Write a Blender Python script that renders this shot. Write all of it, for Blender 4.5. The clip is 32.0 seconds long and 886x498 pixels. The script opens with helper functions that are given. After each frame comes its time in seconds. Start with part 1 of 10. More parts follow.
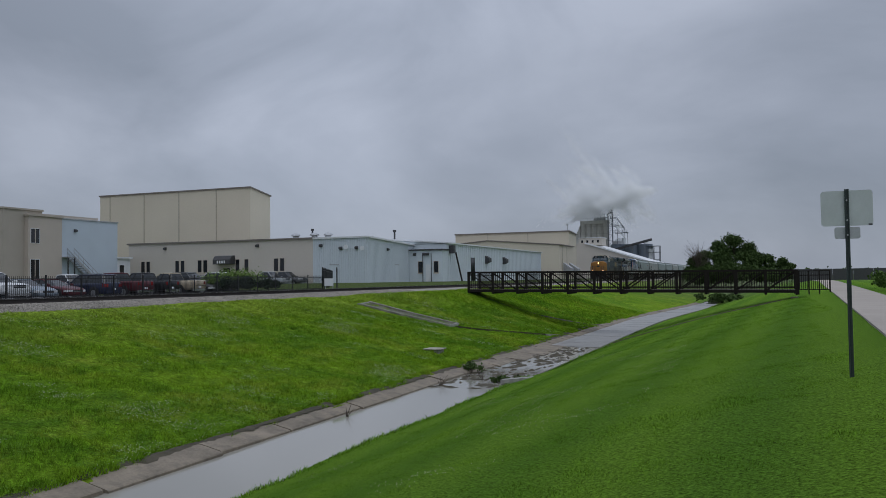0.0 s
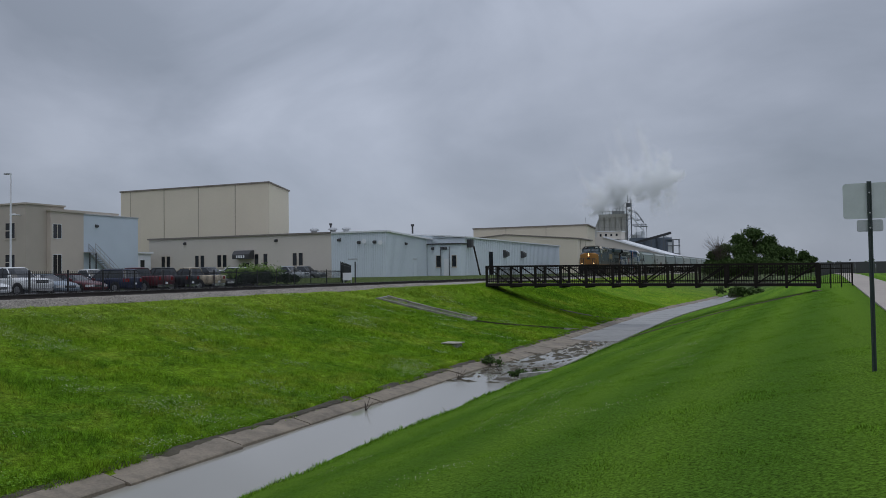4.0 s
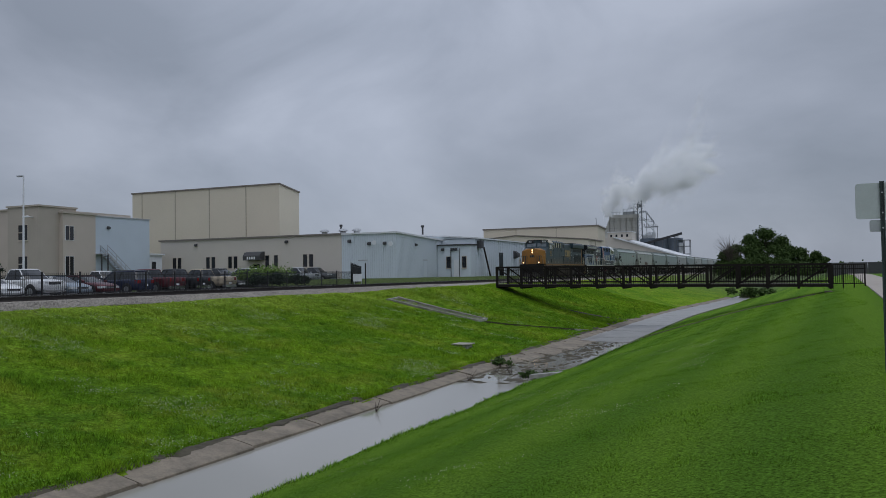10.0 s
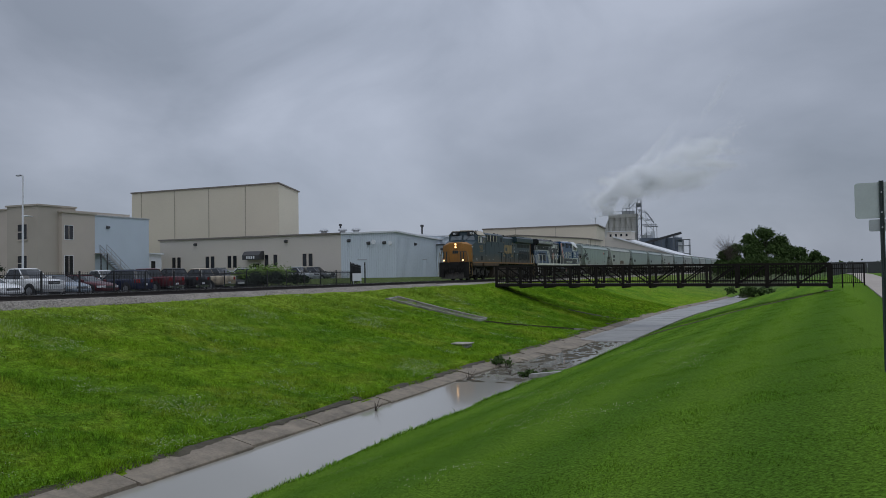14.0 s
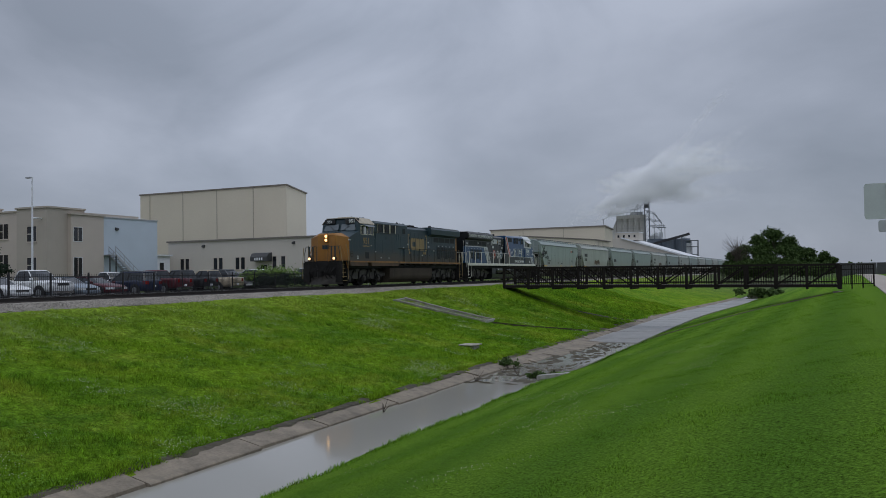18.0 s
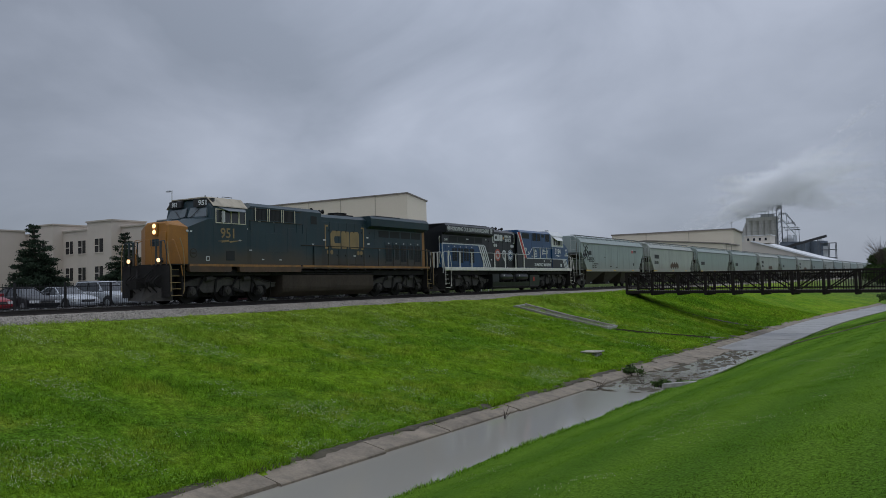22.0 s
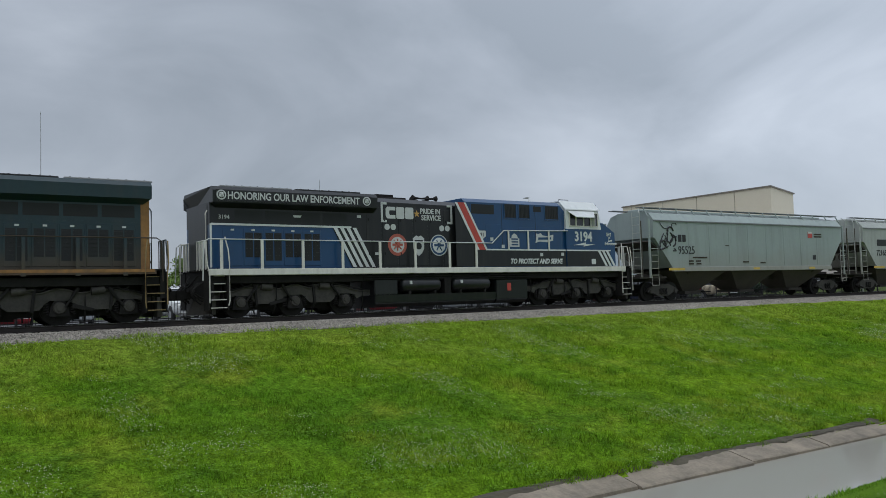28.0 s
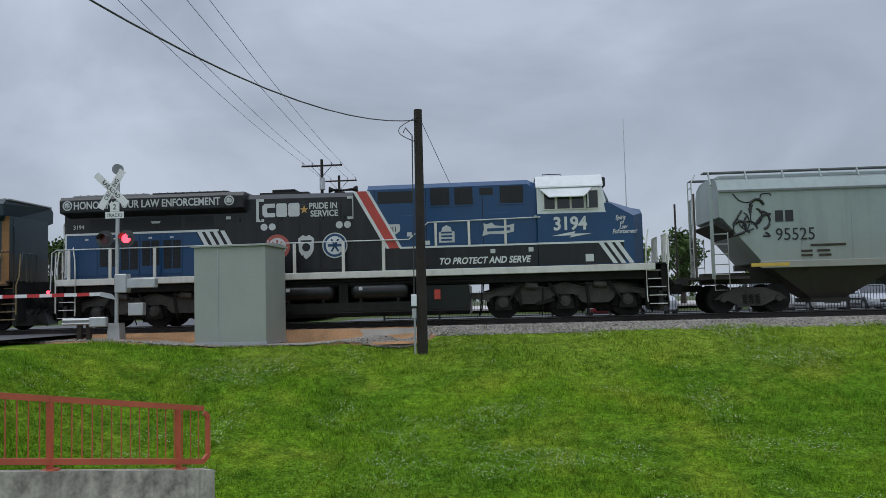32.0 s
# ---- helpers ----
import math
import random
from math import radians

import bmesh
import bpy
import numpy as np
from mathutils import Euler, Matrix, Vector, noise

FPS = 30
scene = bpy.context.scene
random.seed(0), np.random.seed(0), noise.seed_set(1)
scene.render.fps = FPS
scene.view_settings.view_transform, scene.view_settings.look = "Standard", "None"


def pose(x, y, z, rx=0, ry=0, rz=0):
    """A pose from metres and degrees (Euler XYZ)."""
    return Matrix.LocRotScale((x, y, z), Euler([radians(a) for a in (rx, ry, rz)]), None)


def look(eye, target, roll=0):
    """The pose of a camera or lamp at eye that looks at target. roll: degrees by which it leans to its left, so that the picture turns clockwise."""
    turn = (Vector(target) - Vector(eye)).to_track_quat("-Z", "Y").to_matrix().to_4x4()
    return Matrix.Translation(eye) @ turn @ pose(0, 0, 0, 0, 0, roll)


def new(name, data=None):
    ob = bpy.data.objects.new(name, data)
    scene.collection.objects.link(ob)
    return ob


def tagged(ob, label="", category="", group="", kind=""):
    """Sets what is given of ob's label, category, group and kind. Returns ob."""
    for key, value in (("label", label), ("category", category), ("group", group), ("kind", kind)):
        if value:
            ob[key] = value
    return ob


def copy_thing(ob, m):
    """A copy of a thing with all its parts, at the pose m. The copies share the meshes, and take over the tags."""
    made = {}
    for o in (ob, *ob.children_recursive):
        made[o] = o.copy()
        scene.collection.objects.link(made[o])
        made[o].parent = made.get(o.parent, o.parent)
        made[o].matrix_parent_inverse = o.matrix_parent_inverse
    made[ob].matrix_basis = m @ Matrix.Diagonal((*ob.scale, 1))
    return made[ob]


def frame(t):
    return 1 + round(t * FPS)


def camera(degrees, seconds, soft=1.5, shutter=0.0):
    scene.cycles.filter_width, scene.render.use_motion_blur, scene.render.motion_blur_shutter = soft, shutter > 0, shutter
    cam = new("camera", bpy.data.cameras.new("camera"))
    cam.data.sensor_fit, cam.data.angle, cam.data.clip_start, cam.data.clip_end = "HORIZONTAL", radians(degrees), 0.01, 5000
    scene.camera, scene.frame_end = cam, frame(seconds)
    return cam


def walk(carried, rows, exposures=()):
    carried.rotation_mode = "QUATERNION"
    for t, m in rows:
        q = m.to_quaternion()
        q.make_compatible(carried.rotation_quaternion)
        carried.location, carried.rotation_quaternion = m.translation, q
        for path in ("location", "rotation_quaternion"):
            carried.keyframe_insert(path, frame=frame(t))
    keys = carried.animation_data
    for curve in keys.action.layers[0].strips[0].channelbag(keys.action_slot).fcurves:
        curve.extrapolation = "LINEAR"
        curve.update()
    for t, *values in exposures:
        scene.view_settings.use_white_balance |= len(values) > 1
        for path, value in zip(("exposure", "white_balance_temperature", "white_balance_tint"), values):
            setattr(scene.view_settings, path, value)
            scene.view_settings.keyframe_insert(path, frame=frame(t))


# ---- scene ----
EYE = (0.0, 0.0, 0.60)
TRACK_X = -29.4          # centre of the track; it runs along y


def swing(y):
    """How far the track bends towards the channel on its last stretch."""
    k = 0.028
    return k * (33 - y) if y < 27 else (k * (39 - y) ** 2 / 24 if y < 39 else 0.0)


cam = camera(56.73, 32.0, soft=0.8)
PATH = [  # seconds, yaw, pitch, roll
    (0.0, 21.5, 2.1, 0.73), (0.5, 21.6, 2.21, 0.78), (1.0, 21.72, 2.21, 0.74), (1.5, 21.92, 2.16, 0.75),
    (2.0, 22.12, 2.07, 0.79), (2.5, 22.28, 1.95, 0.83), (3.0, 22.49, 1.88, 0.85), (3.5, 22.62, 1.8, 0.87),
    (5.5, 23.13, 1.54, 0.79), (6.0, 23.16, 1.57, 0.83), (6.5, 23.22, 1.59, 0.85), (7.0, 23.25, 1.58, 0.83),
    (7.5, 23.34, 1.62, 0.89), (8.0, 23.41, 1.63, 0.92), (8.5, 23.5, 1.67, 0.95), (9.0, 23.49, 1.69, 0.9),
    (9.5, 23.51, 1.71, 0.95), (10.0, 23.47, 1.79, 0.94), (10.5, 23.45, 1.81, 0.96), (11.0, 23.38, 1.83, 0.93),
    (11.5, 23.37, 1.84, 0.93), (12.0, 23.4, 1.84, 0.91), (12.5, 23.38, 1.86, 0.92), (13.0, 23.39, 1.84, 0.89),
    (13.5, 23.38, 1.78, 0.89), (14.0, 23.43, 1.75, 0.93), (14.5, 23.49, 1.7, 0.9), (16.5, 23.67, 1.73, 0.97),
    (17.0, 23.74, 1.75, 0.95), (17.5, 23.82, 1.8, 0.92), (18.0, 23.96, 1.85, 0.99), (18.5, 24.13, 1.93, 0.94),
    (19.0, 24.35, 1.98, 1.01), (19.5, 24.57, 2.03, 1.07), (20.0, 24.79, 2.11, 1.22), (20.5, 25.09, 2.18, 1.22),
    (21.0, 25.65, 2.25, 1.27), (21.5, 27.7, 2.31, 1.35), (22.0, 32.32, 2.45, 1.28), (22.5, 38.04, 2.56, 1.15),
    (23.0, 41.3, 2.68, 1.27), (23.5, 43.39, 2.75, 1.4), (24.0, 46.16, 2.87, 1.4), (24.5, 47.9, 2.84, 1.48),
    (25.0, 49.05, 2.94, 1.61), (25.5, 50.23, 2.93, 1.72), (27.5, 55.17, 3.17, 1.5), (28.0, 56.74, 3.19, 1.68),
    (28.5, 58.68, 3.24, 2.02), (29.0, 64.1, 3.45, 2.03), (29.5, 69.3, 3.56, 2.03), (30.0, 72.22, 3.52, 1.98),
    (30.5, 77.45, 3.58, 1.79), (31.0, 82.89, 3.59, 1.65), (31.5, 88.54, 3.66, 1.51), (32.0, 95.63, 3.7, 1.48),
]
walk(cam, [(t, pose(*EYE, 90 + pitch, roll, yaw)) for t, yaw, pitch, roll in PATH],
     exposures=[(0.0, 0.0, 6500, 10), (20.0, 0.0, 6500, 10), (21.0, 0.0, 6500, 10), (23.0, 0.12, 6500, 10), (24.2, 0.20, 6500, 10), (25.0, 0.28, 6680, 9), (28.0, 0.48, 6730, 6), (30.0, 0.58, 6620, 4), (31.2, 0.58, 6580, 5), (32.0, 0.60, 6500, 8)])

# ---- sky and light: heavy overcast ----
STREAK = (0.435, 0.388, -0.813)   # plane of the brighter cloud break


def make_world():
    w = bpy.data.worlds.new("overcast_sky")
    scene.world = w
    w.use_nodes = True
    nt = w.node_tree
    nt.nodes.clear()
    N, L = nt.nodes.new, nt.links.new
    out = N("ShaderNodeOutputWorld")
    bg = N("ShaderNodeBackground")
    L(bg.outputs[0], out.inputs[0])
    tc = N("ShaderNodeTexCoord")
    # clouds stretched along the horizon
    mp = N("ShaderNodeMapping")
    mp.inputs["Scale"].default_value = (1.0, 1.0, 2.0)
    mp.inputs["Rotation"].default_value = (0.0, radians(16), radians(20))
    L(tc.outputs["Generated"], mp.inputs[0])
    n1 = N("ShaderNodeTexNoise")
    n1.inputs["Scale"].default_value = 2.3
    n1.inputs["Detail"].default_value = 7.0
    n1.inputs["Roughness"].default_value = 0.5
    n1.inputs["Distortion"].default_value = 0.5
    L(mp.outputs[0], n1.inputs["Vector"])
    n2 = N("ShaderNodeTexNoise")
    n2.inputs["Scale"].default_value = 7.0
    n2.inputs["Detail"].default_value = 5.0
    L(mp.outputs[0], n2.inputs["Vector"])
    mx = N("ShaderNodeMath")
    mx.operation = "MULTIPLY_ADD"
    L(n2.outputs[0], mx.inputs[0])
    mx.inputs[1].default_value = 0.15
    L(n1.outputs[0], mx.inputs[2])
    ramp = N("ShaderNodeValToRGB")
    el = ramp.color_ramp.elements
    el[0].position, el[0].color = 0.44, (0.271, 0.308, 0.380, 1)
    el[1].position, el[1].color = 0.76, (0.442, 0.487, 0.588, 1)
    e = el.new(0.60)
    e.color = (0.351, 0.392, 0.480, 1)
    # a brighter break in the cloud runs slantwise across the sky
    dt = N("ShaderNodeVectorMath")
    dt.operation = "DOT_PRODUCT"
    L(tc.outputs["Generated"], dt.inputs[0])
    dt.inputs[1].default_value = STREAK
    ds = N("ShaderNodeMath")
    ds.operation = "MULTIPLY_ADD"
    L(n1.outputs[0], ds.inputs[0])
    ds.inputs[1].default_value = 0.16
    L(dt.outputs["Value"], ds.inputs[2])
    sub = N("ShaderNodeMath")
    sub.operation = "SUBTRACT"
    L(ds.outputs[0], sub.inputs[0])
    sub.inputs[1].default_value = 0.08
    ab = N("ShaderNodeMath")
    ab.operation = "ABSOLUTE"
    L(sub.outputs[0], ab.inputs[0])
    sr = N("ShaderNodeMapRange")
    sr.interpolation_type = "SMOOTHSTEP"
    sr.inputs["From Min"].default_value, sr.inputs["From Max"].default_value = 0.0, 0.21
    sr.inputs["To Min"].default_value, sr.inputs["To Max"].default_value = 0.13, -0.01
    L(ab.outputs[0], sr.inputs["Value"])
    ad = N("ShaderNodeMath")
    ad.operation = "ADD"
    L(mx.outputs[0], ad.inputs[0])
    L(sr.outputs[0], ad.inputs[1])
    L(ad.outputs[0], ramp.inputs[0])
    # overcast skies brighten towards the zenith
    sep = N("ShaderNodeSeparateXYZ")
    L(tc.outputs["Generated"], sep.inputs[0])
    zr = N("ShaderNodeMapRange")
    zr.interpolation_type = "SMOOTHSTEP"
    zr.inputs["From Min"].default_value = 0.17
    zr.inputs["From Max"].default_value = 0.95
    zr.inputs["To Min"].default_value = 1.0
    zr.inputs["To Max"].default_value = 2.0
    L(sep.outputs[2], zr.inputs["Value"])
    # the cloud is heavier away over the track
    wr = N("ShaderNodeMapRange")
    wr.interpolation_type = "SMOOTHSTEP"
    wr.inputs["From Min"].default_value, wr.inputs["From Max"].default_value = 0.42, 0.97
    wr.inputs["To Min"].default_value, wr.inputs["To Max"].default_value = 1.0, 0.70
    ng = N("ShaderNodeMath")
    ng.operation = "MULTIPLY"
    ng.inputs[1].default_value = -1.0
    L(sep.outputs[0], ng.inputs[0])
    L(ng.outputs[0], wr.inputs["Value"])
    yr = N("ShaderNodeMapRange")
    yr.interpolation_type = "SMOOTHSTEP"
    yr.inputs["From Min"].default_value, yr.inputs["From Max"].default_value = 0.80, 1.0
    yr.inputs["To Min"].default_value, yr.inputs["To Max"].default_value = 1.0, 0.82
    L(sep.outputs[1], yr.inputs["Value"])
    wy = N("ShaderNodeMath")
    wy.operation = "MULTIPLY"
    L(wr.outputs[0], wy.inputs[0])
    L(yr.outputs[0], wy.inputs[1])
    zw = N("ShaderNodeMath")
    zw.operation = "MULTIPLY"
    L(zr.outputs[0], zw.inputs[0])
    L(wy.outputs[0], zw.inputs[1])
    sky = N("ShaderNodeTexSky")
    sky.sky_type = "NISHITA"
    sky.sun_disc = False
    sky.sun_elevation = radians(55)
    sky.sun_rotation = radians(150)
    sc = N("ShaderNodeVectorMath")
    sc.operation = "SCALE"
    L(ramp.outputs[0], sc.inputs[0])
    L(zw.outputs[0], sc.inputs["Scale"])
    mixs = N("ShaderNodeMix")
    mixs.data_type = "RGBA"
    mixs.blend_type = "ADD"
    mixs.inputs["Factor"].default_value = 0.006
    L(sc.outputs[0], mixs.inputs[6])
    L(sky.outputs[0], mixs.inputs[7])
    L(mixs.outputs[2], bg.inputs["Color"])
    bg.inputs["Strength"].default_value = 1.0


make_world()
sun = new("sun", bpy.data.lights.new("sun", "SUN"))
sun.data.energy, sun.data.angle, sun.data.color = 0.5, radians(40), (1.0, 0.98, 0.95)
sun.matrix_world = look((0, 0, 60), (-12, 16, 0))

# ---- materials ----
def mat(name, col, rough=0.6, metal=0.0, vary=0.15, scale=3.0, fine=40.0, bump=0.0, spec=0.5, tint=None, stain=0.0, island=0.0, objvar=0.0, emit=0.0, splash=None):
    """A surface: base colour with broad patches and fine grain, optional stains, relief and piece-to-piece variation."""
    m = bpy.data.materials.new(name)
    m.use_nodes = True
    nt = m.node_tree
    N, L = nt.nodes.new, nt.links.new
    b = nt.nodes["Principled BSDF"]
    b.inputs["Roughness"].default_value = rough
    b.inputs["Metallic"].default_value = metal
    b.inputs["Specular IOR Level"].default_value = spec
    tc = N("ShaderNodeTexCoord")
    n1 = N("ShaderNodeTexNoise")
    n1.inputs["Scale"].default_value = scale
    n1.inputs["Detail"].default_value = 4
    L(tc.outputs["Object"], n1.inputs["Vector"])
    n2 = N("ShaderNodeTexNoise")
    n2.inputs["Scale"].default_value = fine
    n2.inputs["Detail"].default_value = 3
    L(tc.outputs["Object"], n2.inputs["Vector"])
    add = N("ShaderNodeMath")
    add.operation = "MULTIPLY_ADD"
    L(n2.outputs[0], add.inputs[0])
    add.inputs[1].default_value = 0.5
    L(n1.outputs[0], add.inputs[2])
    last = add.outputs[0]
    if island or objvar:
        src = N("ShaderNodeNewGeometry").outputs["Random Per Island"] if island else N("ShaderNodeObjectInfo").outputs["Random"]
        ad2 = N("ShaderNodeMath")
        ad2.operation = "MULTIPLY_ADD"
        L(src, ad2.inputs[0])
        ad2.inputs[1].default_value = island or objvar
        L(last, ad2.inputs[2])
        last = ad2.outputs[0]
    mr = N("ShaderNodeMapRange")
    hi = 1.05 + (island or objvar)
    mr.inputs["From Min"].default_value, mr.inputs["From Max"].default_value = 0.45, hi
    L(last, mr.inputs["Value"])
    mix = N("ShaderNodeMix")
    mix.data_type = "RGBA"
    c2 = tint or tuple(min(1.0, c * (1 + vary)) for c in col)
    c1 = tuple(c * (1 - vary) for c in col)
    mix.inputs[6].default_value, mix.inputs[7].default_value = (*c1, 1), (*c2, 1)
    L(mr.outputs[0], mix.inputs["Factor"])
    colour = mix.outputs[2]
    if stain:
        mp = N("ShaderNodeMapping")
        mp.inputs["Scale"].default_value = (2.2, 2.2, 0.25)
        L(tc.outputs["Object"], mp.inputs[0])
        n3 = N("ShaderNodeTexNoise")
        n3.inputs["Scale"].default_value = 1.6
        n3.inputs["Detail"].default_value = 6
        L(mp.outputs[0], n3.inputs["Vector"])
        r3 = N("ShaderNodeMapRange")
        r3.inputs["From Min"].default_value, r3.inputs["From Max"].default_value = 0.48, 0.72
        r3.inputs["To Max"].default_value = stain
        L(n3.outputs[0], r3.inputs["Value"])
        mx = N("ShaderNodeMix")
        mx.data_type = "RGBA"
        L(r3.outputs[0], mx.inputs["Factor"])
        L(colour, mx.inputs[6])
        mx.inputs[7].default_value = (0.055, 0.048, 0.040, 1)
        colour = mx.outputs[2]
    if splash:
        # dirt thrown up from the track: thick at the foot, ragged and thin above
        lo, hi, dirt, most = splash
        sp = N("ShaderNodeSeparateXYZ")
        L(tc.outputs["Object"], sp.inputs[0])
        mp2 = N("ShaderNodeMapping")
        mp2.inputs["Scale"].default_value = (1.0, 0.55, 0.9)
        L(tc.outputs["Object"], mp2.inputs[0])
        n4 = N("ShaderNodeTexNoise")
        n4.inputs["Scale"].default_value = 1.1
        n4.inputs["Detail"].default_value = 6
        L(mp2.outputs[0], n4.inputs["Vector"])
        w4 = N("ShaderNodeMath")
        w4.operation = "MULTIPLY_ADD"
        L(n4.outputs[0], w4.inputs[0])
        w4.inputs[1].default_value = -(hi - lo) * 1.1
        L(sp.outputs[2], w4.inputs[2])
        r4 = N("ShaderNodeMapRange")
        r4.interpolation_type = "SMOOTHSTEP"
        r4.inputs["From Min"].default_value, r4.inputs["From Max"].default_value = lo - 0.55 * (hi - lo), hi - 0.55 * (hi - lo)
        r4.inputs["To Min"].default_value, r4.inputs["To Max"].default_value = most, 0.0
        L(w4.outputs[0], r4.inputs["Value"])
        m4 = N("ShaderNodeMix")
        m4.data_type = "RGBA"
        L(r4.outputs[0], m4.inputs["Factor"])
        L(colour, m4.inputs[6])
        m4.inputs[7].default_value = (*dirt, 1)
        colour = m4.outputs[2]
    L(colour, b.inputs["Base Color"])
    if bump:
        bp = N("ShaderNodeBump")
        bp.inputs["Strength"].default_value = bump
        bp.inputs["Distance"].default_value = 0.02
        L(n2.outputs[0], bp.inputs["Height"])
        L(bp.outputs[0], b.inputs["Normal"])
    if emit:
        b.inputs["Emission Color"].default_value = (*col, 1)
        b.inputs["Emission Strength"].default_value = emit
    return m


# ---- mesh helpers ----
def B():
    return bmesh.new()


def box(bm, x0, x1, y0, y1, z0, z1):
    v = [bm.verts.new(p) for p in ((x0, y0, z0), (x1, y0, z0), (x1, y1, z0), (x0, y1, z0), (x0, y0, z1), (x1, y0, z1), (x1, y1, z1), (x0, y1, z1))]
    for f in ((3, 2, 1, 0), (4, 5, 6, 7), (0, 1, 5, 4), (1, 2, 6, 5), (2, 3, 7, 6), (3, 0, 4, 7)):
        bm.faces.new([v[i] for i in f])
    return bm


def bevelled(bm, w=0.02, seg=1):
    bmesh.ops.bevel(bm, geom=list(bm.edges), offset=w, segments=seg, affect="EDGES", clamp_overlap=True)
    return bm


def bar(bm, a, b, r, n=6, r2=None):
    """A round bar from a to b."""
    a, b = Vector(a), Vector(b)
    d = b - a
    q = d.to_track_quat("Z", "Y")
    ring = []
    for p, rr in ((a, r), (b, r if r2 is None else r2)):
        ring.append([bm.verts.new(p + q @ Vector((rr * math.cos(k * math.tau / n), rr * math.sin(k * math.tau / n), 0))) for k in range(n)])
    for k in range(n):
        bm.faces.new((ring[0][k], ring[0][(k + 1) % n], ring[1][(k + 1) % n], ring[1][k]))
    bm.faces.new(ring[0][::-1])
    bm.faces.new(ring[1])
    return bm


def tube(bm, pts, r, n=5):
    """One continuous round tube through the points."""
    rings = []
    for k, p in enumerate(pts):
        p = Vector(p)
        d = Vector(pts[min(k + 1, len(pts) - 1)]) - Vector(pts[max(k - 1, 0)])
        q = d.to_track_quat("Z", "Y")
        rings.append([p + q @ Vector((r * math.cos(j * math.tau / n), r * math.sin(j * math.tau / n), 0)) for j in range(n)])
    return loft(bm, rings)


def beam(bm, a, b, w, h):
    """A square bar from a to b, w wide and h high."""
    a, b = Vector(a), Vector(b)
    q = (b - a).to_track_quat("Y", "Z")
    vs = []
    for p in (a, b):
        vs.append([bm.verts.new(p + q @ Vector((sx * w / 2, 0, sz * h / 2))) for sx, sz in ((-1, -1), (1, -1), (1, 1), (-1, 1))])
    for k in range(4):
        bm.faces.new((vs[0][k], vs[0][(k + 1) % 4], vs[1][(k + 1) % 4], vs[1][k]))
    bm.faces.new(vs[0][::-1])
    bm.faces.new(vs[1])
    return bm


def prism(bm, pts, axis, a, b):
    """A polygon pushed along an axis from a to b. pts are the two other coordinates in x, y, z order."""
    def put(p, s):
        return {"x": (s, p[0], p[1]), "y": (p[0], s, p[1]), "z": (p[0], p[1], s)}[axis]
    va = [bm.verts.new(put(p, a)) for p in pts]
    vb = [bm.verts.new(put(p, b)) for p in pts]
    n = len(pts)
    for k in range(n):
        bm.faces.new((va[k], va[(k + 1) % n], vb[(k + 1) % n], vb[k]))
    bm.faces.new(va[::-1])
    bm.faces.new(vb)
    bmesh.ops.recalc_face_normals(bm, faces=list(bm.faces))
    return bm


def loft(bm, secs):
    """Skin through sections of equal point count, closed at both ends."""
    rows = [[bm.verts.new(p) for p in s] for s in secs]
    n = len(rows[0])
    for a, b in zip(rows, rows[1:]):
        for k in range(n):
            bm.faces.new((a[k], a[(k + 1) % n], b[(k + 1) % n], b[k]))
    bm.faces.new(rows[0][::-1])
    bm.faces.new(rows[-1])
    bmesh.ops.recalc_face_normals(bm, faces=list(bm.faces))
    return bm


def disc(bm, c, axis, r, t, n=20):
    d = {"x": Vector((1, 0, 0)), "y": Vector((0, 1, 0)), "z": Vector((0, 0, 1))}[axis]
    return bar(bm, Vector(c) - d * t / 2, Vector(c) + d * t / 2, r, n)


def part(name, bm, material, parent=None, label="", smooth=False):
    """One mesh object, under a thing or under a part."""
    me = bpy.data.meshes.new(name)
    if smooth:
        for f in bm.faces:
            f.smooth = True
    bm.to_mesh(me)
    bm.free()
    me.materials.append(material)
    ob = new(name, me)
    if parent is not None:
        ob.parent = parent
    return tagged(ob, label)


def thing(name, label, category, group="", at=None):
    ob = new(name)
    ob.empty_display_size = 0.2
    if at is not None:
        ob.matrix_world = at if isinstance(at, Matrix) else Matrix.Translation(at)
    return tagged(ob, label, category, group)


def setting(name, bm, material, label, category="", smooth=False):
    return tagged(part(name, bm, material, None, label, smooth), category=category, kind="structure")


def words(name, body, size, at, material, parent, label="", thick=0.006, align="LEFT", shear=0.0, sx=1.0, bold=0.012):
    """Lettering in the built-in font as a mesh."""
    cu = bpy.data.curves.new(name, "FONT")
    cu.body, cu.size, cu.extrude, cu.align_x, cu.shear = body, size, thick, align, shear
    cu.resolution_u = 3
    cu.offset = size * bold
    tmp = bpy.data.objects.new("tmp_words", cu)
    scene.collection.objects.link(tmp)
    me = bpy.data.meshes.new_from_object(tmp.evaluated_get(bpy.context.evaluated_depsgraph_get()))
    bpy.data.objects.remove(tmp)
    bpy.data.curves.remove(cu)
    me.name = name
    me.transform(Matrix.Diagonal((sx, 1, 1, 1)))
    me.materials.clear()
    me.materials.append(material)
    ob = new(name, me)
    ob.parent = parent
    ob.matrix_local = at
    return tagged(ob, label)


def hash01(*k):
    return random.Random(repr(k)).random()


def smooth01(t):
    t = max(0.0, min(1.0, t))
    return t * t * (3 - 2 * t)


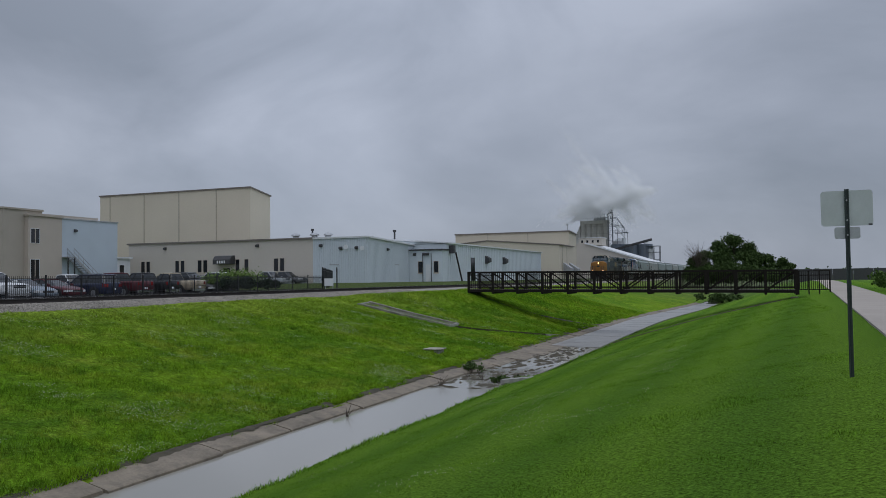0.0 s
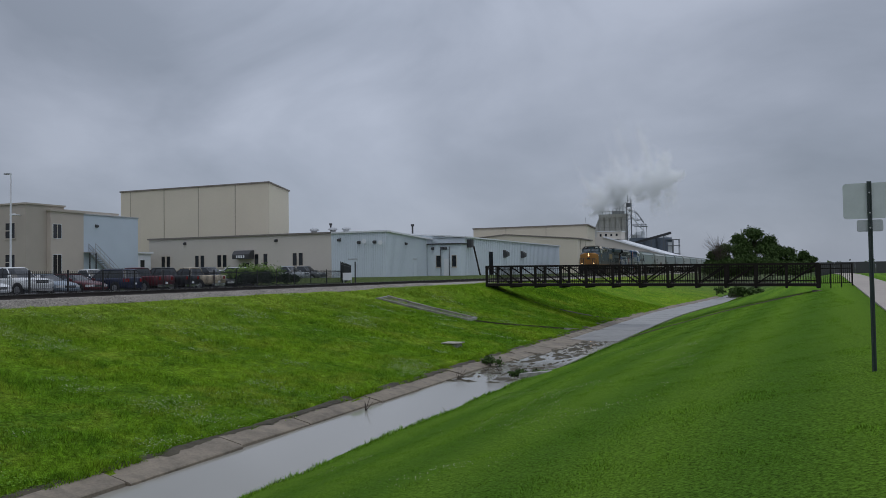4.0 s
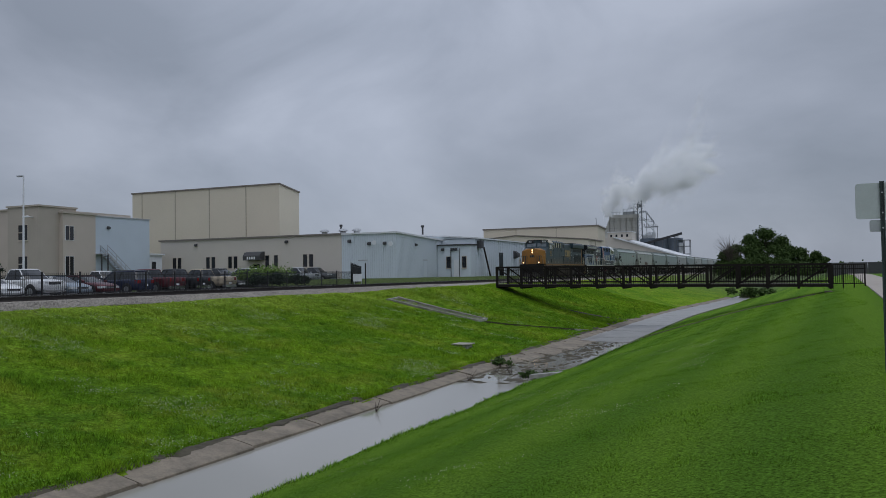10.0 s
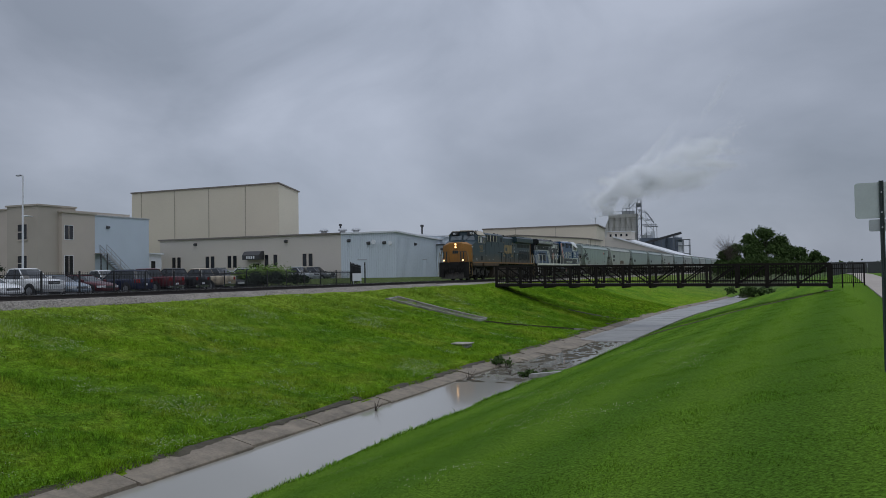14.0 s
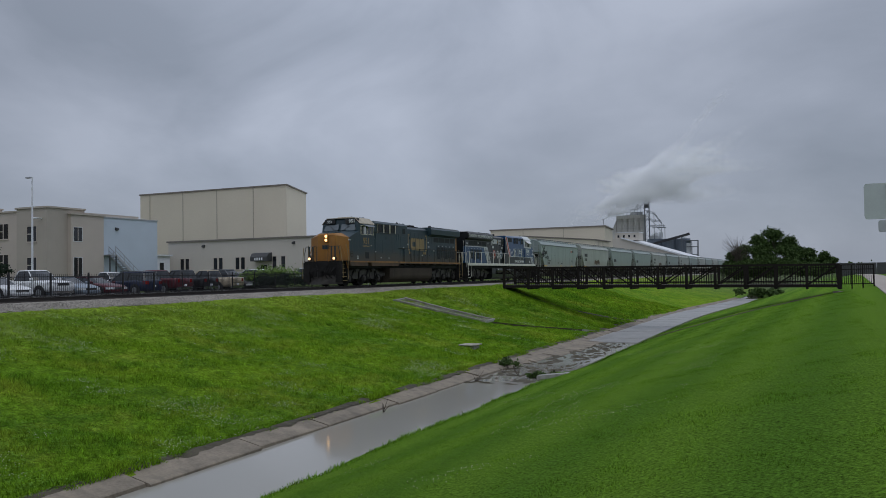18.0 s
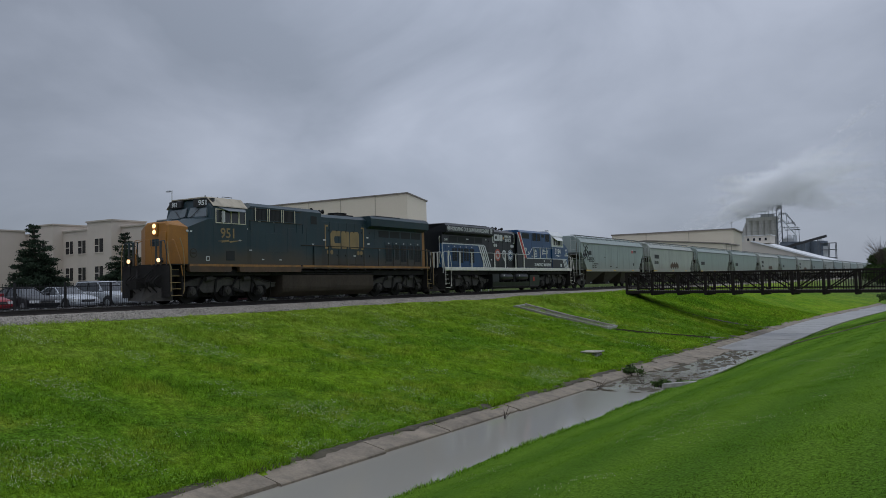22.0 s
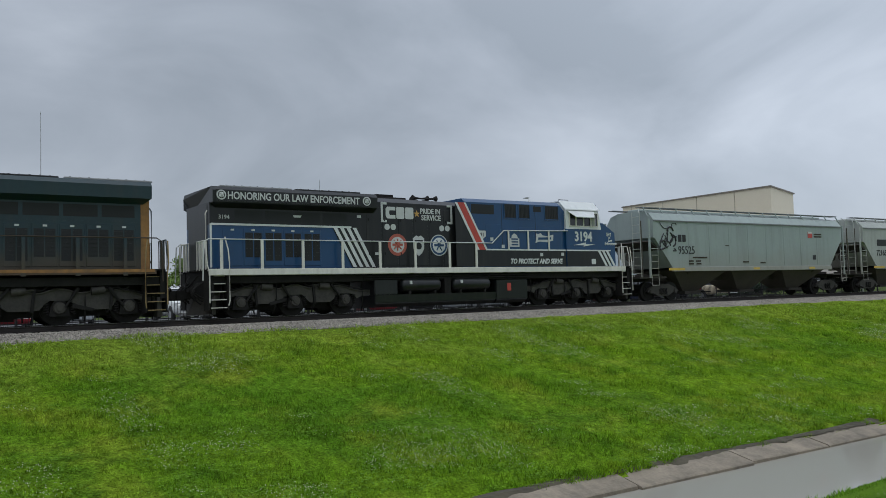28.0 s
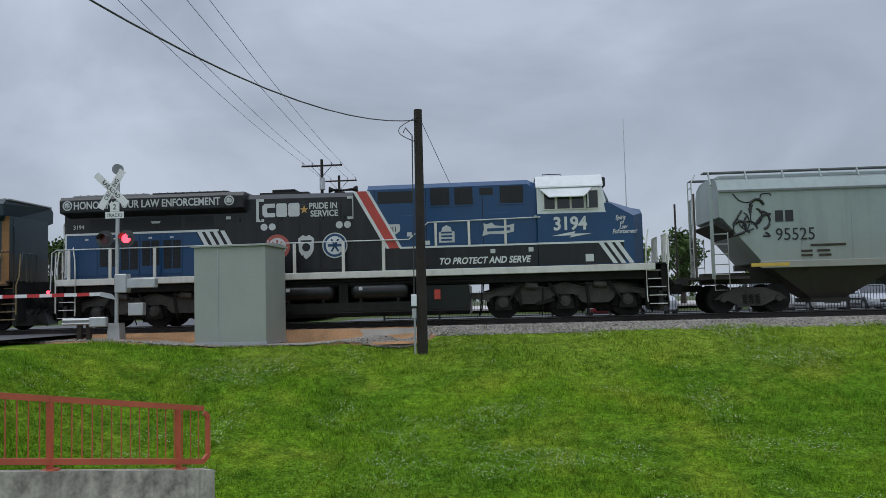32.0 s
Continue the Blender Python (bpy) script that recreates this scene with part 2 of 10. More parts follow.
M_GRASS_TINT = (0.14, 0.24, 0.045)
M = {}
M["ballast"] = mat("ballast_stone", (0.27, 0.245, 0.21), 0.9, vary=0.6, scale=1.2, fine=24, bump=0.6, island=0.9)
M["steel_rail"] = mat("rail_steel", (0.026, 0.020, 0.017), 0.75, 0.1, vary=0.35)
M["rail_top"] = mat("rail_head", (0.42, 0.42, 0.42), 0.28, 1.0, vary=0.15)
M["tie"] = mat("tie_wood", (0.075, 0.06, 0.05), 0.9, vary=0.4, fine=15, bump=0.4, objvar=0.3)
M["concrete"] = mat("weathered_concrete", (0.36, 0.345, 0.32), 0.85, vary=0.22, scale=1.2, fine=30, bump=0.25, stain=0.5)
M["path_tan"] = mat("tan_path_concrete", (0.36, 0.315, 0.27), 0.85, vary=0.12, scale=0.6, fine=30, bump=0.2)
M["path_concrete"] = mat("path_concrete", (0.43, 0.40, 0.38), 0.85, vary=0.12, scale=0.6, fine=30, bump=0.2)
M["asphalt"] = mat("asphalt", (0.075, 0.075, 0.078), 0.8, vary=0.25, scale=0.4, fine=60, bump=0.3)
M["tan_wall"] = mat("tan_panel", (0.64, 0.575, 0.455), 0.75, vary=0.05, scale=0.15, fine=3)
M["tan_light"] = mat("cream_wall", (0.57, 0.52, 0.455), 0.8, vary=0.05, scale=0.2, fine=4)
M["blue_wall"] = mat("pale_blue_metal", (0.60, 0.655, 0.69), 0.55, vary=0.06, scale=0.25, fine=4)
M["stucco"] = mat("office_stucco", (0.43, 0.38, 0.32), 0.9, vary=0.06, scale=0.4, fine=25, bump=0.15)
M["stucco_light"] = mat("office_stucco_light", (0.52, 0.455, 0.39), 0.9, vary=0.06, scale=0.4, fine=25, bump=0.15)
M["trim_dark"] = mat("dark_trim", (0.05, 0.05, 0.052), 0.6)
M["trim_brown"] = mat("roof_trim", (0.20, 0.175, 0.15), 0.6)
M["white_metal"] = mat("white_metal", (0.72, 0.73, 0.74), 0.5, vary=0.06)
M["grey_metal"] = mat("galvanised_metal", (0.42, 0.43, 0.44), 0.45, 0.5, vary=0.15)
M["glass"] = mat("dark_window_glass", (0.012, 0.014, 0.017), 0.08, vary=0.2)
M["bridge_steel"] = mat("weathering_steel", (0.013, 0.0095, 0.0078), 0.85, spec=0.25, vary=0.35, scale=2, fine=25)
M["black_iron"] = mat("black_iron", (0.012, 0.012, 0.013), 0.5, vary=0.2)
M["galv_sign"] = mat("sign_back", (0.50, 0.53, 0.52), 0.45, 0.4, vary=0.08, scale=4)
M["wood_pole"] = mat("creosote_pole", (0.024, 0.018, 0.014), 0.9, vary=0.4, scale=2, fine=22, bump=0.4)
M["cabinet"] = mat("cabinet_aluminium", (0.33, 0.355, 0.31), 0.5, 0.25, vary=0.07, scale=0.8, fine=12)
M["red_paint"] = mat("red_railing_paint", (0.47, 0.10, 0.05), 0.5, vary=0.2, scale=2, fine=30)
M["kerb_concrete"] = mat("dirty_kerb_concrete", (0.215, 0.178, 0.132), 0.85, vary=0.35, scale=1.1, fine=16, bump=0.35, stain=0.45)
M["spotted_concrete"] = mat("lichen_spotted_concrete", (0.37, 0.34, 0.28), 0.88, vary=0.62, scale=3.2, fine=14, bump=0.4, stain=0.6)
# wet soil, and the painted shade strip below the bridge
M["soil_and_shade"] = mat("wet_soil_and_shade", (0.060, 0.050, 0.030), 0.9, vary=0.4, scale=1.2, fine=9, bump=0.4)


def rail_run(t, pts, m, name="handrail", r=0.022):
    """A bent round rail."""
    bm = B()
    tube(bm, pts, r, 6)
    return part(name, bm, m, t)

# ---- the lie of the land ----
WATER_Z = -3.58


def bend(y):
    """The channel drifts away from the track in the distance."""
    return 3.2 * smooth01((y - 70) / 65)


def crest(y):
    """x of the top of the far bank."""
    return -26.6 + 4.6 * smooth01((y - 47.3) / 12) * (1 - 0.7 * smooth01((y - 68) / 40)) + 2.7 * smooth01((-3.7 - y) / 2.8) + 0.5 * swing(max(y, -5.0))


def path_z(y):
    return float(np.interp(y, (-60, 0, 13, 19, 61, 140, 400), (-0.9, -0.78, -0.64, -0.68, -0.55, -0.35, -0.2)))


def path_x(y):
    """Left edge of the footpath."""
    return 1.45 + 0.0427 * y if y < 130 else 7.0


def ground_z(x, y):
    b = bend(y)
    lx, rx = -12.75 + b, -9.75 + b + (0.5 if y > 33 else 0.0)
    if x < lx:
        c = crest(y)
        if x > c:
            t = (lx - x) / (lx - c)
            z = -3.45 + (3.03 - 0.20 * smooth01((-3.7 - y) / 2.8) + 0.03 * math.sin(y * 0.21)) * (t - 0.06 * math.sin(math.pi * t))
        else:
            z = -0.42 - 0.20 * smooth01((-3.7 - y) / 2.8) * smooth01((x + 27.2) / 0.8)
            if x < TRACK_X - 2.0:
                z = -0.52 + 0.40 * smooth01((y - 54) / 10) + 0.40 * smooth01((y - 72) / 14) * smooth01((-33 - x) / 5)
                z += 0.40 * smooth01((-64 - x) / 8) * (1 - smooth01((y - 54) / 10))
    elif x > rx:
        p = path_x(y)
        t = min(1.0, (x - rx) / max(1.0, p - rx))
        z = -3.62 + (path_z(y) - 0.02 + 3.62) * (t + 0.07 * math.sin(math.pi * t))
        if x > p:
            z = path_z(y) - 0.03
    else:
        z = -3.72
    if y < -6.5 and x > -26.6:
        f = smooth01((-8.5 - y) / 5.0) * (1 - smooth01((x - 3) / 8)) if x < -12 else smooth01((-10.5 - y) / 3.0)
        z = z + f * max(0.0, -0.34 - z)
    n = noise.noise((x * 0.35, y * 0.35, 0.0)) * 0.05 + noise.noise((x * 1.7, y * 1.7, 4.0)) * 0.02
    if x < TRACK_X - 1.9 or lx + 0.05 < x < rx - 0.05 or x > path_x(y) - 0.4:
        n *= 0.25
    return z + n


def make_ground():
    xs = [-3000, -1200, -500, -260, -180, -140, -115, -95, -80, -70, -60, -52, -46, -42, -39]
    xs += list(np.arange(-37, -26, 0.7)) + list(np.arange(-26, -13.2, 0.4))
    xs += [-13.0, -12.9, -12.8, -12.6, -12.2, -11.6, -10.8, -10.0, -9.8, -9.65, -9.5, -9.3]
    xs += list(np.arange(-9.0, 7.0, 0.4)) + [7.5, 8.5, 10, 12, 15, 20, 30, 50, 90, 180, 400, 1000, 3000]
    ys = [-3000, -1000, -400, -200, -120, -80, -60, -48, -40, -34, -30] + list(np.arange(-27, 66, 0.5)) + list(np.arange(66, 100, 1.0))
    ys += list(np.arange(100, 150, 2.5)) + [155, 165, 180, 200, 230, 270, 330, 420, 550, 800, 1300, 3000]
    vs = []
    for y in ys:
        sh = bend(y)
        for x in xs:
            xx = x + sh if -14 < x < -8.5 else x
            vs.append((xx, y, ground_z(xx, y)))
    n = len(xs)
    fs = [(j * n + i, j * n + i + 1, (j + 1) * n + i + 1, (j + 1) * n + i) for j in range(len(ys) - 1) for i in range(n - 1)]
    me = bpy.data.meshes.new("ground")
    me.from_pydata(vs, [], fs)
    for f in me.polygons:
        f.use_smooth = True
    me.materials.append(M["grass"])
    return tagged(new("ground", me), "mown green grass banks with clover and bare patches", "ground", kind="structure")


def grass_mat(name, leafy):
    """Rough bank grass with dry and clumpy patches; darker lawn with mowing stripes beside the path."""
    m = bpy.data.materials.new(name)
    m.use_nodes = True
    nt = m.node_tree
    N, L = nt.nodes.new, nt.links.new
    b = nt.nodes["Principled BSDF"]
    b.inputs["Roughness"].default_value = 0.9
    b.inputs["Specular IOR Level"].default_value = 0.02
    tc = N("ShaderNodeTexCoord")

    def noi(scale, detail, lo, hi, a, c, rough=0.6):
        n = N("ShaderNodeTexNoise")
        n.inputs["Scale"].default_value, n.inputs["Detail"].default_value, n.inputs["Roughness"].default_value = scale, detail, rough
        L(tc.outputs["Object"], n.inputs["Vector"])
        r = N("ShaderNodeMapRange")
        r.inputs["From Min"].default_value, r.inputs["From Max"].default_value = lo, hi
        r.inputs["To Min"].default_value, r.inputs["To Max"].default_value = a, c
        L(n.outputs[0], r.inputs["Value"])
        return r.outputs[0]

    def blend(f, c1, c2):
        x = N("ShaderNodeMix")
        x.data_type = "RGBA"
        L(f, x.inputs["Factor"])
        for sock, c in ((6, c1), (7, c2)):
            if isinstance(c, tuple):
                x.inputs[sock].default_value = (*c, 1)
            else:
                L(c, x.inputs[sock])
        return x.outputs[2]

    def calc(op, *vals):
        x = N("ShaderNodeMath")
        x.operation = op
        for k, v in enumerate(vals):
            if isinstance(v, float):
                x.inputs[k].default_value = v
            else:
                L(v, x.inputs[k])
        return x.outputs[0]

    bank = blend(noi(0.16, 4, 0.38, 0.62, 0.0, 1.0), GRASS["bank"], GRASS["bank_deep"])
    bank = blend(noi(0.42, 6, 0.50, 0.70, 0.0, 0.65), bank, GRASS["dry"])
    bank = blend(noi(1.3, 5, 0.50, 0.68, 0.0, 0.6), bank, GRASS["clump"])
    sep = N("ShaderNodeSeparateXYZ")
    L(tc.outputs["Object"], sep.inputs[0])
    across = calc("MULTIPLY_ADD", sep.outputs[1], -0.0427, sep.outputs[0])
    wave = calc("MULTIPLY_ADD", calc("SINE", calc("MULTIPLY", across, 2.5)), 0.28, 0.56)
    lawn = blend(wave, GRASS["lawn"], GRASS["lawn_light"])
    lawn = blend(noi(0.7, 5, 0.5, 0.72, 0.0, 0.3), lawn, GRASS["lawn_light"])
    # sparser, paler grass along the ballast, ragged by a broad noise
    rim = N("ShaderNodeMapRange")
    rim.interpolation_type = "SMOOTHSTEP"
    rim.inputs["From Min"].default_value, rim.inputs["From Max"].default_value = -21.0, -26.2
    rim.inputs["To Max"].default_value = 0.8
    L(calc("ADD", sep.outputs[0], noi(0.45, 4, 0.3, 0.7, -2.2, 2.2)), rim.inputs["Value"])
    bank = blend(rim.outputs[0], bank, GRASS["rim"])
    # dull rough grass on the far side of the track
    back = N("ShaderNodeMapRange")
    back.inputs["From Min"].default_value, back.inputs["From Max"].default_value = -29.5, -31.5
    L(sep.outputs[0], back.inputs["Value"])
    bank = blend(back.outputs[0], bank, GRASS["back"])
    side = N("ShaderNodeMapRange")
    side.inputs["From Min"].default_value, side.inputs["From Max"].default_value = -10.4, -9.2
    L(sep.outputs[0], side.inputs["Value"])
    both = blend(side.outputs[0], bank, lawn)
    # built-up land and fields far off
    ln = N("ShaderNodeVectorMath")
    ln.operation = "LENGTH"
    L(tc.outputs["Object"], ln.inputs[0])
    far = N("ShaderNodeMapRange")
    far.inputs["From Min"].default_value, far.inputs["From Max"].default_value = 110.0, 220.0
    far.inputs["To Max"].default_value = 0.8
    L(ln.outputs["Value"], far.inputs["Value"])
    both = blend(far.outputs[0], both, (0.12, 0.125, 0.095))
    fine = noi(16, 6, 0.32, 0.68, 0.25, 1.75, 0.75)
    mid = noi(4.5, 5, 0.32, 0.68, 0.68, 1.32)
    sc = N("ShaderNodeVectorMath")
    sc.operation = "SCALE"
    L(both, sc.inputs[0])
    even = noi(26, 6, 0.34, 0.66, 0.15, 1.85, 0.8)
    rough_ = N("ShaderNodeMix")
    L(side.outputs[0], rough_.inputs["Factor"])
    L(calc("MULTIPLY", fine, mid), rough_.inputs[2])
    L(even, rough_.inputs[3])
    L(rough_.outputs[0], sc.inputs["Scale"])
    if leafy:
        # blade to blade variation
        rv = N("ShaderNodeMapRange")
        L(N("ShaderNodeNewGeometry").outputs["Random Per Island"], rv.inputs["Value"])
        rv.inputs["To Min"].default_value, rv.inputs["To Max"].default_value = 0.5, 1.5
        soft_ = N("ShaderNodeMix")
        L(side.outputs[0], soft_.inputs["Factor"])
        L(calc("MULTIPLY", mid, rv.outputs[0]), soft_.inputs[2])
        L(calc("MULTIPLY_ADD", rv.outputs[0], 1.25, -0.25), soft_.inputs[3])
        L(soft_.outputs[0], sc.inputs["Scale"])
    L(sc.outputs[0], b.inputs["Base Color"])
    if leafy:
        # blades let part of the light through
        tr = N("ShaderNodeBsdfTranslucent")
        L(sc.outputs[0], tr.inputs["Color"])
        mx = N("ShaderNodeMixShader")
        mx.inputs[0].default_value = 0.45
        L(b.outputs[0], mx.inputs[1])
        L(tr.outputs[0], mx.inputs[2])
        L(mx.outputs[0], nt.nodes["Material Output"].inputs[0])
    else:
        bp = N("ShaderNodeBump")
        bp.inputs["Strength"].default_value, bp.inputs["Distance"].default_value = 0.8, 0.08
        L(fine, bp.inputs["Height"])
        L(bp.outputs[0], b.inputs["Normal"])
    return m


GRASS = {"bank": (0.208, 0.352, 0.022), "bank_deep": (0.128, 0.268, 0.019), "dry": (0.345, 0.400, 0.045), "clump": (0.066, 0.165, 0.014), "lawn": (0.092, 0.212, 0.022), "lawn_light": (0.180, 0.332, 0.032), "rim": (0.290, 0.400, 0.050), "back": (0.105, 0.140, 0.050)}
M["grass"] = grass_mat("grass", False)
M["blade"] = grass_mat("grass_blades", True)
make_ground()


def strip(name, left, right, ys, dz, material, label, category, thick=0.06, zf=None):
    """A paved strip that lies on the ground, with a real edge."""
    bm = B()
    rows = []
    for y in ys:
        xl, xr = left(y), right(y)
        zl = (zf(xl, y) if zf else ground_z(xl, y)) + dz
        zr = (zf(xr, y) if zf else ground_z(xr, y)) + dz
        rows.append([bm.verts.new(p) for p in ((xl, y, zl - thick), (xl, y, zl), (xr, y, zr), (xr, y, zr - thick))])
    for a, b in zip(rows, rows[1:]):
        for k in range(3):
            bm.faces.new((a[k], a[k + 1], b[k + 1], b[k]))
    bmesh.ops.recalc_face_normals(bm, faces=list(bm.faces))
    return setting(name, bm, material, label, category)


# water with faint ripples
mw = bpy.data.materials.new("still_water")
mw.use_nodes = True
_b = mw.node_tree.nodes["Principled BSDF"]
_b.inputs["Base Color"].default_value = (0.30, 0.285, 0.245, 1)
_b.inputs["Roughness"].default_value = 0.07
_b.inputs["IOR"].default_value = 1.33
_n = mw.node_tree.nodes.new("ShaderNodeTexNoise")
_n.inputs["Scale"].default_value = 2.5
_p = mw.node_tree.nodes.new("ShaderNodeBump")
_p.inputs["Strength"].default_value, _p.inputs["Distance"].default_value = 0.14, 0.02
mw.node_tree.links.new(_n.outputs[0], _p.inputs["Height"])
mw.node_tree.links.new(_p.outputs[0], _b.inputs["Normal"])
M["water"] = mw
strip("water", lambda y: -12.8 + bend(y), lambda y: -9.3 + bend(y), [-60, -20, 0, 10, 20, 30, 40, 50, 60, 70, 80, 90, 100, 110, 120, 130, 140], 0.0, M["water"], "shallow brown water standing in the channel", "water", 0.05, lambda x, y: WATER_Z)

# ---- the railway ----
def make_track():
    ys = [-300, -120, -60, -30] + list(range(-24, 42, 3)) + [60, 100, 160, 260, 420, 700, 1200]
    bm = B()
    prof = [(-3.4, -0.62), (-1.9, -0.22), (1.9, -0.22), (2.72, -0.44), (2.78, -0.62)]
    rows = [[bm.verts.new((TRACK_X + px + swing(y) * (1.0 if px < 1.5 else (0.6 + 0.4 * smooth01((y + 8) / 6) if px < 2.5 else 0.15 + 0.45 * smooth01((y + 8) / 6))), y, pz)) for px, pz in prof] for y in ys]
    for a, b in zip(rows, rows[1:]):
        for k in range(len(prof) - 1):
            bm.faces.new((a[k], a[k + 1], b[k + 1], b[k]))
    setting("track_bed", bm, M["ballast"], "grey crushed stone ballast bed of the railway", "ballast")
    for k, sx in enumerate((-0.755, 0.755)):
        bm = B()
        x = TRACK_X + sx
        loft(bm, [[(px + swing(y), y, pz) for px, pz in [(x - 0.07, -0.17), (x + 0.07, -0.17), (x + 0.07, -0.15), (x + 0.012, -0.135), (x + 0.012, -0.045), (x + 0.036, -0.03), (x + 0.036, -0.003), (x - 0.036, -0.003), (x - 0.036, -0.03), (x - 0.012, -0.045), (x - 0.012, -0.135), (x - 0.07, -0.15)]] for y in ys])
        r = setting("rail", bm, M["steel_rail"], "rusty steel rail with a worn bright head", "rail")
        bm = B()
        loft(bm, [[(px + swing(y), y, pz) for px, pz in ((x - 0.03, -0.004), (x + 0.03, -0.004), (x + 0.03, 0.0), (x - 0.03, 0.0))] for y in ys])
        part("rail_head", bm, M["rail_top"], r, "bright worn running surface")


make_track()
TIES = thing("sleepers", "dark creosoted wooden sleepers under the rails", "sleepers")
tagged(TIES, kind="structure")

# ---- buildings ----
M["seam"] = mat("panel_seam", (0.40, 0.36, 0.28), 0.8)
M["blue_seam"] = mat("blue_rib", (0.52, 0.57, 0.60), 0.6)
M["roof_white"] = mat("white_roof_sheet", (0.70, 0.71, 0.72), 0.5, vary=0.08)


def window_front(t, x, y, z, w, h, mull=True, name="window"):
    """A window in a wall that faces -y, at its lower left corner."""
    bm = B()
    box(bm, x, x + w, y - 0.02, y + 0.05, z, z + h)
    o = part(name, bm, M["glass"], t, "dark glazed window")
    bm = B()
    for a, b, c, d in ((x - 0.06, x, z - 0.06, z + h + 0.06), (x + w, x + w + 0.06, z - 0.06, z + h + 0.06), (x, x + w, z - 0.06, z), (x, x + w, z + h, z + h + 0.06)):
        box(bm, a, b, y - 0.05, y + 0.02, c, d)
    part("frame", bm, M["stucco_light"], o)
    if mull:
        bm = B()
        box(bm, x + w * 0.46, x + w * 0.54, y - 0.04, y - 0.02, z, z + h)
        part("mullion", bm, M["stucco_light"], o)
        bm = B()
        box(bm, x, x + w * 0.46, y - 0.04, y - 0.02, z + h * 0.47, z + h * 0.53)
        part("mullion", bm, M["stucco_light"], o)
    bm = B()
    box(bm, x - 0.1, x + w + 0.1, y - 0.09, y, z - 0.14, z - 0.06)
    part("sill", bm, M["stucco_light"], o)
    return o


def window_side(t, x, y, z, w, h, name="window", m=None):
    """A window in a wall that faces +x."""
    bm = B()
    box(bm, x - 0.05, x + 0.02, y, y + w, z, z + h)
    o = part(name, bm, m or M["glass"], t, "dark glazed window")
    bm = B()
    for a, b, c, d in ((y - 0.05, y, z - 0.05, z + h + 0.05), (y + w, y + w + 0.05, z - 0.05, z + h + 0.05), (y, y + w, z - 0.05, z), (y, y + w, z + h, z + h + 0.05)):
        box(bm, x - 0.02, x + 0.045, a, b, c, d)
    part("frame", bm, M["white_metal"], o)
    return o


def block(t, x0, x1, y0, y1, z1, m, z0=-0.2, name="wall", label=""):
    return part(name, box(B(), x0, x1, y0, y1, z0, z1), m, t, label)


def wall_lamp(t, x, y, z, face):
    bm = B()
    if face == "y":
        prism(bm, [(y, z + 0.2), (y - 0.28, z + 0.08), (y - 0.28, z - 0.10), (y - 0.1, z - 0.18), (y, z - 0.18)], "x", x - 0.2, x + 0.2)
    else:
        prism(bm, [(x, z + 0.2), (x + 0.28, z + 0.08), (x + 0.28, z - 0.10), (x + 0.1, z - 0.18), (x, z - 0.18)], "y", y - 0.2, y + 0.2)
    return part("wall_lamp", bm, M["trim_dark"], t, "dark wall pack lamp")


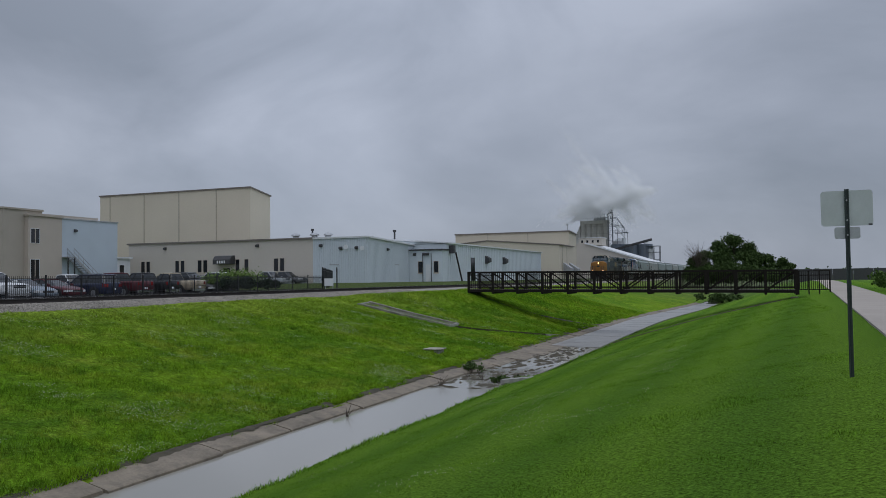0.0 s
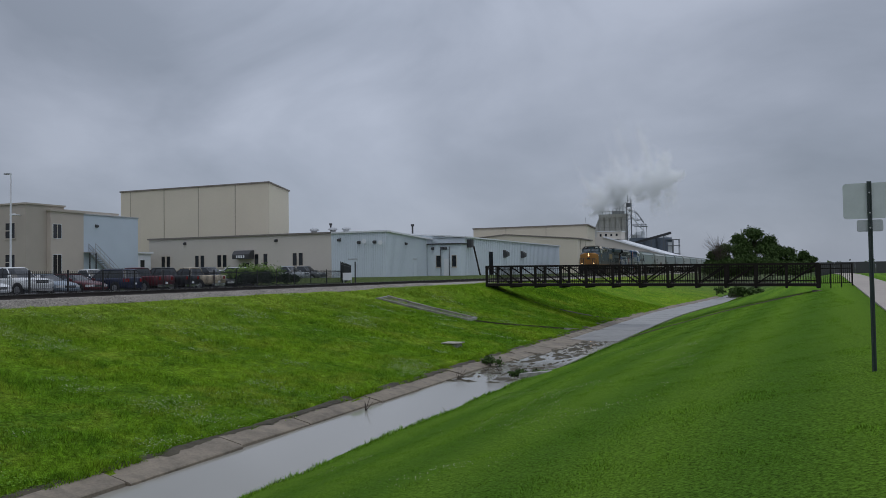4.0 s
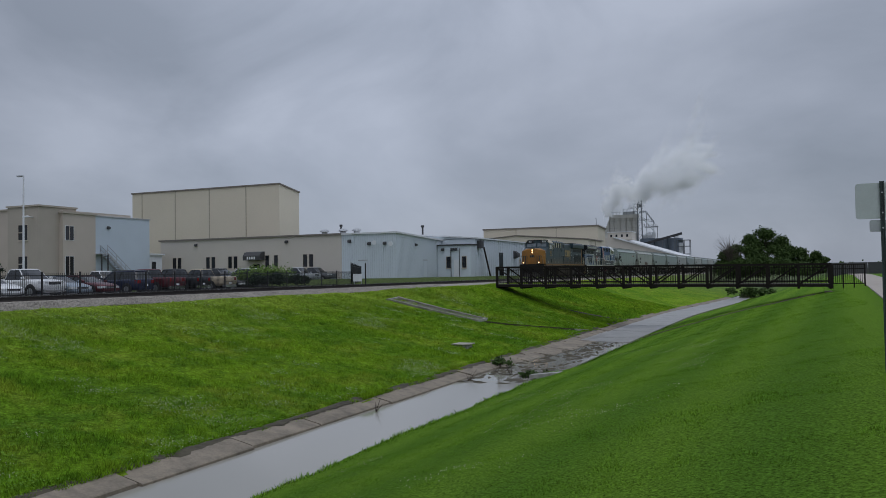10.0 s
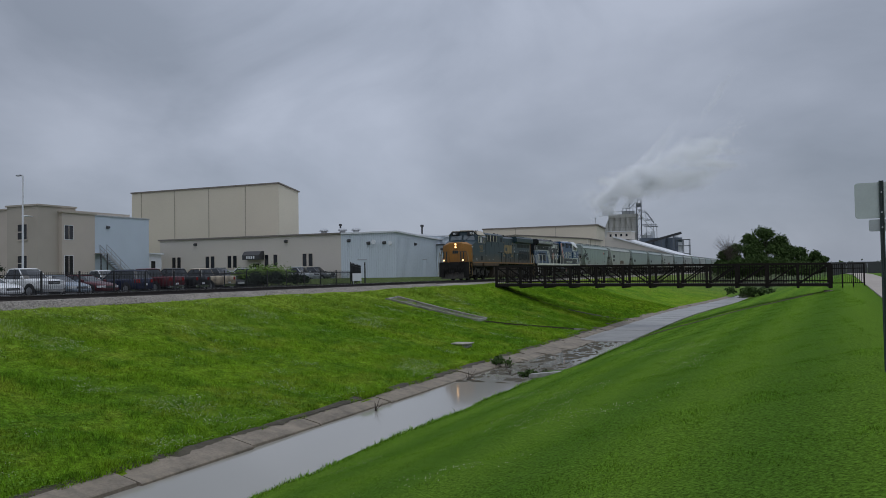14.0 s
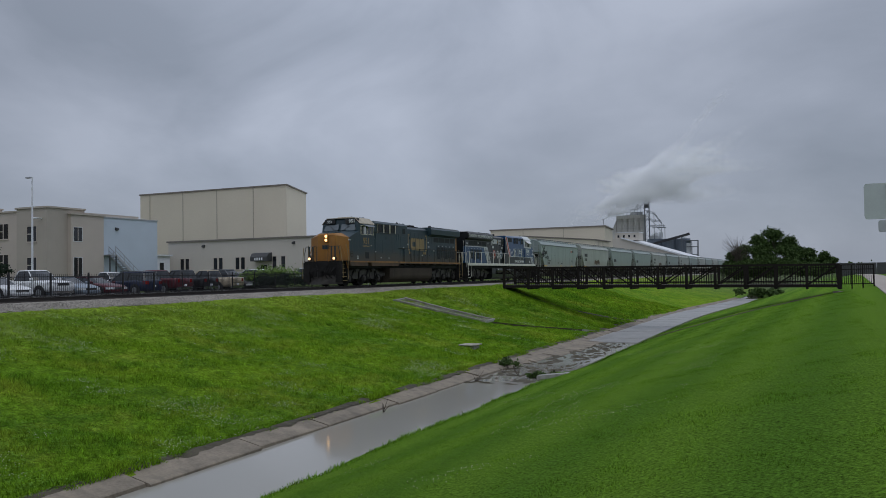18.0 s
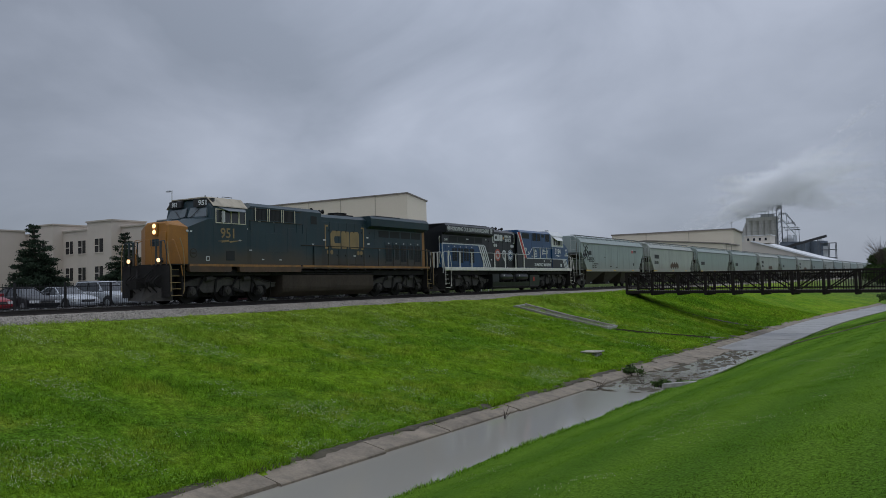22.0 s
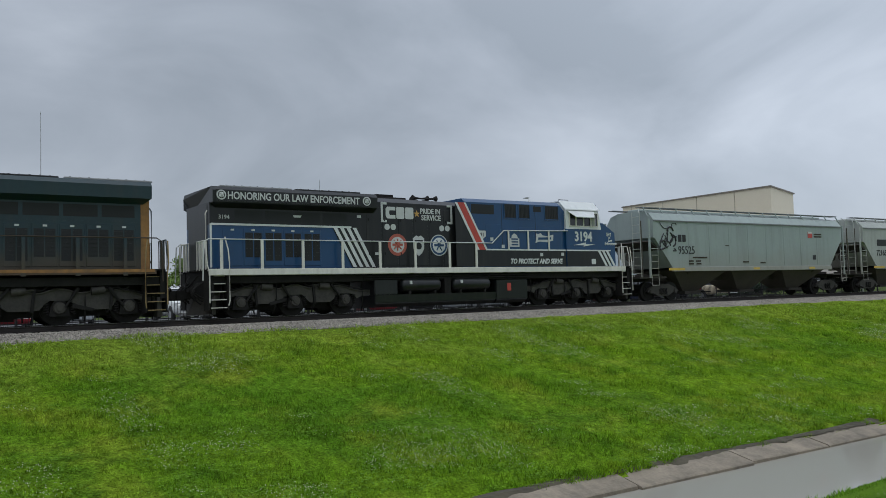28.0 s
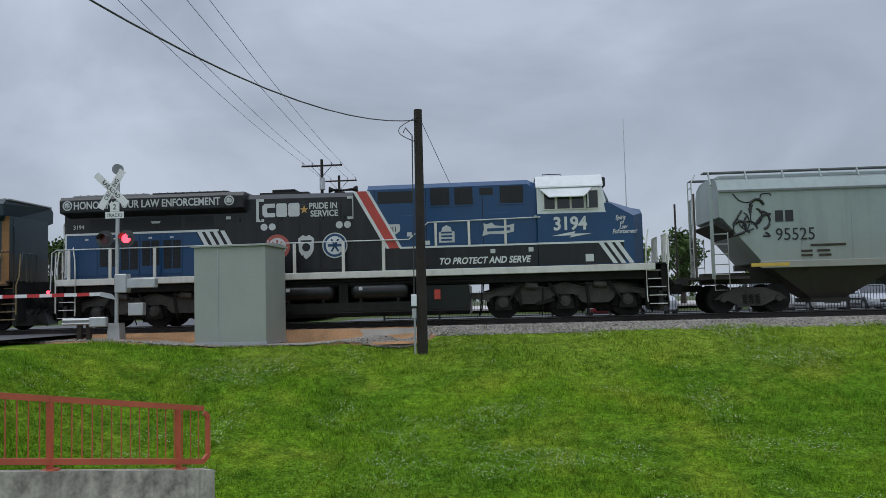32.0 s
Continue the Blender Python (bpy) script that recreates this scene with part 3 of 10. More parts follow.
def buildings():
    # tall tan warehouse: broad wall towards the camera, roof falling to the back
    t = thing("warehouse", "tall tan metal warehouse with vertical panel joints", "warehouse")
    bm = B()
    prism(bm, [(105, -0.2), (105, 14.9), (110.4, 14.0), (110.4, -0.2)], "x", -102, -72.7)
    part("wall", bm, M["tan_wall"], t)
    bm = B()
    prism(bm, [(104.85, 14.86), (104.85, 15.06), (110.5, 14.16), (110.5, 13.96)], "x", -102.15, -72.5)
    part("roof", bm, M["trim_brown"], t, "brown roof edge")
    for x in (-99.9, -92.9, -86.0, -78.9):
        bm = B()
        box(bm, x - 0.06, x + 0.06, 104.94, 105.0, 0, 14.85)
        part("panel_joint", bm, M["seam"], t)
    # low cream hall
    t = thing("low_hall", "long low cream hall with small paired windows", "hall")
    block(t, -82.3, -53, 90, 103, 5.86, M["tan_light"])
    part("roof", box(B(), -82.5, -52.9, 89.8, 103.2, 5.86, 6.06), M["trim_brown"], t, "brown roof edge")
    for k, x in enumerate((-80.1, -79.2, -74.3, -73.4, -70.6, -69.7, -64.6, -63.2, -58.7, -57.8)):
        window_front(t, x, 90, 1.9, 0.6, 1.6, False)
    for x in (-76.0, -61.2):
        wall_lamp(t, x, 90, 5.2, "y")
    bm = B()
    prism(bm, [(90, 2.9), (88.9, 2.9), (88.9, 3.5), (89.3, 3.95), (90, 4.05)], "x", -67.4, -64.7)
    aw = part("awning", bm, M["trim_dark"], t, "black entrance awning")
    for k in range(4):
        bm = B()
        box(bm, -66.75 + 0.36 * k, -66.53 + 0.36 * k, 88.88, 88.9, 3.02, 3.36)
        part("number_bar", bm, M["white_metal"], aw)
    bm = B()
    box(bm, -66.5, -65.5, 89.95, 90.02, 0.3, 2.4)
    part("door", bm, M["glass"], t)
    for x, h in ((-57.0, 0.75), (-54.2, 0.75), (-52.2, 0.7)):
        ex = thing("roof_fan", "grey domed roof fan on the hall roof", "roof fan", "roof fans", at=(x, 92.5, 6.06))
        bm = B()
        bar(bm, (0, 0, -0.05), (0, 0, h * 0.45), 0.38, 14)
        part("curb", bm, M["grey_metal"], ex)
        bm = B()
        bar(bm, (0, 0, h * 0.5), (0, 0, h * 0.75), 0.62, 16, 0.55)
        bar(bm, (0, 0, h * 0.75), (0, 0, h), 0.55, 16, 0.2)
        part("hood", bm, M["grey_metal"], ex)
        bm = B()
        bar(bm, (0, 0, h * 0.40), (0, 0, h * 0.52), 0.30, 12)
        part("throat", bm, M["trim_dark"], ex)
    vp = thing("vent_pipe", "thin dark vent pipe on the hall roof", "pipe", at=(-54.8, 93.0, 6.0))
    part("pipe", bar(B(), (0, 0, 0), (0, 0, 1.1), 0.11, 10), M["trim_dark"], vp)
    part("cap", bar(B(), (0, 0, 1.1), (0, 0, 1.35), 0.2, 10), M["trim_dark"], vp)
    # pale blue ribbed hall
    t = thing("blue_hall", "pale blue ribbed metal hall with white trim", "hall")
    bm = B()
    prism(bm, [(90, -0.2), (90, 5.85), (102.3, 5.35), (104, 5.3), (104, -0.2)], "x", -52.98, -45.3)
    part("wall", bm, M["blue_wall"], t)
    bm = B()
    prism(bm, [(89.8, 5.82), (89.8, 6.02), (102.6, 5.50), (104.2, 5.42), (104.2, 5.26), (102.3, 5.31)], "x", -53.0, -45.05)
    part("roof", bm, M["roof_white"], t, "white roof edge")
    for k in range(24):
        bm = B()
        x = -52.7 + 0.315 * k
        box(bm, x - 0.025, x + 0.025, 89.965, 90, 0, 5.8)
        part("rib", bm, M["blue_seam"], t)
    for k in range(38):
        y = 90.2 + 0.318 * k
        bm = B()
        box(bm, -45.3, -45.265, y - 0.025, y + 0.025, 0, 5.3 - 0.0 * k)
        part("rib", bm, M["blue_seam"], t)
    for x0, y0 in ((-50.5, None), (None, 97.8)):
        bm = B()
        if x0:
            box(bm, x0, x0 + 1.15, 89.94, 89.99, 0.3, 2.5)
        else:
            box(bm, -45.29, -45.24, y0, y0 + 1.15, 0.3, 2.5)
        d = part("door", bm, M["blue_wall"], t, "pale blue steel door")
        bm = B()
        if x0:
            box(bm, x0 - 0.08, x0 + 1.23, 89.90, 89.95, 2.5, 2.62)
        else:
            box(bm, -45.26, -45.20, y0 - 0.08, y0 + 1.23, 2.5, 2.62)
        part("lintel", bm, M["grey_metal"], d)
    for x in (-51.8, -49.0, -46.8):
        wall_lamp(t, x, 90, 5.0 if x < -51 else 4.6, "y")
    wall_lamp(t, -45.3, 95.5, 4.5, "x")
    for k, (x, z, l) in enumerate(((-48.4, 4.6, 1.0), (-46.1, 4.4, 0.9))):
        bm = B()
        bar(bm, (x, 90, z), (x + l * 0.4, 89.3, z + 0.1), 0.07, 8)
        disc(bm, (x + l * 0.55, 89.1, z + 0.08), "y", 0.28, 0.12, 14)
        part("flood_light", bm, M["white_metal"], t, "white flood light on a bracket")
    # annex between the halls
    t = thing("blue_annex", "pale blue annex with dark windows and steel door", "annex")
    block(t, -45.25, -40.35, 102.4, 106, 4.5, M["blue_wall"])
    part("roof", box(B(), -45.25, -40.2, 102.2, 106, 4.5, 4.68), M["trim_dark"], t)
    for x, w, h in ((-43.9, 0.6, 1.5), (-41.6, 0.6, 1.5)):
        window_front(t, x, 102.4, 1.5, w, h, False)
    part("door", box(B(), -42.8, -42.1, 102.34, 102.42, 0.3, 2.6), M["white_metal"], t)
    for x in (-43.2, -41.95):
        bm = B()
        bar(bm, (x, 102.25, 0.2), (x, 102.25, 4.2), 0.05, 8)
        part("downpipe", bm, M["trim_dark"], t)
    for x in (-44.4, -43.0, -42.5):
        wall_lamp(t, x, 102.4, 4.0, "y")
    # long blue hall along the track
    t = thing("long_hall", "long pale blue metal hall beside the track", "hall")
    block(t, -66, -40.3, 104, 154, 5.45, M["blue_wall"])
    bm = B()
    prism(bm, [(-66.3, 5.42), (-66.3, 5.6), (-53, 6.6), (-40.05, 5.6), (-40.05, 5.42), (-53, 6.42)], "y", 103.8, 154.2)
    part("roof", bm, M["roof_white"], t, "white sheet roof")
    bm = B()
    prism(bm, [(-66, 5.4), (-53, 6.42), (-40.3, 5.4)], "y", 104.0, 104.2)
    part("gable", bm, M["blue_wall"], t)
    for k in range(60):
        y = 104.4 + 0.82 * k
        part("rib", box(B(), -40.3, -40.26, y - 0.03, y + 0.03, 0.2, 5.4), M["blue_seam"], t)
    part("dark_opening", box(B(), -40.3, -40.24, 113.5, 115.2, 0.3, 3.7), M["glass"], t)
    bm = B()
    prism(bm, [(-40.25, 4.1), (-39.6, 3.7), (-39.6, 3.2), (-40.25, 2.9)], "y", 120.0, 121.2)
    part("vent_hood", bm, M["trim_dark"], t, "dark louvred vent hood")
    bm = B()
    prism(bm, [(-40.25, 4.1), (-39.6, 3.7), (-39.6, 3.2), (-40.25, 2.9)], "y", 129.0, 130.2)
    part("vent_hood", bm, M["trim_dark"], t, "dark louvred vent hood")
    part("vent_hood", box(B(), -40.25, -39.6, 104.6, 105.4, 4.1, 5.2), M["trim_dark"], t)
    bm = B()
    beam(bm, (-39.2, 106.8, 0.2), (-39.9, 106.2, 4.3), 0.18, 0.18)
    part("leaning_pole", bm, M["wood_pole"], t)
    vp = thing("vent_pipe", "dark capped vent pipe on the roof", "pipe", at=(-50, 108, 5.9))
    part("pipe", bar(B(), (0, 0, 0), (0, 0, 1.6), 0.13, 10), M["trim_dark"], vp)
    part("cap", bar(B(), (0, 0, 1.6), (0, 0, 1.9), 0.25, 10), M["trim_dark"], vp)
    # tan halls further along
    t = thing("tan_hall", "broad tan metal hall with brown roof edge", "hall")
    bm = B()
    prism(bm, [(189, -0.2), (189, 11.35), (197, 10.85), (197, -0.2)], "x", -71, -42.7)
    part("wall", bm, M["tan_wall"], t)
    part("roof", prism(B(), [(188.8, 11.33), (188.8, 11.6), (197.2, 11.1), (197.2, 10.82)], "x", -71.2, -42.4), M["trim_brown"], t)
    for x in (-62.6, -52.6):
        part("panel_joint", box(B(), x - 0.06, x + 0.06, 188.93, 189, 0, 11.3), M["seam"], t)
    t = thing("gabled_hall", "tan gabled metal hall beside the track", "hall")
    part("wall", prism(B(), [(-74, -0.2), (-74, 7.7), (-58, 8.95), (-41.7, 7.65), (-41.7, -0.2)], "y", 175, 188.7), M["tan_wall"], t)
    part("roof", prism(B(), [(-74.3, 7.70), (-74.3, 7.9), (-58, 9.2), (-41.4, 7.88), (-41.4, 7.66), (-58, 8.97)], "y", 174.8, 188.9), M["trim_brown"], t)
    for y in (177.5, 182):
        part("panel_joint", box(B(), -41.7, -41.62, y, y + 0.12, 0, 7.5), M["seam"], t)
    for y in (178.5, 184.5):
        part("vent_hood", prism(B(), [(-41.7, 3.9), (-39.8, 2.6), (-39.8, 2.0), (-41.7, 1.6)], "y", y, y + 2.2), M["grey_metal"], t)
    # white roofed grain hall and the elevator
    t = thing("grain_hall", "tan grain hall with long white sloping roof", "hall")
    part("wall", prism(B(), [(-62, -0.2), (-62, 11.4), (-54.0, 11.4), (-35.6, 5.6), (-33.5, 4.9), (-33.5, -0.2)], "y", 262, 300), M["tan_light"], t)
    part("roof", prism(B(), [(-54.2, 11.42), (-53.9, 11.8), (-33.0, 5.2), (-33.2, 4.82)], "y", 261.5, 300.5), M["roof_white"], t, "white sloping roof")
    part("cupola", box(B(), -56.2, -48.6, 263, 270, 10.8, 13.2), M["tan_light"], t)
    part("cupola_roof", box(B(), -56.4, -48.4, 262.8, 270.2, 13.2, 13.4), M["roof_white"], t)
    for k in range(4):
        part("cupola_window", box(B(), -55.4 + 1.7 * k, -54.8 + 1.7 * k, 262.9, 263.02, 11.7, 12.5), M["glass"], t)
    t = thing("low_shed", "low white roofed shed beside the track", "shed")
    part("wall", box(B(), -46, -38.5, 236, 256, -0.2, 4.2), M["tan_light"], t)
    part("roof", prism(B(), [(-46.3, 4.2), (-46.3, 5.8), (-38.0, 4.6), (-38.0, 4.2)], "y", 235.5, 256.5), M["roof_white"], t)
    t = thing("grain_elevator", "weathered concrete grain elevator with steel headhouse", "grain elevator")
    ST = M["plant_steel"]
    for k in range(5):
        x = -70.6 + 2.35 * k
        sl = part("silo", bar(B(), (x - 0.25, 340, -0.2), (x, 340, 23.2), 1.5, 22, 1.32), M["silo"], t, "pale concrete silo")
        for q in range(6):
            part("silo_band", bar(B(), (x, 340, 6.5 + 3.0 * q), (x, 340, 6.62 + 3.0 * q), 1.46, 22), M["silo_band"], sl)
    part("gallery", box(B(), -71.6, -59.9, 338.5, 341.7, 22.6, 24.0), M["silo"], t, "concrete gallery over the silos")
    part("lean_to", prism(B(), [(-74.6, -0.2), (-74.6, 15.5), (-71.8, 22.0), (-71.8, -0.2)], "y", 338.6, 341.4), M["silo"], t)
    part("roof_house", box(B(), -66.0, -61.2, 338.8, 341.2, 24.0, 25.2), M["grey_metal"], t)
    for x, h in ((-66.0, 26.4), (-64.6, 26.0), (-63.2, 28.6), (-61.8, 27.6)):
        part("roof_frame_post", beam(B(), (x, 338.9, 24.0), (x + 0.3, 338.9, h), 0.16, 0.16), ST, t)
    for xa, za, xb, zb in ((-66.0, 26.2, -61.5, 26.4), (-64.4, 25.2, -62.9, 28.3), (-63.0, 28.4, -60.2, 26.2), (-62.9, 26.4, -60.4, 28.6)):
        part("roof_frame_brace", beam(B(), (xa, 338.9, za), (xb, 338.9, zb), 0.14, 0.14), ST, t)
    # guard rail on the silo roof
    for k in range(9):
        x = -71.4 + 1.4 * k
        part("roof_post", beam(B(), (x, 338.6, 24.0), (x, 338.6, 25.1), 0.10, 0.10), ST, t)
    part("roof_rail", beam(B(), (-71.4, 338.6, 25.1), (-60.1, 338.6, 25.1), 0.12, 0.12), ST, t)
    # elevator leg with its head frame
    for x in (-59.9, -58.1):
        for y in (337.0, 338.4):
            part("leg_post", beam(B(), (x, y, -0.2), (x, y, 29.6 if x > -59 else 28.0), 0.18, 0.18), ST, t)
    for k in range(7):
        z = 13.0 + 2.5 * k
        part("leg_brace", beam(B(), (-59.9, 337, z), (-58.1, 337, z + 2.4), 0.12, 0.12), ST, t)
        part("leg_brace", beam(B(), (-59.9, 337, z), (-58.1, 337, z), 0.12, 0.12), ST, t)
    part("head_house", box(B(), -59.8, -58.3, 337.0, 338.3, 26.6, 28.2), ST, t)
    part("head_mast", beam(B(), (-59.3, 337.2, 28.0), (-59.3, 337.2, 31.5), 0.18, 0.18), ST, t)
    # open steel gallery stepping down beside the leg
    for (xa, za), (xb, zb) in (((-59.2, 24.6), (-56.2, 24.2)), ((-59.2, 21.4), (-53.4, 20.6)), ((-57.8, 18.9), (-51.8, 18.6)), ((-56.2, 24.2), (-53.0, 19.6))):
        for dz in (0.0, 0.9):
            part("gallery_chord", beam(B(), (xa, 337.4, za + dz * 0.6), (xb, 337.4, zb + dz * 0.6), 0.16, 0.16), ST, t)
        for k in range(4):
            f = (k + 0.5) / 4
            part("gallery_post", beam(B(), (xa + (xb - xa) * f, 337.4, za + (zb - za) * f), (xa + (xb - xa) * f, 337.4, za + (zb - za) * f + 1.0), 0.12, 0.12), ST, t)
    for x, z in ((-58.0, 24.4), (-56.2, 24.2), (-53.4, 20.6), (-52.0, 18.6)):
        part("gallery_leg", beam(B(), (x, 337.4, -0.2), (x, 337.4, z), 0.18, 0.18), ST, t)
    part("gallery_deck", box(B(), -57.0, -51.6, 336.6, 338.2, 18.3, 18.5), ST, t)
    part("spout", bar(B(), (-58.9, 337.2, 24.0), (-53.4, 337.0, 16.8), 0.16, 8), M["white_metal"], t)
    part("cyclone", bar(B(), (-53.4, 336.5, 12.0), (-53.4, 336.5, 16.4), 0.75, 14), M["white_metal"], t, "pale dust cyclone")
    bm = B()
    bar(bm, (-56.0, 341.5, -0.2), (-56.0, 341.5, 15.2), 2.6, 24)
    bar(bm, (-56.0, 341.5, 15.2), (-56.0, 341.5, 16.6), 2.6, 24, 0.6)
    part("steel_bin", bm, M["white_metal"], t, "white steel grain bin")
    part("dust_tower", bar(B(), (-44.6, 337, -0.2), (-44.6, 337, 14.6), 0.8, 14), M["white_metal"], t)
    for k, x in enumerate((-55.0, -49.6, -44.6)):
        bm = B()
        bar(bm, (x, 332, -0.2), (x, 332, 13.6 - 0.1 * k), 3.1, 22)
        part("storage_bin", bm, M["plant_blue"], t, "grey blue storage bin")
    part("conveyor", beam(B(), (-56, 326, 11.2), (-41.0, 326, 15.0), 0.7, 0.9), M["trim_dark"], t, "dark inclined conveyor")
    for k in range(3):
        x = -53 + 4.5 * k
        part("conveyor_leg", beam(B(), (x, 326, 0), (x, 326, 11.8 + 1.1 * k), 0.25, 0.25), ST, t)
    for x in (-43.6, -41.0, -38.6):
        for y in (329, 332):
            part("tower_leg", beam(B(), (x, y, -0.2), (x, y, 12.5), 0.22, 0.22), ST, t)
    for z in (4, 7, 10, 12.4):
        part("tower_deck", box(B(), -43.8, -38.4, 328.8, 332.2, z, z + 0.2), ST, t)
    part("loadout_bin", bar(B(), (-42.2, 330.5, 3.0), (-42.2, 330.5, 11.5), 1.2, 14), M["white_metal"], t)
    lt = thing("loader_mast", "slim steel mast with a lamp above the hall roof", "mast", at=(-43.9, 193, 10.7))
    part("pole", beam(B(), (0, 0, 0), (0, 0, 2.6), 0.07, 0.07), M["trim_dark"], lt)
    part("lamp", box(B(), -0.22, 0.05, -0.1, 0.1, 2.5, 2.62), M["trim_dark"], lt)
    # office block
    t = thing("office_building", "two storey stucco office block with parapet and bays", "office")
    block(t, -130, -83.0, 69.5, 85, 9.1, M["stucco_light"])
    part("parapet_cap", box(B(), -130.2, -83.0, 69.35, 85.1, 9.1, 9.3), M["stucco"], t)
    # wing towards the track crossing
    for y0, y1, h, dx in ((43.6, 50.6, 9.9, 0.0), (50.6, 57.6, 9.0, -0.5), (57.6, 68.0, 9.5, -1.4)):
        block(t, -130, -113.0 + dx, y0, y1, h, M["stucco_light"], name="wing")
        part("wing_cap", box(B(), -130, -112.85 + dx, y0 - 0.1, y1, h, h + 0.2), M["stucco"], t)
    for y, x in ((44.1, -113.0), (46.3, -113.0), (54.3, -113.5), (51.9, -113.5), (59.0, -114.4), (62.5, -114.4)):
        window_side(t, x, y, 5.95, 1.5, 1.5)
        window_side(t, x, y, 2.3, 1.5, 1.5)
        for z in (5.95, 2.3):
            part("mullion", box(B(), x + 0.02, x + 0.04, y + 0.71, y + 0.79, z, z + 1.5), M["stucco_light"], t)
            part("mullion", box(B(), x + 0.021, x + 0.035, y, y + 1.5, z + 0.72, z + 0.78), M["stucco_light"], t)
    for x0, x1, h in ((-85.2, -80.2, 9.25), (-99.8, -94.6, 9.95), (-113.2, -107.6, 10.1)):
        block(t, x0, x1, 68.0, 73.4, h, M["stucco"] if x0 > -90 else M["stucco_light"], name="bay")
        part("bay_cap", box(B(), x0 - 0.15, x1 + 0.15, 67.85, 73.5, h, h + 0.2), M["stucco"], t)
    block(t, -84.0, -79.6, 70.9, 75.8, 8.6, M["stucco_light"], name="bay")
    part("bay_cap", box(B(), -84, -79.42, 70.75, 75.95, 8.6, 8.8), M["stucco"], t)
    # windows on the front and on the bay sides
    for x in (-83.4,):
        window_front(t, x, 68.0, 5.4, 1.5, 1.75)
        window_front(t, x, 68.0, 1.75, 1.5, 1.75)
    for x in (-90.2, -104.0, -106.9):
        window_front(t, x, 69.5, 5.95, 1.7, 1.8)
        window_front(t, x, 69.5, 2.2, 1.7, 1.8)
    for x in (-98.1, -111.3):
        window_front(t, x, 68.0, 5.9, 1.8, 1.8)
        window_front(t, x, 68.0, 2.2, 1.8, 1.8)
    for z, h in ((5.45, 1.65), (1.0, 2.5)):
        window_side(t, -79.6, 71.25, z, 1.2, h)
        part("mullion", box(B(), -79.58, -79.55, 71.81, 71.89, z, z + h), M["stucco_light"], t)
    bm = B()
    bar(bm, (-81.0, 67.95, 8.0), (-81.0, 67.3, 8.05), 0.06, 8)
    bar(bm, (-81.0, 67.3, 8.05), (-81.6, 67.1, 8.0), 0.12, 10)
    part("camera_bracket", bm, M["white_metal"], t)
    # blue wing behind the office with an outside stair
    t = thing("blue_wing", "pale blue rendered wing with an outside steel stair", "wing")
    block(t, -92, -80.0, 75.85, 85.4, 8.55, M["blue_render"])
    part("cap", box(B(), -92, -79.9, 75.85, 85.5, 8.55, 8.68), M["grey_metal"], t)
    wall_lamp(t, -80.0, 78.2, 7.2, "x")
    st = thing("outside_stair", "galvanised steel stair against the blue wall", "stair")
    for k in range(14):
        part("tread", box(B(), -79.9, -78.8, 77.0 + 0.33 * k, 77.3 + 0.33 * k, 3.8 - 0.27 * k, 3.86 - 0.27 * k), M["grey_metal"], st)
    for x in (-79.9, -78.8):
        part("stringer", beam(B(), (x, 76.9, 3.9), (x, 81.7, 0.0), 0.06, 0.25), M["grey_metal"], st)
        for h in (0.55, 1.05):
            part("handrail", beam(B(), (x, 76.9, 3.9 + h), (x, 81.7, 0.1 + h), 0.05, 0.05), M["grey_metal"], st)
        for k in range(7):
            part("baluster", beam(B(), (x, 76.9 + 0.75 * k, 3.9 - 0.61 * k), (x, 76.9 + 0.75 * k, 4.95 - 0.61 * k), 0.04, 0.04), M["grey_metal"], st)
    part("landing", box(B(), -80, -78.7, 75.9, 77.0, 3.8, 3.9), M["grey_metal"], st)
    for y in (76.0, 77.0):
        part("leg", beam(B(), (-78.8, y, -0.1), (-78.8, y, 3.9), 0.12, 0.12), M["trim_dark"], st)
    sh = thing("service_shed", "small white service shed with steps", "shed")
    block(sh, -83.0, -80.4, 85.5, 88.2, 3.9, M["white_metal"])
    part("roof", box(B(), -83.1, -80.1, 85.5, 88.4, 3.9, 4.1), M["roof_white"], sh)
    window_side(sh, -80.4, 86.2, 1.9, 0.8, 1.1)
    for y in (82.5, 83.4, 84.3):
        part("rail_post", beam(B(), (-79.6, y, 0.0), (-79.6, y, 2.0), 0.06, 0.06), M["grey_metal"], sh)
    part("rail", beam(B(), (-79.6, 82.4, 1.9), (-79.6, 86.5, 1.9), 0.05, 0.05), M["grey_metal"], sh)


M["silo"] = mat("pale_silo_concrete", (0.56, 0.54, 0.50), 0.85, vary=0.1, scale=0.4, fine=4, stain=0.25)
M["silo_band"] = mat("silo_band", (0.42, 0.41, 0.385), 0.85)
M["plant_steel"] = mat("plant_steel", (0.17, 0.18, 0.195), 0.6, 0.3, vary=0.2)
M["plant_blue"] = mat("bin_steel", (0.16, 0.19, 0.23), 0.5, 0.3, vary=0.15)
M["blue_render"] = mat("blue_render", (0.52, 0.585, 0.645), 0.8, vary=0.05, scale=0.3, fine=6)
buildings()

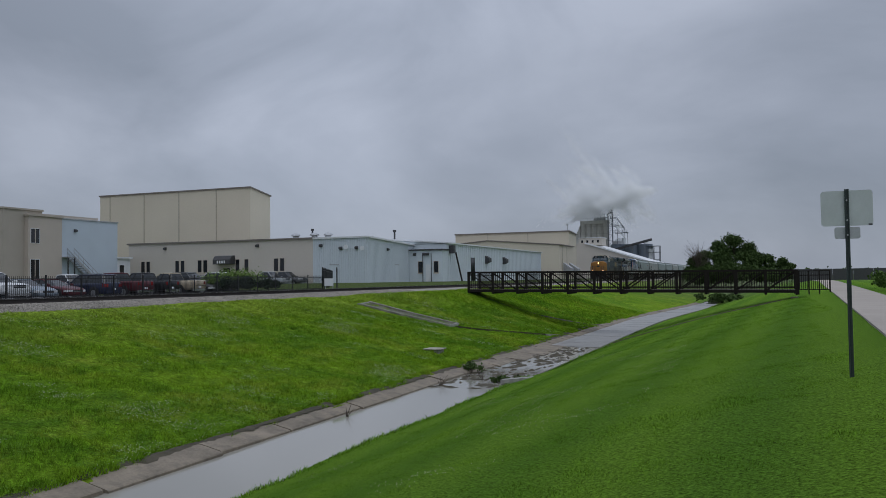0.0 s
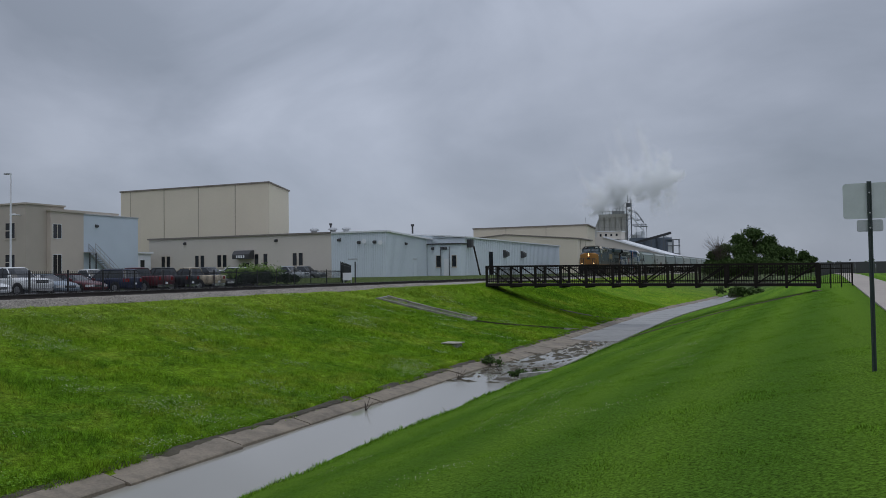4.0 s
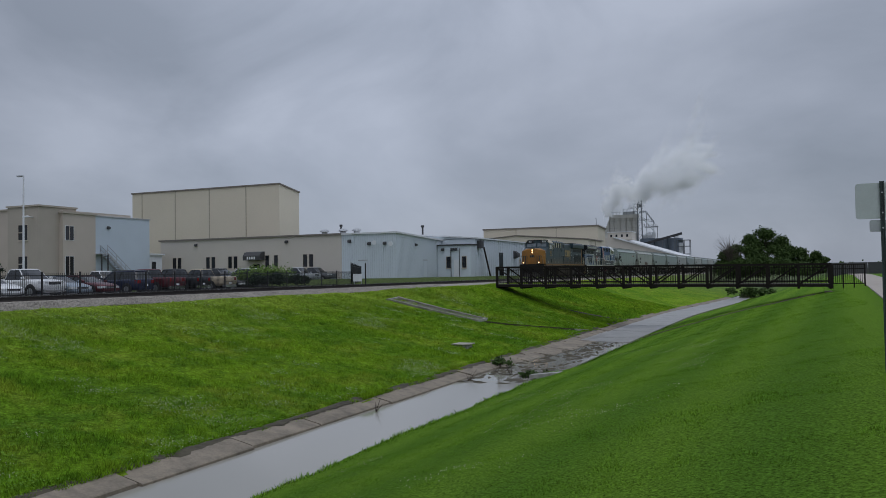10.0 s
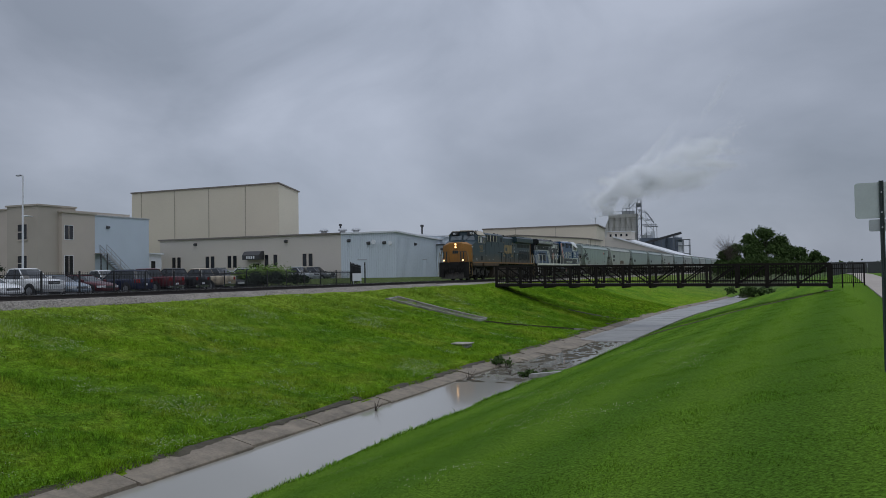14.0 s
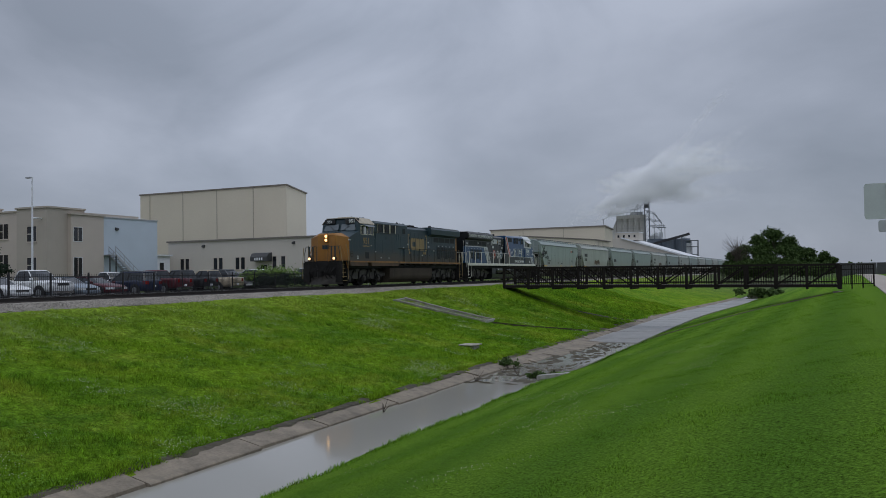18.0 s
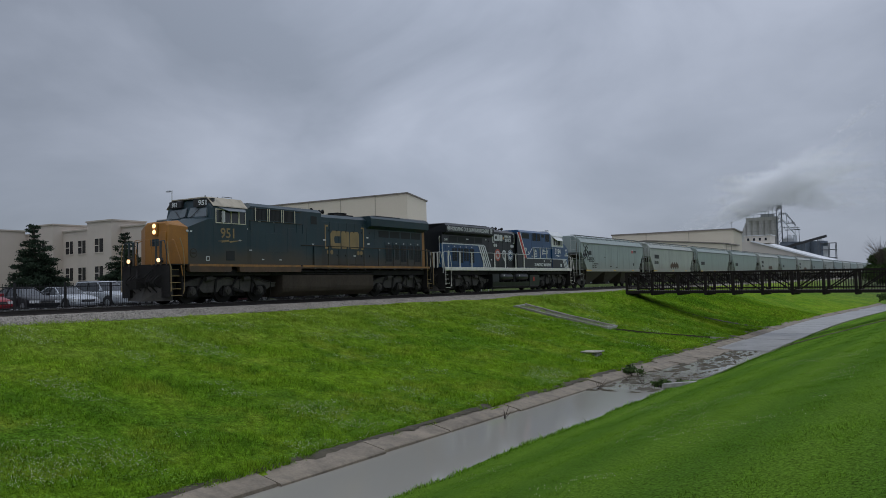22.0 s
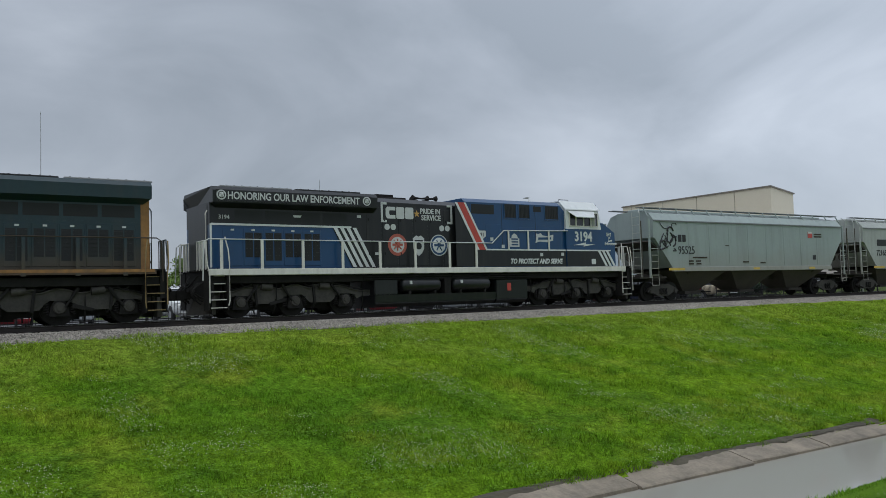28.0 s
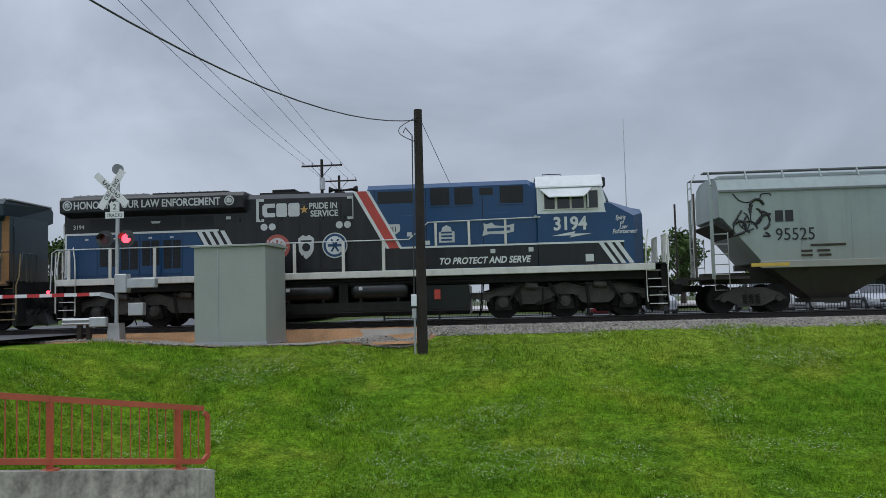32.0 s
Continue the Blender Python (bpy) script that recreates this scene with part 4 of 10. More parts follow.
# ---- channel, paths and walls ----
ys_long = [-40, -30, -20] + list(np.arange(-16, 64, 2.0)) + [66, 72, 80, 90, 100, 110, 120, 130, 140]
apron = thing("channel_apron", "cracked dirty concrete apron along the channel", "kerb")
tagged(apron, kind="structure")
y = -34.0
k = 0
while y < 128:
    L_ = 3.0 + 1.2 * hash01("ap", k)
    y1 = y + L_
    dz0, dz1 = 0.05 * (hash01("a", k) - 0.5), 0.05 * (hash01("b", k) - 0.5)
    dx = 0.10 * (hash01("c", k) - 0.5)
    b0, b1 = bend(y), bend(y1 - 0.05)
    bm = B()
    loft(bm, [[(px + b + dx, q, pz + dz) for px, pz in ((-13.05, -3.80), (-13.05, -3.355), (-12.80, -3.405), (-12.36, -3.505), (-12.32, -3.53), (-12.30, -3.80))] for b, q, dz in ((b0, y, dz0), (b1, y1 - 0.06, dz1))])
    part("concrete_slab", bm, M["kerb_concrete"], apron)
    y = y1
    k += 1


# ragged soil washed over the top of the apron
x0 = -13.05
gl, rows = B(), []
for k in range(500):
    y = -16 + 0.17 * k
    w = 0.03 + 0.10 * hash01("lip", k) ** 2 + 0.16 * max(0.0, noise.noise((k * 0.11, 0.0, 3.0))) + 0.20 * hash01("lq", k // 3) ** 12
    b = bend(y)
    rows.append([gl.verts.new(v) for v in ((x0 - 0.28 + b, y, ground_z(x0 - 0.28 + b, y) + 0.015), (x0 - 0.05 + b, y, -3.335 + 0.03 * hash01("lz", k)), (x0 + w + b, y, -3.345 - 0.2 * w))])
for a, b in zip(rows, rows[1:]):
    for j in range(2):
        gl.faces.new((a[j], a[j + 1], b[j + 1], b[j]))
setting("soil_lip", gl, M["soil_and_shade"], "dark ragged soil along the top of the apron", "soil")


def channel_bed():
    """Concrete floor that rises out of the water in patches further along."""
    xs, ys = np.linspace(-12.25, -9.3, 14), list(np.arange(26, 70, 1.0)) + list(np.arange(70, 142, 4.0))
    vs = []
    for y in ys:
        lift = smooth01((y - 31) / 14)
        for x in xs:
            e = noise.noise((x * 0.7, y * 0.22, 2.0)) * 0.055 + noise.noise((x * 2.3, y * 0.9, 7.0)) * 0.012
            side = 0.05 * smooth01((-11.2 - x) / 1.0) - 0.02
            vs.append((x + bend(y), y, -3.70 + 0.115 * lift + e * lift + side * lift))
    n = len(xs)
    fs = [(j * n + i, j * n + i + 1, (j + 1) * n + i + 1, (j + 1) * n + i) for j in range(len(ys) - 1) for i in range(n - 1)]
    me = bpy.data.meshes.new("channel_bed")
    me.from_pydata(vs, [], fs)
    me.materials.append(M["wet_concrete"])
    return tagged(new("channel_bed", me), "wet grey concrete floor of the channel", "channel", kind="structure")


M["slab_concrete"] = mat("rain_wet_slab", (0.25, 0.24, 0.225), 0.36, vary=0.30, scale=0.9, fine=10, bump=0.12, stain=0.25)
lining = thing("channel_lining", "rain wet concrete slabs lining the channel floor", "channel")
tagged(lining, kind="structure")
y, k = 49.0, 0
while y < 126:
    d = 3.0
    b0, b1 = bend(y), bend(y + d)
    bm = B()
    dz = 0.012 * (hash01("ls", k) - 0.5)
    loft(bm, [[(-12.5 + b, q, -3.75), (-12.5 + b, q, -3.50 + dz), (-11.9 + b, q, -3.55 + dz), (-9.35 + b, q, -3.558 + dz), (-9.35 + b, q, -3.75)] for b, q in ((b0, y), (b1, y + d - 0.05))])
    part("floor_slab", bm, M["slab_concrete"], lining)
    y += d
    k += 1
# sloping side slabs where the channel narrows
for k in range(5):
    y = 34.6 + 2.9 * k
    w = 0.35 + 0.85 * smooth01(k / 3)
    bm = B()
    loft(bm, [[(-12.6, q, -3.8), (-12.6, q, -3.43), (-12.5 + w, q, -3.56), (-12.45 + w, q, -3.8)] for q in (y, y + 2.84)])
    part("side_slab", bm, M["kerb_concrete"], lining)
M["wet_concrete"] = mat("wet_concrete", (0.20, 0.19, 0.175), 0.35, vary=0.3, scale=0.8, fine=9, bump=0.2, stain=0.3)
channel_bed()


def silt_bars():
    """Low banks of dark wet silt and rubble breaking the shallow water."""
    bm = B()
    for k in range(190):
        u = hash01("silt", k)
        y = 29.5 + 19.0 * u ** 0.8
        x = -12.3 + 2.7 * hash01("silt_x", k) + bend(y)
        ra, rb = 0.06 + 0.36 * hash01("silt_a", k) ** 2, 0.10 + 0.55 * hash01("silt_b", k) ** 2
        top = bm.verts.new((x, y, WATER_Z + 0.035 + 0.03 * hash01("silt_h", k)))
        ring = []
        for q in range(9):
            a = q * math.tau / 9
            f = 0.55 + 0.9 * hash01("silt_r", k * 11 + q)
            ring.append(bm.verts.new((x + ra * f * math.cos(a), y + rb * f * math.sin(a), WATER_Z - 0.012)))
        for q in range(9):
            bm.faces.new((top, ring[q], ring[(q + 1) % 9]))
    return setting("silt", bm, M["soil_and_shade"], "dark wet silt and rubble lying in the shallow channel", "silt")


silt_bars()

# drainage flume on the far bank: a gravelly bed between two thin concrete kerbs, with a low end wall
hw = thing("drain_flume", "shallow concrete drain flume set in the grass bank", "drain")
M["flume_bed"] = mat("mossy_gravel_bed", (0.135, 0.135, 0.095), 0.95, vary=0.4, scale=1.5, fine=12, bump=0.4)
FLX = np.linspace(-24.4, -18.4, 13)


def flume_y(x, far):
    f = (x + 24.4) / 6.0
    return 48.65 + 0.55 * f if far else 47.25 + 0.5 * f


def flume_strip(nm, side0, side1, up0, up1, m, label):
    secs = []
    for x in FLX:
        y0, y1 = side0(x), side1(x)
        z0, z1 = ground_z(x, y0), ground_z(x, y1)
        secs.append([(x, y0, z0 - 0.3), (x, y0, z0 + up0), (x, y1, z1 + up1), (x, y1, z1 - 0.3)])
    return part(nm, loft(B(), secs), m, hw, label)


flume_strip("bed", lambda x: flume_y(x, False) + 0.1, lambda x: flume_y(x, True) - 0.1, 0.05, 0.05, M["flume_bed"], "grey gravelly bed")
M["flume_kerb"] = mat("mossy_kerb_concrete", (0.25, 0.235, 0.19), 0.9, vary=0.3, scale=2.0, fine=16, bump=0.3, stain=0.4)
flume_strip("kerb", lambda x: flume_y(x, False) - 0.07, lambda x: flume_y(x, False) + 0.1, 0.13, 0.13, M["flume_kerb"], "thin pale concrete kerb")
flume_strip("kerb", lambda x: flume_y(x, True) - 0.1, lambda x: flume_y(x, True) + 0.09, 0.17, 0.17, M["flume_kerb"], "thin pale concrete kerb")
for x, up in ((-24.45, 0.10), (-18.42, 0.16)):
    bm = B()
    ya, yb = flume_y(x, False) - 0.07, flume_y(x, True) + 0.09
    loft(bm, [[(x - 0.08, q, ground_z(x, q) - 0.3), (x - 0.08, q, ground_z(x, q) + up), (x + 0.08, q, ground_z(x, q) + up), (x + 0.08, q, ground_z(x, q) - 0.3)] for q in (ya, (ya + yb) / 2, yb)])
    part("end_wall", bm, M["concrete"], hw)
# low kerb from the headwall to the channel
gk = thing("gutter_kerb", "low dark concrete gutter crossing the bank", "kerb")
for k in range(5):
    f0, f1 = k / 5, (k + 0.96) / 5
    p = lambda f: (-18.2 + 5.3 * f, 48.2 + 4.4 * f + 2.8 * f * f)
    (xa, ya), (xb, yb) = p(f0), p(f1)
    za, zb = ground_z(xa, ya), ground_z(xb, yb)
    bm = B()
    loft(bm, [[(xa, ya, za - 0.4), (xa, ya, za + 0.07), (xa + 0.2, ya + 0.16, za + 0.07), (xa + 0.2, ya + 0.25, za - 0.4)], [(xb, yb, zb - 0.4), (xb, yb, zb + 0.07), (xb + 0.2, yb + 0.16, zb + 0.07), (xb + 0.2, yb + 0.25, zb - 0.4)]])
    part("kerb_block", bm, M["soil_and_shade"] if k < 4 else M["concrete"], gk)
# dark strip below the bridge: painted shade along a swale edge
gl = B()
rows = []
for k in range(15):
    f = k / 14
    x, y = -21.0 + 8.4 * f, 61.5 + 6.5 * f - 2.0 * math.sin(f * 3)
    z = ground_z(x, y) + 0.035
    w = 0.35 + 0.5 * f
    rows.append([gl.verts.new(q) for q in ((x - w, y - w * 0.4, ground_z(x - w, y - w * 0.4) + 0.03), (x, y, z + 0.01), (x + w, y + w * 0.5, ground_z(x + w, y + w * 0.5) + 0.03))])
for a, b in zip(rows, rows[1:]):
    for q in range(2):
        gl.faces.new((a[q], a[q + 1], b[q + 1], b[q]))
setting("swale_shade", gl, M["soil_and_shade"], "dark strip for the shade along a swale in the grass", "soil")
# ragged edge of the mown lawn below the bridge
gl = B()
rows = []
for k in range(25):
    f = k / 24
    x, y = -9.1 + 10.0 * f, 52.0 + 7.6 * f ** 0.8 + 0.25 * math.sin(k * 1.7)
    w = 0.10 + 0.06 * hash01("mow", k)
    rows.append([gl.verts.new(q) for q in ((x - 0.02, y - w, ground_z(x, y - w) + 0.02), (x, y, ground_z(x, y) + 0.07), (x + 0.02, y + w, ground_z(x, y + w) + 0.02))])
for a, b in zip(rows, rows[1:]):
    for q in range(2):
        gl.faces.new((a[q], a[q + 1], b[q + 1], b[q]))
setting("mown_edge", gl, M["soil_and_shade"], "dark ragged edge where the mown lawn ends", "soil")
# inlet box on the bank
ib = thing("inlet_box", "low concrete drain inlet box in the grass", "drain")
zc = ground_z(-15.3, 37.6)
bm = B()
box(bm, -15.65, -14.95, 37.25, 37.95, zc - 0.5, zc + 0.06)
bevelled(bm, 0.02)
part("box", bm, M["concrete"], ib)
bm = B()
box(bm, -15.75, -14.85, 37.15, 38.05, zc + 0.11, zc + 0.17)
bevelled(bm, 0.015)
part("lid", bm, M["spotted_concrete"], ib, "concrete lid")
for q in ((-15.64, 37.26), (-15.06, 37.26), (-15.64, 37.84), (-15.06, 37.84)):
    bm = B()
    box(bm, q[0], q[0] + 0.1, q[1], q[1] + 0.1, zc + 0.05, zc + 0.12)
    part("lid_foot", bm, M["concrete"], ib)
# small outfall on the near bank
of = thing("outfall_wall", "broken concrete outfall edge at the waterside", "wall")
bm = B()
loft(bm, [[(-9.9, 31.2, -3.8), (-9.9, 31.2, -3.42), (-9.9, 31.6, -3.42), (-9.9, 31.6, -3.8)], [(-8.3, 31.9, -3.8), (-8.3, 31.9, -3.30), (-8.3, 32.3, -3.30), (-8.3, 32.3, -3.8)]])
part("wall", bm, M["concrete"], of)

# footpath in slabs
fp = thing("footpath", "pale concrete footpath beside the lawn", "path")
tagged(fp, kind="structure")
y = -12.0
k = 0
while y < 150:
    d = 1.8 if y < 60 else 3.6
    bm = B()
    y1 = y + d - 0.015
    loft(bm, [[(path_x(yy), yy, path_z(yy) - 0.10), (path_x(yy), yy, path_z(yy) + 0.015), (path_x(yy) + 2.4, yy, path_z(yy) + 0.015), (path_x(yy) + 2.4, yy, path_z(yy) - 0.10)] for yy in (y, y1)])
    part("slab", bm, M["path_tan"], fp)
    y += d
    k += 1

# ---- the sign by the path, seen from behind ----
sg = thing("road_sign", "back of a galvanised traffic sign on a steel post", "sign", at=(1.08, 12.85, path_z(12.85)))
bm = B()
prism(bm, [(-0.03, -0.02), (-0.022, 0.012), (0.022, 0.012), (0.03, -0.02), (0.016, -0.02), (0.012, 0.0), (-0.012, 0.0), (-0.016, -0.02)], "z", -0.3, 2.44)
part("post", bm, mat("green_post_steel", (0.05, 0.065, 0.062), 0.5, 0.5, vary=0.2), sg, "dark perforated steel post")
for k in range(36):
    bm = B()
    box(bm, -0.006, 0.006, -0.0235, -0.0205, 0.15 + 0.06 * k, 0.163 + 0.06 * k)
    part("post_hole", bm, M["trim_dark"], sg)


def rounded_plate(w, h, r, y0, y1, zc):
    pts = []
    for cx, cz, a0 in ((w / 2 - r, h / 2 - r, 0), (-w / 2 + r, h / 2 - r, 90), (-w / 2 + r, -h / 2 + r, 180), (w / 2 - r, -h / 2 + r, 270)):
        for q in range(5):
            a = radians(a0 + q * 22.5)
            pts.append((cx + r * math.cos(a), zc + cz + r * math.sin(a)))
    return prism(B(), pts, "y", y0, y1)


part("sign_plate", rounded_plate(0.665, 0.50, 0.045, 0.014, 0.018, 2.17), M["galv_sign"], sg, "bare aluminium sign plate")
part("small_plate", rounded_plate(0.33, 0.165, 0.03, 0.014, 0.018, 1.82), M["grey_metal"], sg, "small grey plate")
bm = B()
box(bm, 0.27, 0.32, 0.009, 0.0135, 1.92, 1.945)
part("sticker", bm, M["trim_dark"], sg)
for z in (2.0, 2.28, 1.79):
    bm = B()
    disc(bm, (0, -0.022, z), "y", 0.012, 0.012, 8)
    part("bolt", bm, M["grey_metal"], sg)

# ---- footbridge ----
BX0, BX1, BY, BN = -21.7, 1.9, 60.6, 12


def bz(x):
    return -0.33 - 0.20 * (x - BX0) / (BX1 - BX0)


fb = thing("footbridge", "brown weathering steel truss footbridge over the channel", "bridge")
bw = (BX1 - BX0) / BN
for side, yy in (("near", BY), ("far", BY + 2.6)):
    for nm, dz, w, h in (("top_chord", 1.42, 0.15, 0.13), ("bottom_chord", -0.02, 0.16, 0.18), ("mid_rail", 0.26, 0.07, 0.07), ("upper_rail", 1.20, 0.05, 0.05)):
        bm = B()
        beam(bm, (BX0, yy, bz(BX0) + dz), (BX1, yy, bz(BX1) + dz), w, h)
        part(nm, bm, M["bridge_steel"], fb)
    for k in range(BN + 1):
        x = BX0 + bw * k
        bm = B()
        box(bm, x - 0.09, x + 0.09, yy - 0.08, yy + 0.08, bz(x) - 0.22, bz(x) + 1.42 + (0.06 if k in (0, BN) else 0))
        part("post", bm, M["bridge_steel"], fb)
        if k < BN:
            up = k < BN / 2
            a, b = (x + 0.08, x + bw - 0.08)
            za, zb = bz(x) + (1.34 if up else 0.08), bz(x + bw) + (0.08 if up else 1.34)
            bm = B()
            beam(bm, (a, yy + 0.03, za), (b, yy + 0.03, zb), 0.07, 0.09)
            part("diagonal", bm, M["bridge_steel"], fb)
for k in range(BN):
    for q in range(12):
        x = BX0 + bw * (k + (q + 0.5) / 12)
        bm = B()
        box(bm, x - 0.016, x + 0.016, BY - 0.07, BY - 0.045, bz(x) + 0.05, bz(x) + 1.36)
        part("picket", bm, M["bridge_steel"], fb)
for k in range(BN * 12):
    x = BX0 + bw * (k + 0.5) / 12
    pk = B()
    box(pk, x - 0.016, x + 0.016, BY + 2.64, BY + 2.67, bz(x) + 0.05, bz(x) + 1.36)
    part("picket", pk, M["bridge_steel"], fb)
for k in range(int((BX1 - BX0) / 0.15)):
    x = BX0 + 0.15 * k
    bm = B()
    box(bm, x, x + 0.138, BY + 0.1, BY + 2.5, bz(x) + 0.05, bz(x) + 0.10)
    part("deck_plank", bm, M["tie"], fb)
for k in range(BN + 1):
    x = BX0 + bw * k
    bm = B()
    box(bm, x - 0.06, x + 0.06, BY, BY + 2.6, bz(x) - 0.24, bz(x) + 0.04)
    part("floor_beam", bm, M["bridge_steel"], fb)
for x in (BX0 - 0.25, BX1 + 0.1):
    bm = B()
    box(bm, x - 0.45, x + 0.45, BY + 0.1, BY + 2.5, -2.6, bz(min(max(x, BX0), BX1)) - (0.24 if x < -10 else 0.42))
    part("abutment", bm, M["kerb_concrete"], fb, "concrete bridge abutment")
# approach railing at the path end
ar = thing("approach_railing", "dark steel picket railing at the bridge end", "railing")
for x in (BX1 + 0.12, BX1 + 0.75, BX1 + 1.4, BX1 + 2.05):
    bm = B()
    box(bm, x - 0.04, x + 0.04, BY - 0.04, BY + 0.04, -0.75, 0.86)
    part("post", bm, M["bridge_steel"], ar)
for dz in (0.84, 0.55, -0.42):
    bm = B()
    beam(bm, (BX1 + 0.1, BY, dz), (BX1 + 2.1, BY, dz), 0.05, 0.06)
    part("rail", bm, M["bridge_steel"], ar)
for q in range(16):
    x = BX1 + 0.18 + 0.122 * q
    bm = B()
    box(bm, x - 0.016, x + 0.016, BY - 0.016, BY + 0.016, -0.42, 0.84)
    part("picket", bm, M["bridge_steel"], ar)

# ---- service pole, signal cabinet, crossing ----
M["dirt"] = mat("brown_gravel_dirt", (0.36, 0.20, 0.095), 0.95, vary=0.45, scale=0.9, fine=14, bump=0.5)
def dirt_edge(y):
    return -26.75 + 0.85 * smooth01((-2.1 - y) / 1.2) + 1.35 * smooth01((-2.2 - y) / 1.6) + 0.85 * smooth01((-5.0 - y) / 2.0) - 0.22 * math.sin(y * 1.3)


bm = B()
rows = []
for y in np.arange(-17, -2.1, 0.25):
    xr, c = dirt_edge(y), swing(y)
    # the dirt lies over the shoulder of the ballast as far as the sleepers' ends
    xl = TRACK_X + c + 1.42 + 0.6 * smooth01((y + 3.6) / 1.4)
    shoulder = lambda x: float(np.interp(x - TRACK_X, (1.9 + 0.7 * c, 2.72 + 0.3 * c, 2.78 + 0.3 * c), (-0.215, -0.435, -0.60)))
    rows.append([bm.verts.new((x, y, max(ground_z(x, y) + 0.035, shoulder(x) + 0.03) - (0.065 if k == 11 else 0.0))) for k, x in enumerate(np.linspace(xl, xr, 12))])
for a, b in zip(rows, rows[1:]):
    for k in range(11):
        bm.faces.new((a[k], a[k + 1], b[k + 1], b[k]))
bmesh.ops.recalc_face_normals(bm, faces=list(bm.faces))
setting("dirt_verge", bm, M["dirt"], "brown dirt and gravel beside the crossing", "dirt", True)
sp = thing("service_pole", "dark creosoted wooden service pole in the grass", "pole", at=(-24.5, -3.06, -0.95))
bm = B()
bar(bm, (0.05, 0, -0.5), (-0.03, 0.02, 7.42), 0.165, 14, 0.125)
part("pole_shaft", bm, M["wood_pole"], sp)
bm = B()
box(bm, 0.14, 0.26, -0.28, -0.12, 1.45, 1.80)
bevelled(bm, 0.01)
part("meter_box", bm, M["white_metal"], sp, "grey white meter box")
bm = B()
box(bm, 0.14, 0.26, -0.26, -0.14, 1.10, 1.38)
part("switch_box", bm, M["grey_metal"], sp)
rail_run(sp, [(0.17, -0.2, 1.1), (0.17, -0.2, -0.2)], M["grey_metal"], "conduit", 0.03)
rail_run(sp, [(0.16, -0.2, 1.8), (0.14, -0.15, 6.6), (0.14, -0.35, 6.85), (0.14, -0.42, 6.7)], M["trim_dark"], "riser_cable", 0.02)
bm = B()
tube(bm, [(0.10, -0.02 - 0.55 * math.sin(a / 12 * math.pi), 7.15 - 0.75 * a / 12) for a in range(13)], 0.014, 5)
part("drip_loop", bm, M["trim_dark"], sp)
cb = thing("signal_cabinet", "grey aluminium railway signal cabinet on dark feet", "cabinet", at=pose(-24.2, -10.12, -0.57, 0, 0, -3.0))
bm = B()
box(bm, -1.75, 0, 0.12, 2.40, 0.12, 3.02)
bevelled(bm, 0.012)
part("body", bm, M["cabinet"], cb)
bm = B()
prism(bm, [(-1.83, 3.02), (-1.83, 3.07), (-0.9, 3.14), (0.08, 3.07), (0.08, 3.02)], "y", 0.05, 2.47)
part("roof", bm, M["cabinet"], cb, "shallow overhanging roof")
bm = B()
box(bm, 0.001, 0.012, 0.88, 0.90, 0.14, 3.0)
part("door_seam", bm, M["grey_metal"], cb)
bm = B()
box(bm, -1.78, 0.03, 0.09, 2.43, 0.04, 0.13)
part("base_frame", bm, M["grey_metal"], cb)
for px, py in ((-1.6, 0.1), (-0.15, 0.1), (-1.6, 2.2), (-0.15, 2.2)):
    bm = B()
    box(bm, px, px + 0.14, py, py + 0.14, -0.5, 0.05)
    part("foot", bm, M["trim_dark"], cb)
for k in range(3):
    bm = B()
    bar(bm, (-0.5, 2.3, 3.07), (-0.5, 2.3, 3.22), 0.02, 6)
    part("roof_fitting", bm, M["grey_metal"], cb) if k == 0 else bm.free()

xs_ = thing("crossing_signal", "railroad crossing signal with crossbuck, lit red lamp and lowered gate", "crossing signal", at=(-25.2, -13.0, -0.12))
AL = mat("mast_aluminium", (0.46, 0.47, 0.47), 0.45, 0.5, vary=0.12)
WHITE_S = mat("reflective_white_sheet", (0.72, 0.72, 0.70), 0.5, vary=0.05)
bm = B()
bar(bm, (0, 0, 0.2), (0, 0.06, 5.0), 0.062, 12)
part("mast", bm, AL, xs_)
bm = B()
loft(bm, [[(-0.22, -0.22, -0.3), (0.22, -0.22, -0.3), (0.22, 0.22, -0.3), (-0.22, 0.22, -0.3)], [(-0.18, -0.18, 0.32), (0.18, -0.18, 0.32), (0.18, 0.18, 0.32), (-0.18, 0.18, 0.32)]])
part("mast_base", bm, AL, xs_)
bm = B()
bar(bm, (0, 0.05, 5.0), (0, 0.05, 5.12), 0.05, 10)
bar(bm, (0.06, 0.05, 5.28), (-0.06, 0.05, 5.28), 0.17, 18)
part("bell", bm, mat("bell_grey", (0.2, 0.21, 0.21), 0.45, 0.4), xs_, "round warning bell")
for nm, a, txt in (("crossbuck_board", 58, "CROSSING"), ("crossbuck_board", -44, "RAILROAD")):
    bm = B()
    box(bm, 0, 0.012, -0.72, 0.72, -0.115, 0.115)
    rot = Matrix.Translation((0.075 if a > 0 else 0.09, -0.12, 4.62)) @ Matrix.Rotation(radians(a), 4, "X")
    bmesh.ops.transform(bm, matrix=rot, verts=list(bm.verts))
    bd = part(nm, bm, WHITE_S, xs_, "white crossbuck board")
    words("board_text", txt, 0.19, rot @ Matrix(((0, 0, 1, 0.014), (1, 0, 0, 0), (0, 1, 0, -0.065), (0, 0, 0, 1))), M["trim_dark"], bd, "black capitals", 0.002, "CENTER", sx=0.86)
bm = B()
box(bm, 0.07, 0.082, -0.17, 0.13, 3.90, 4.20)
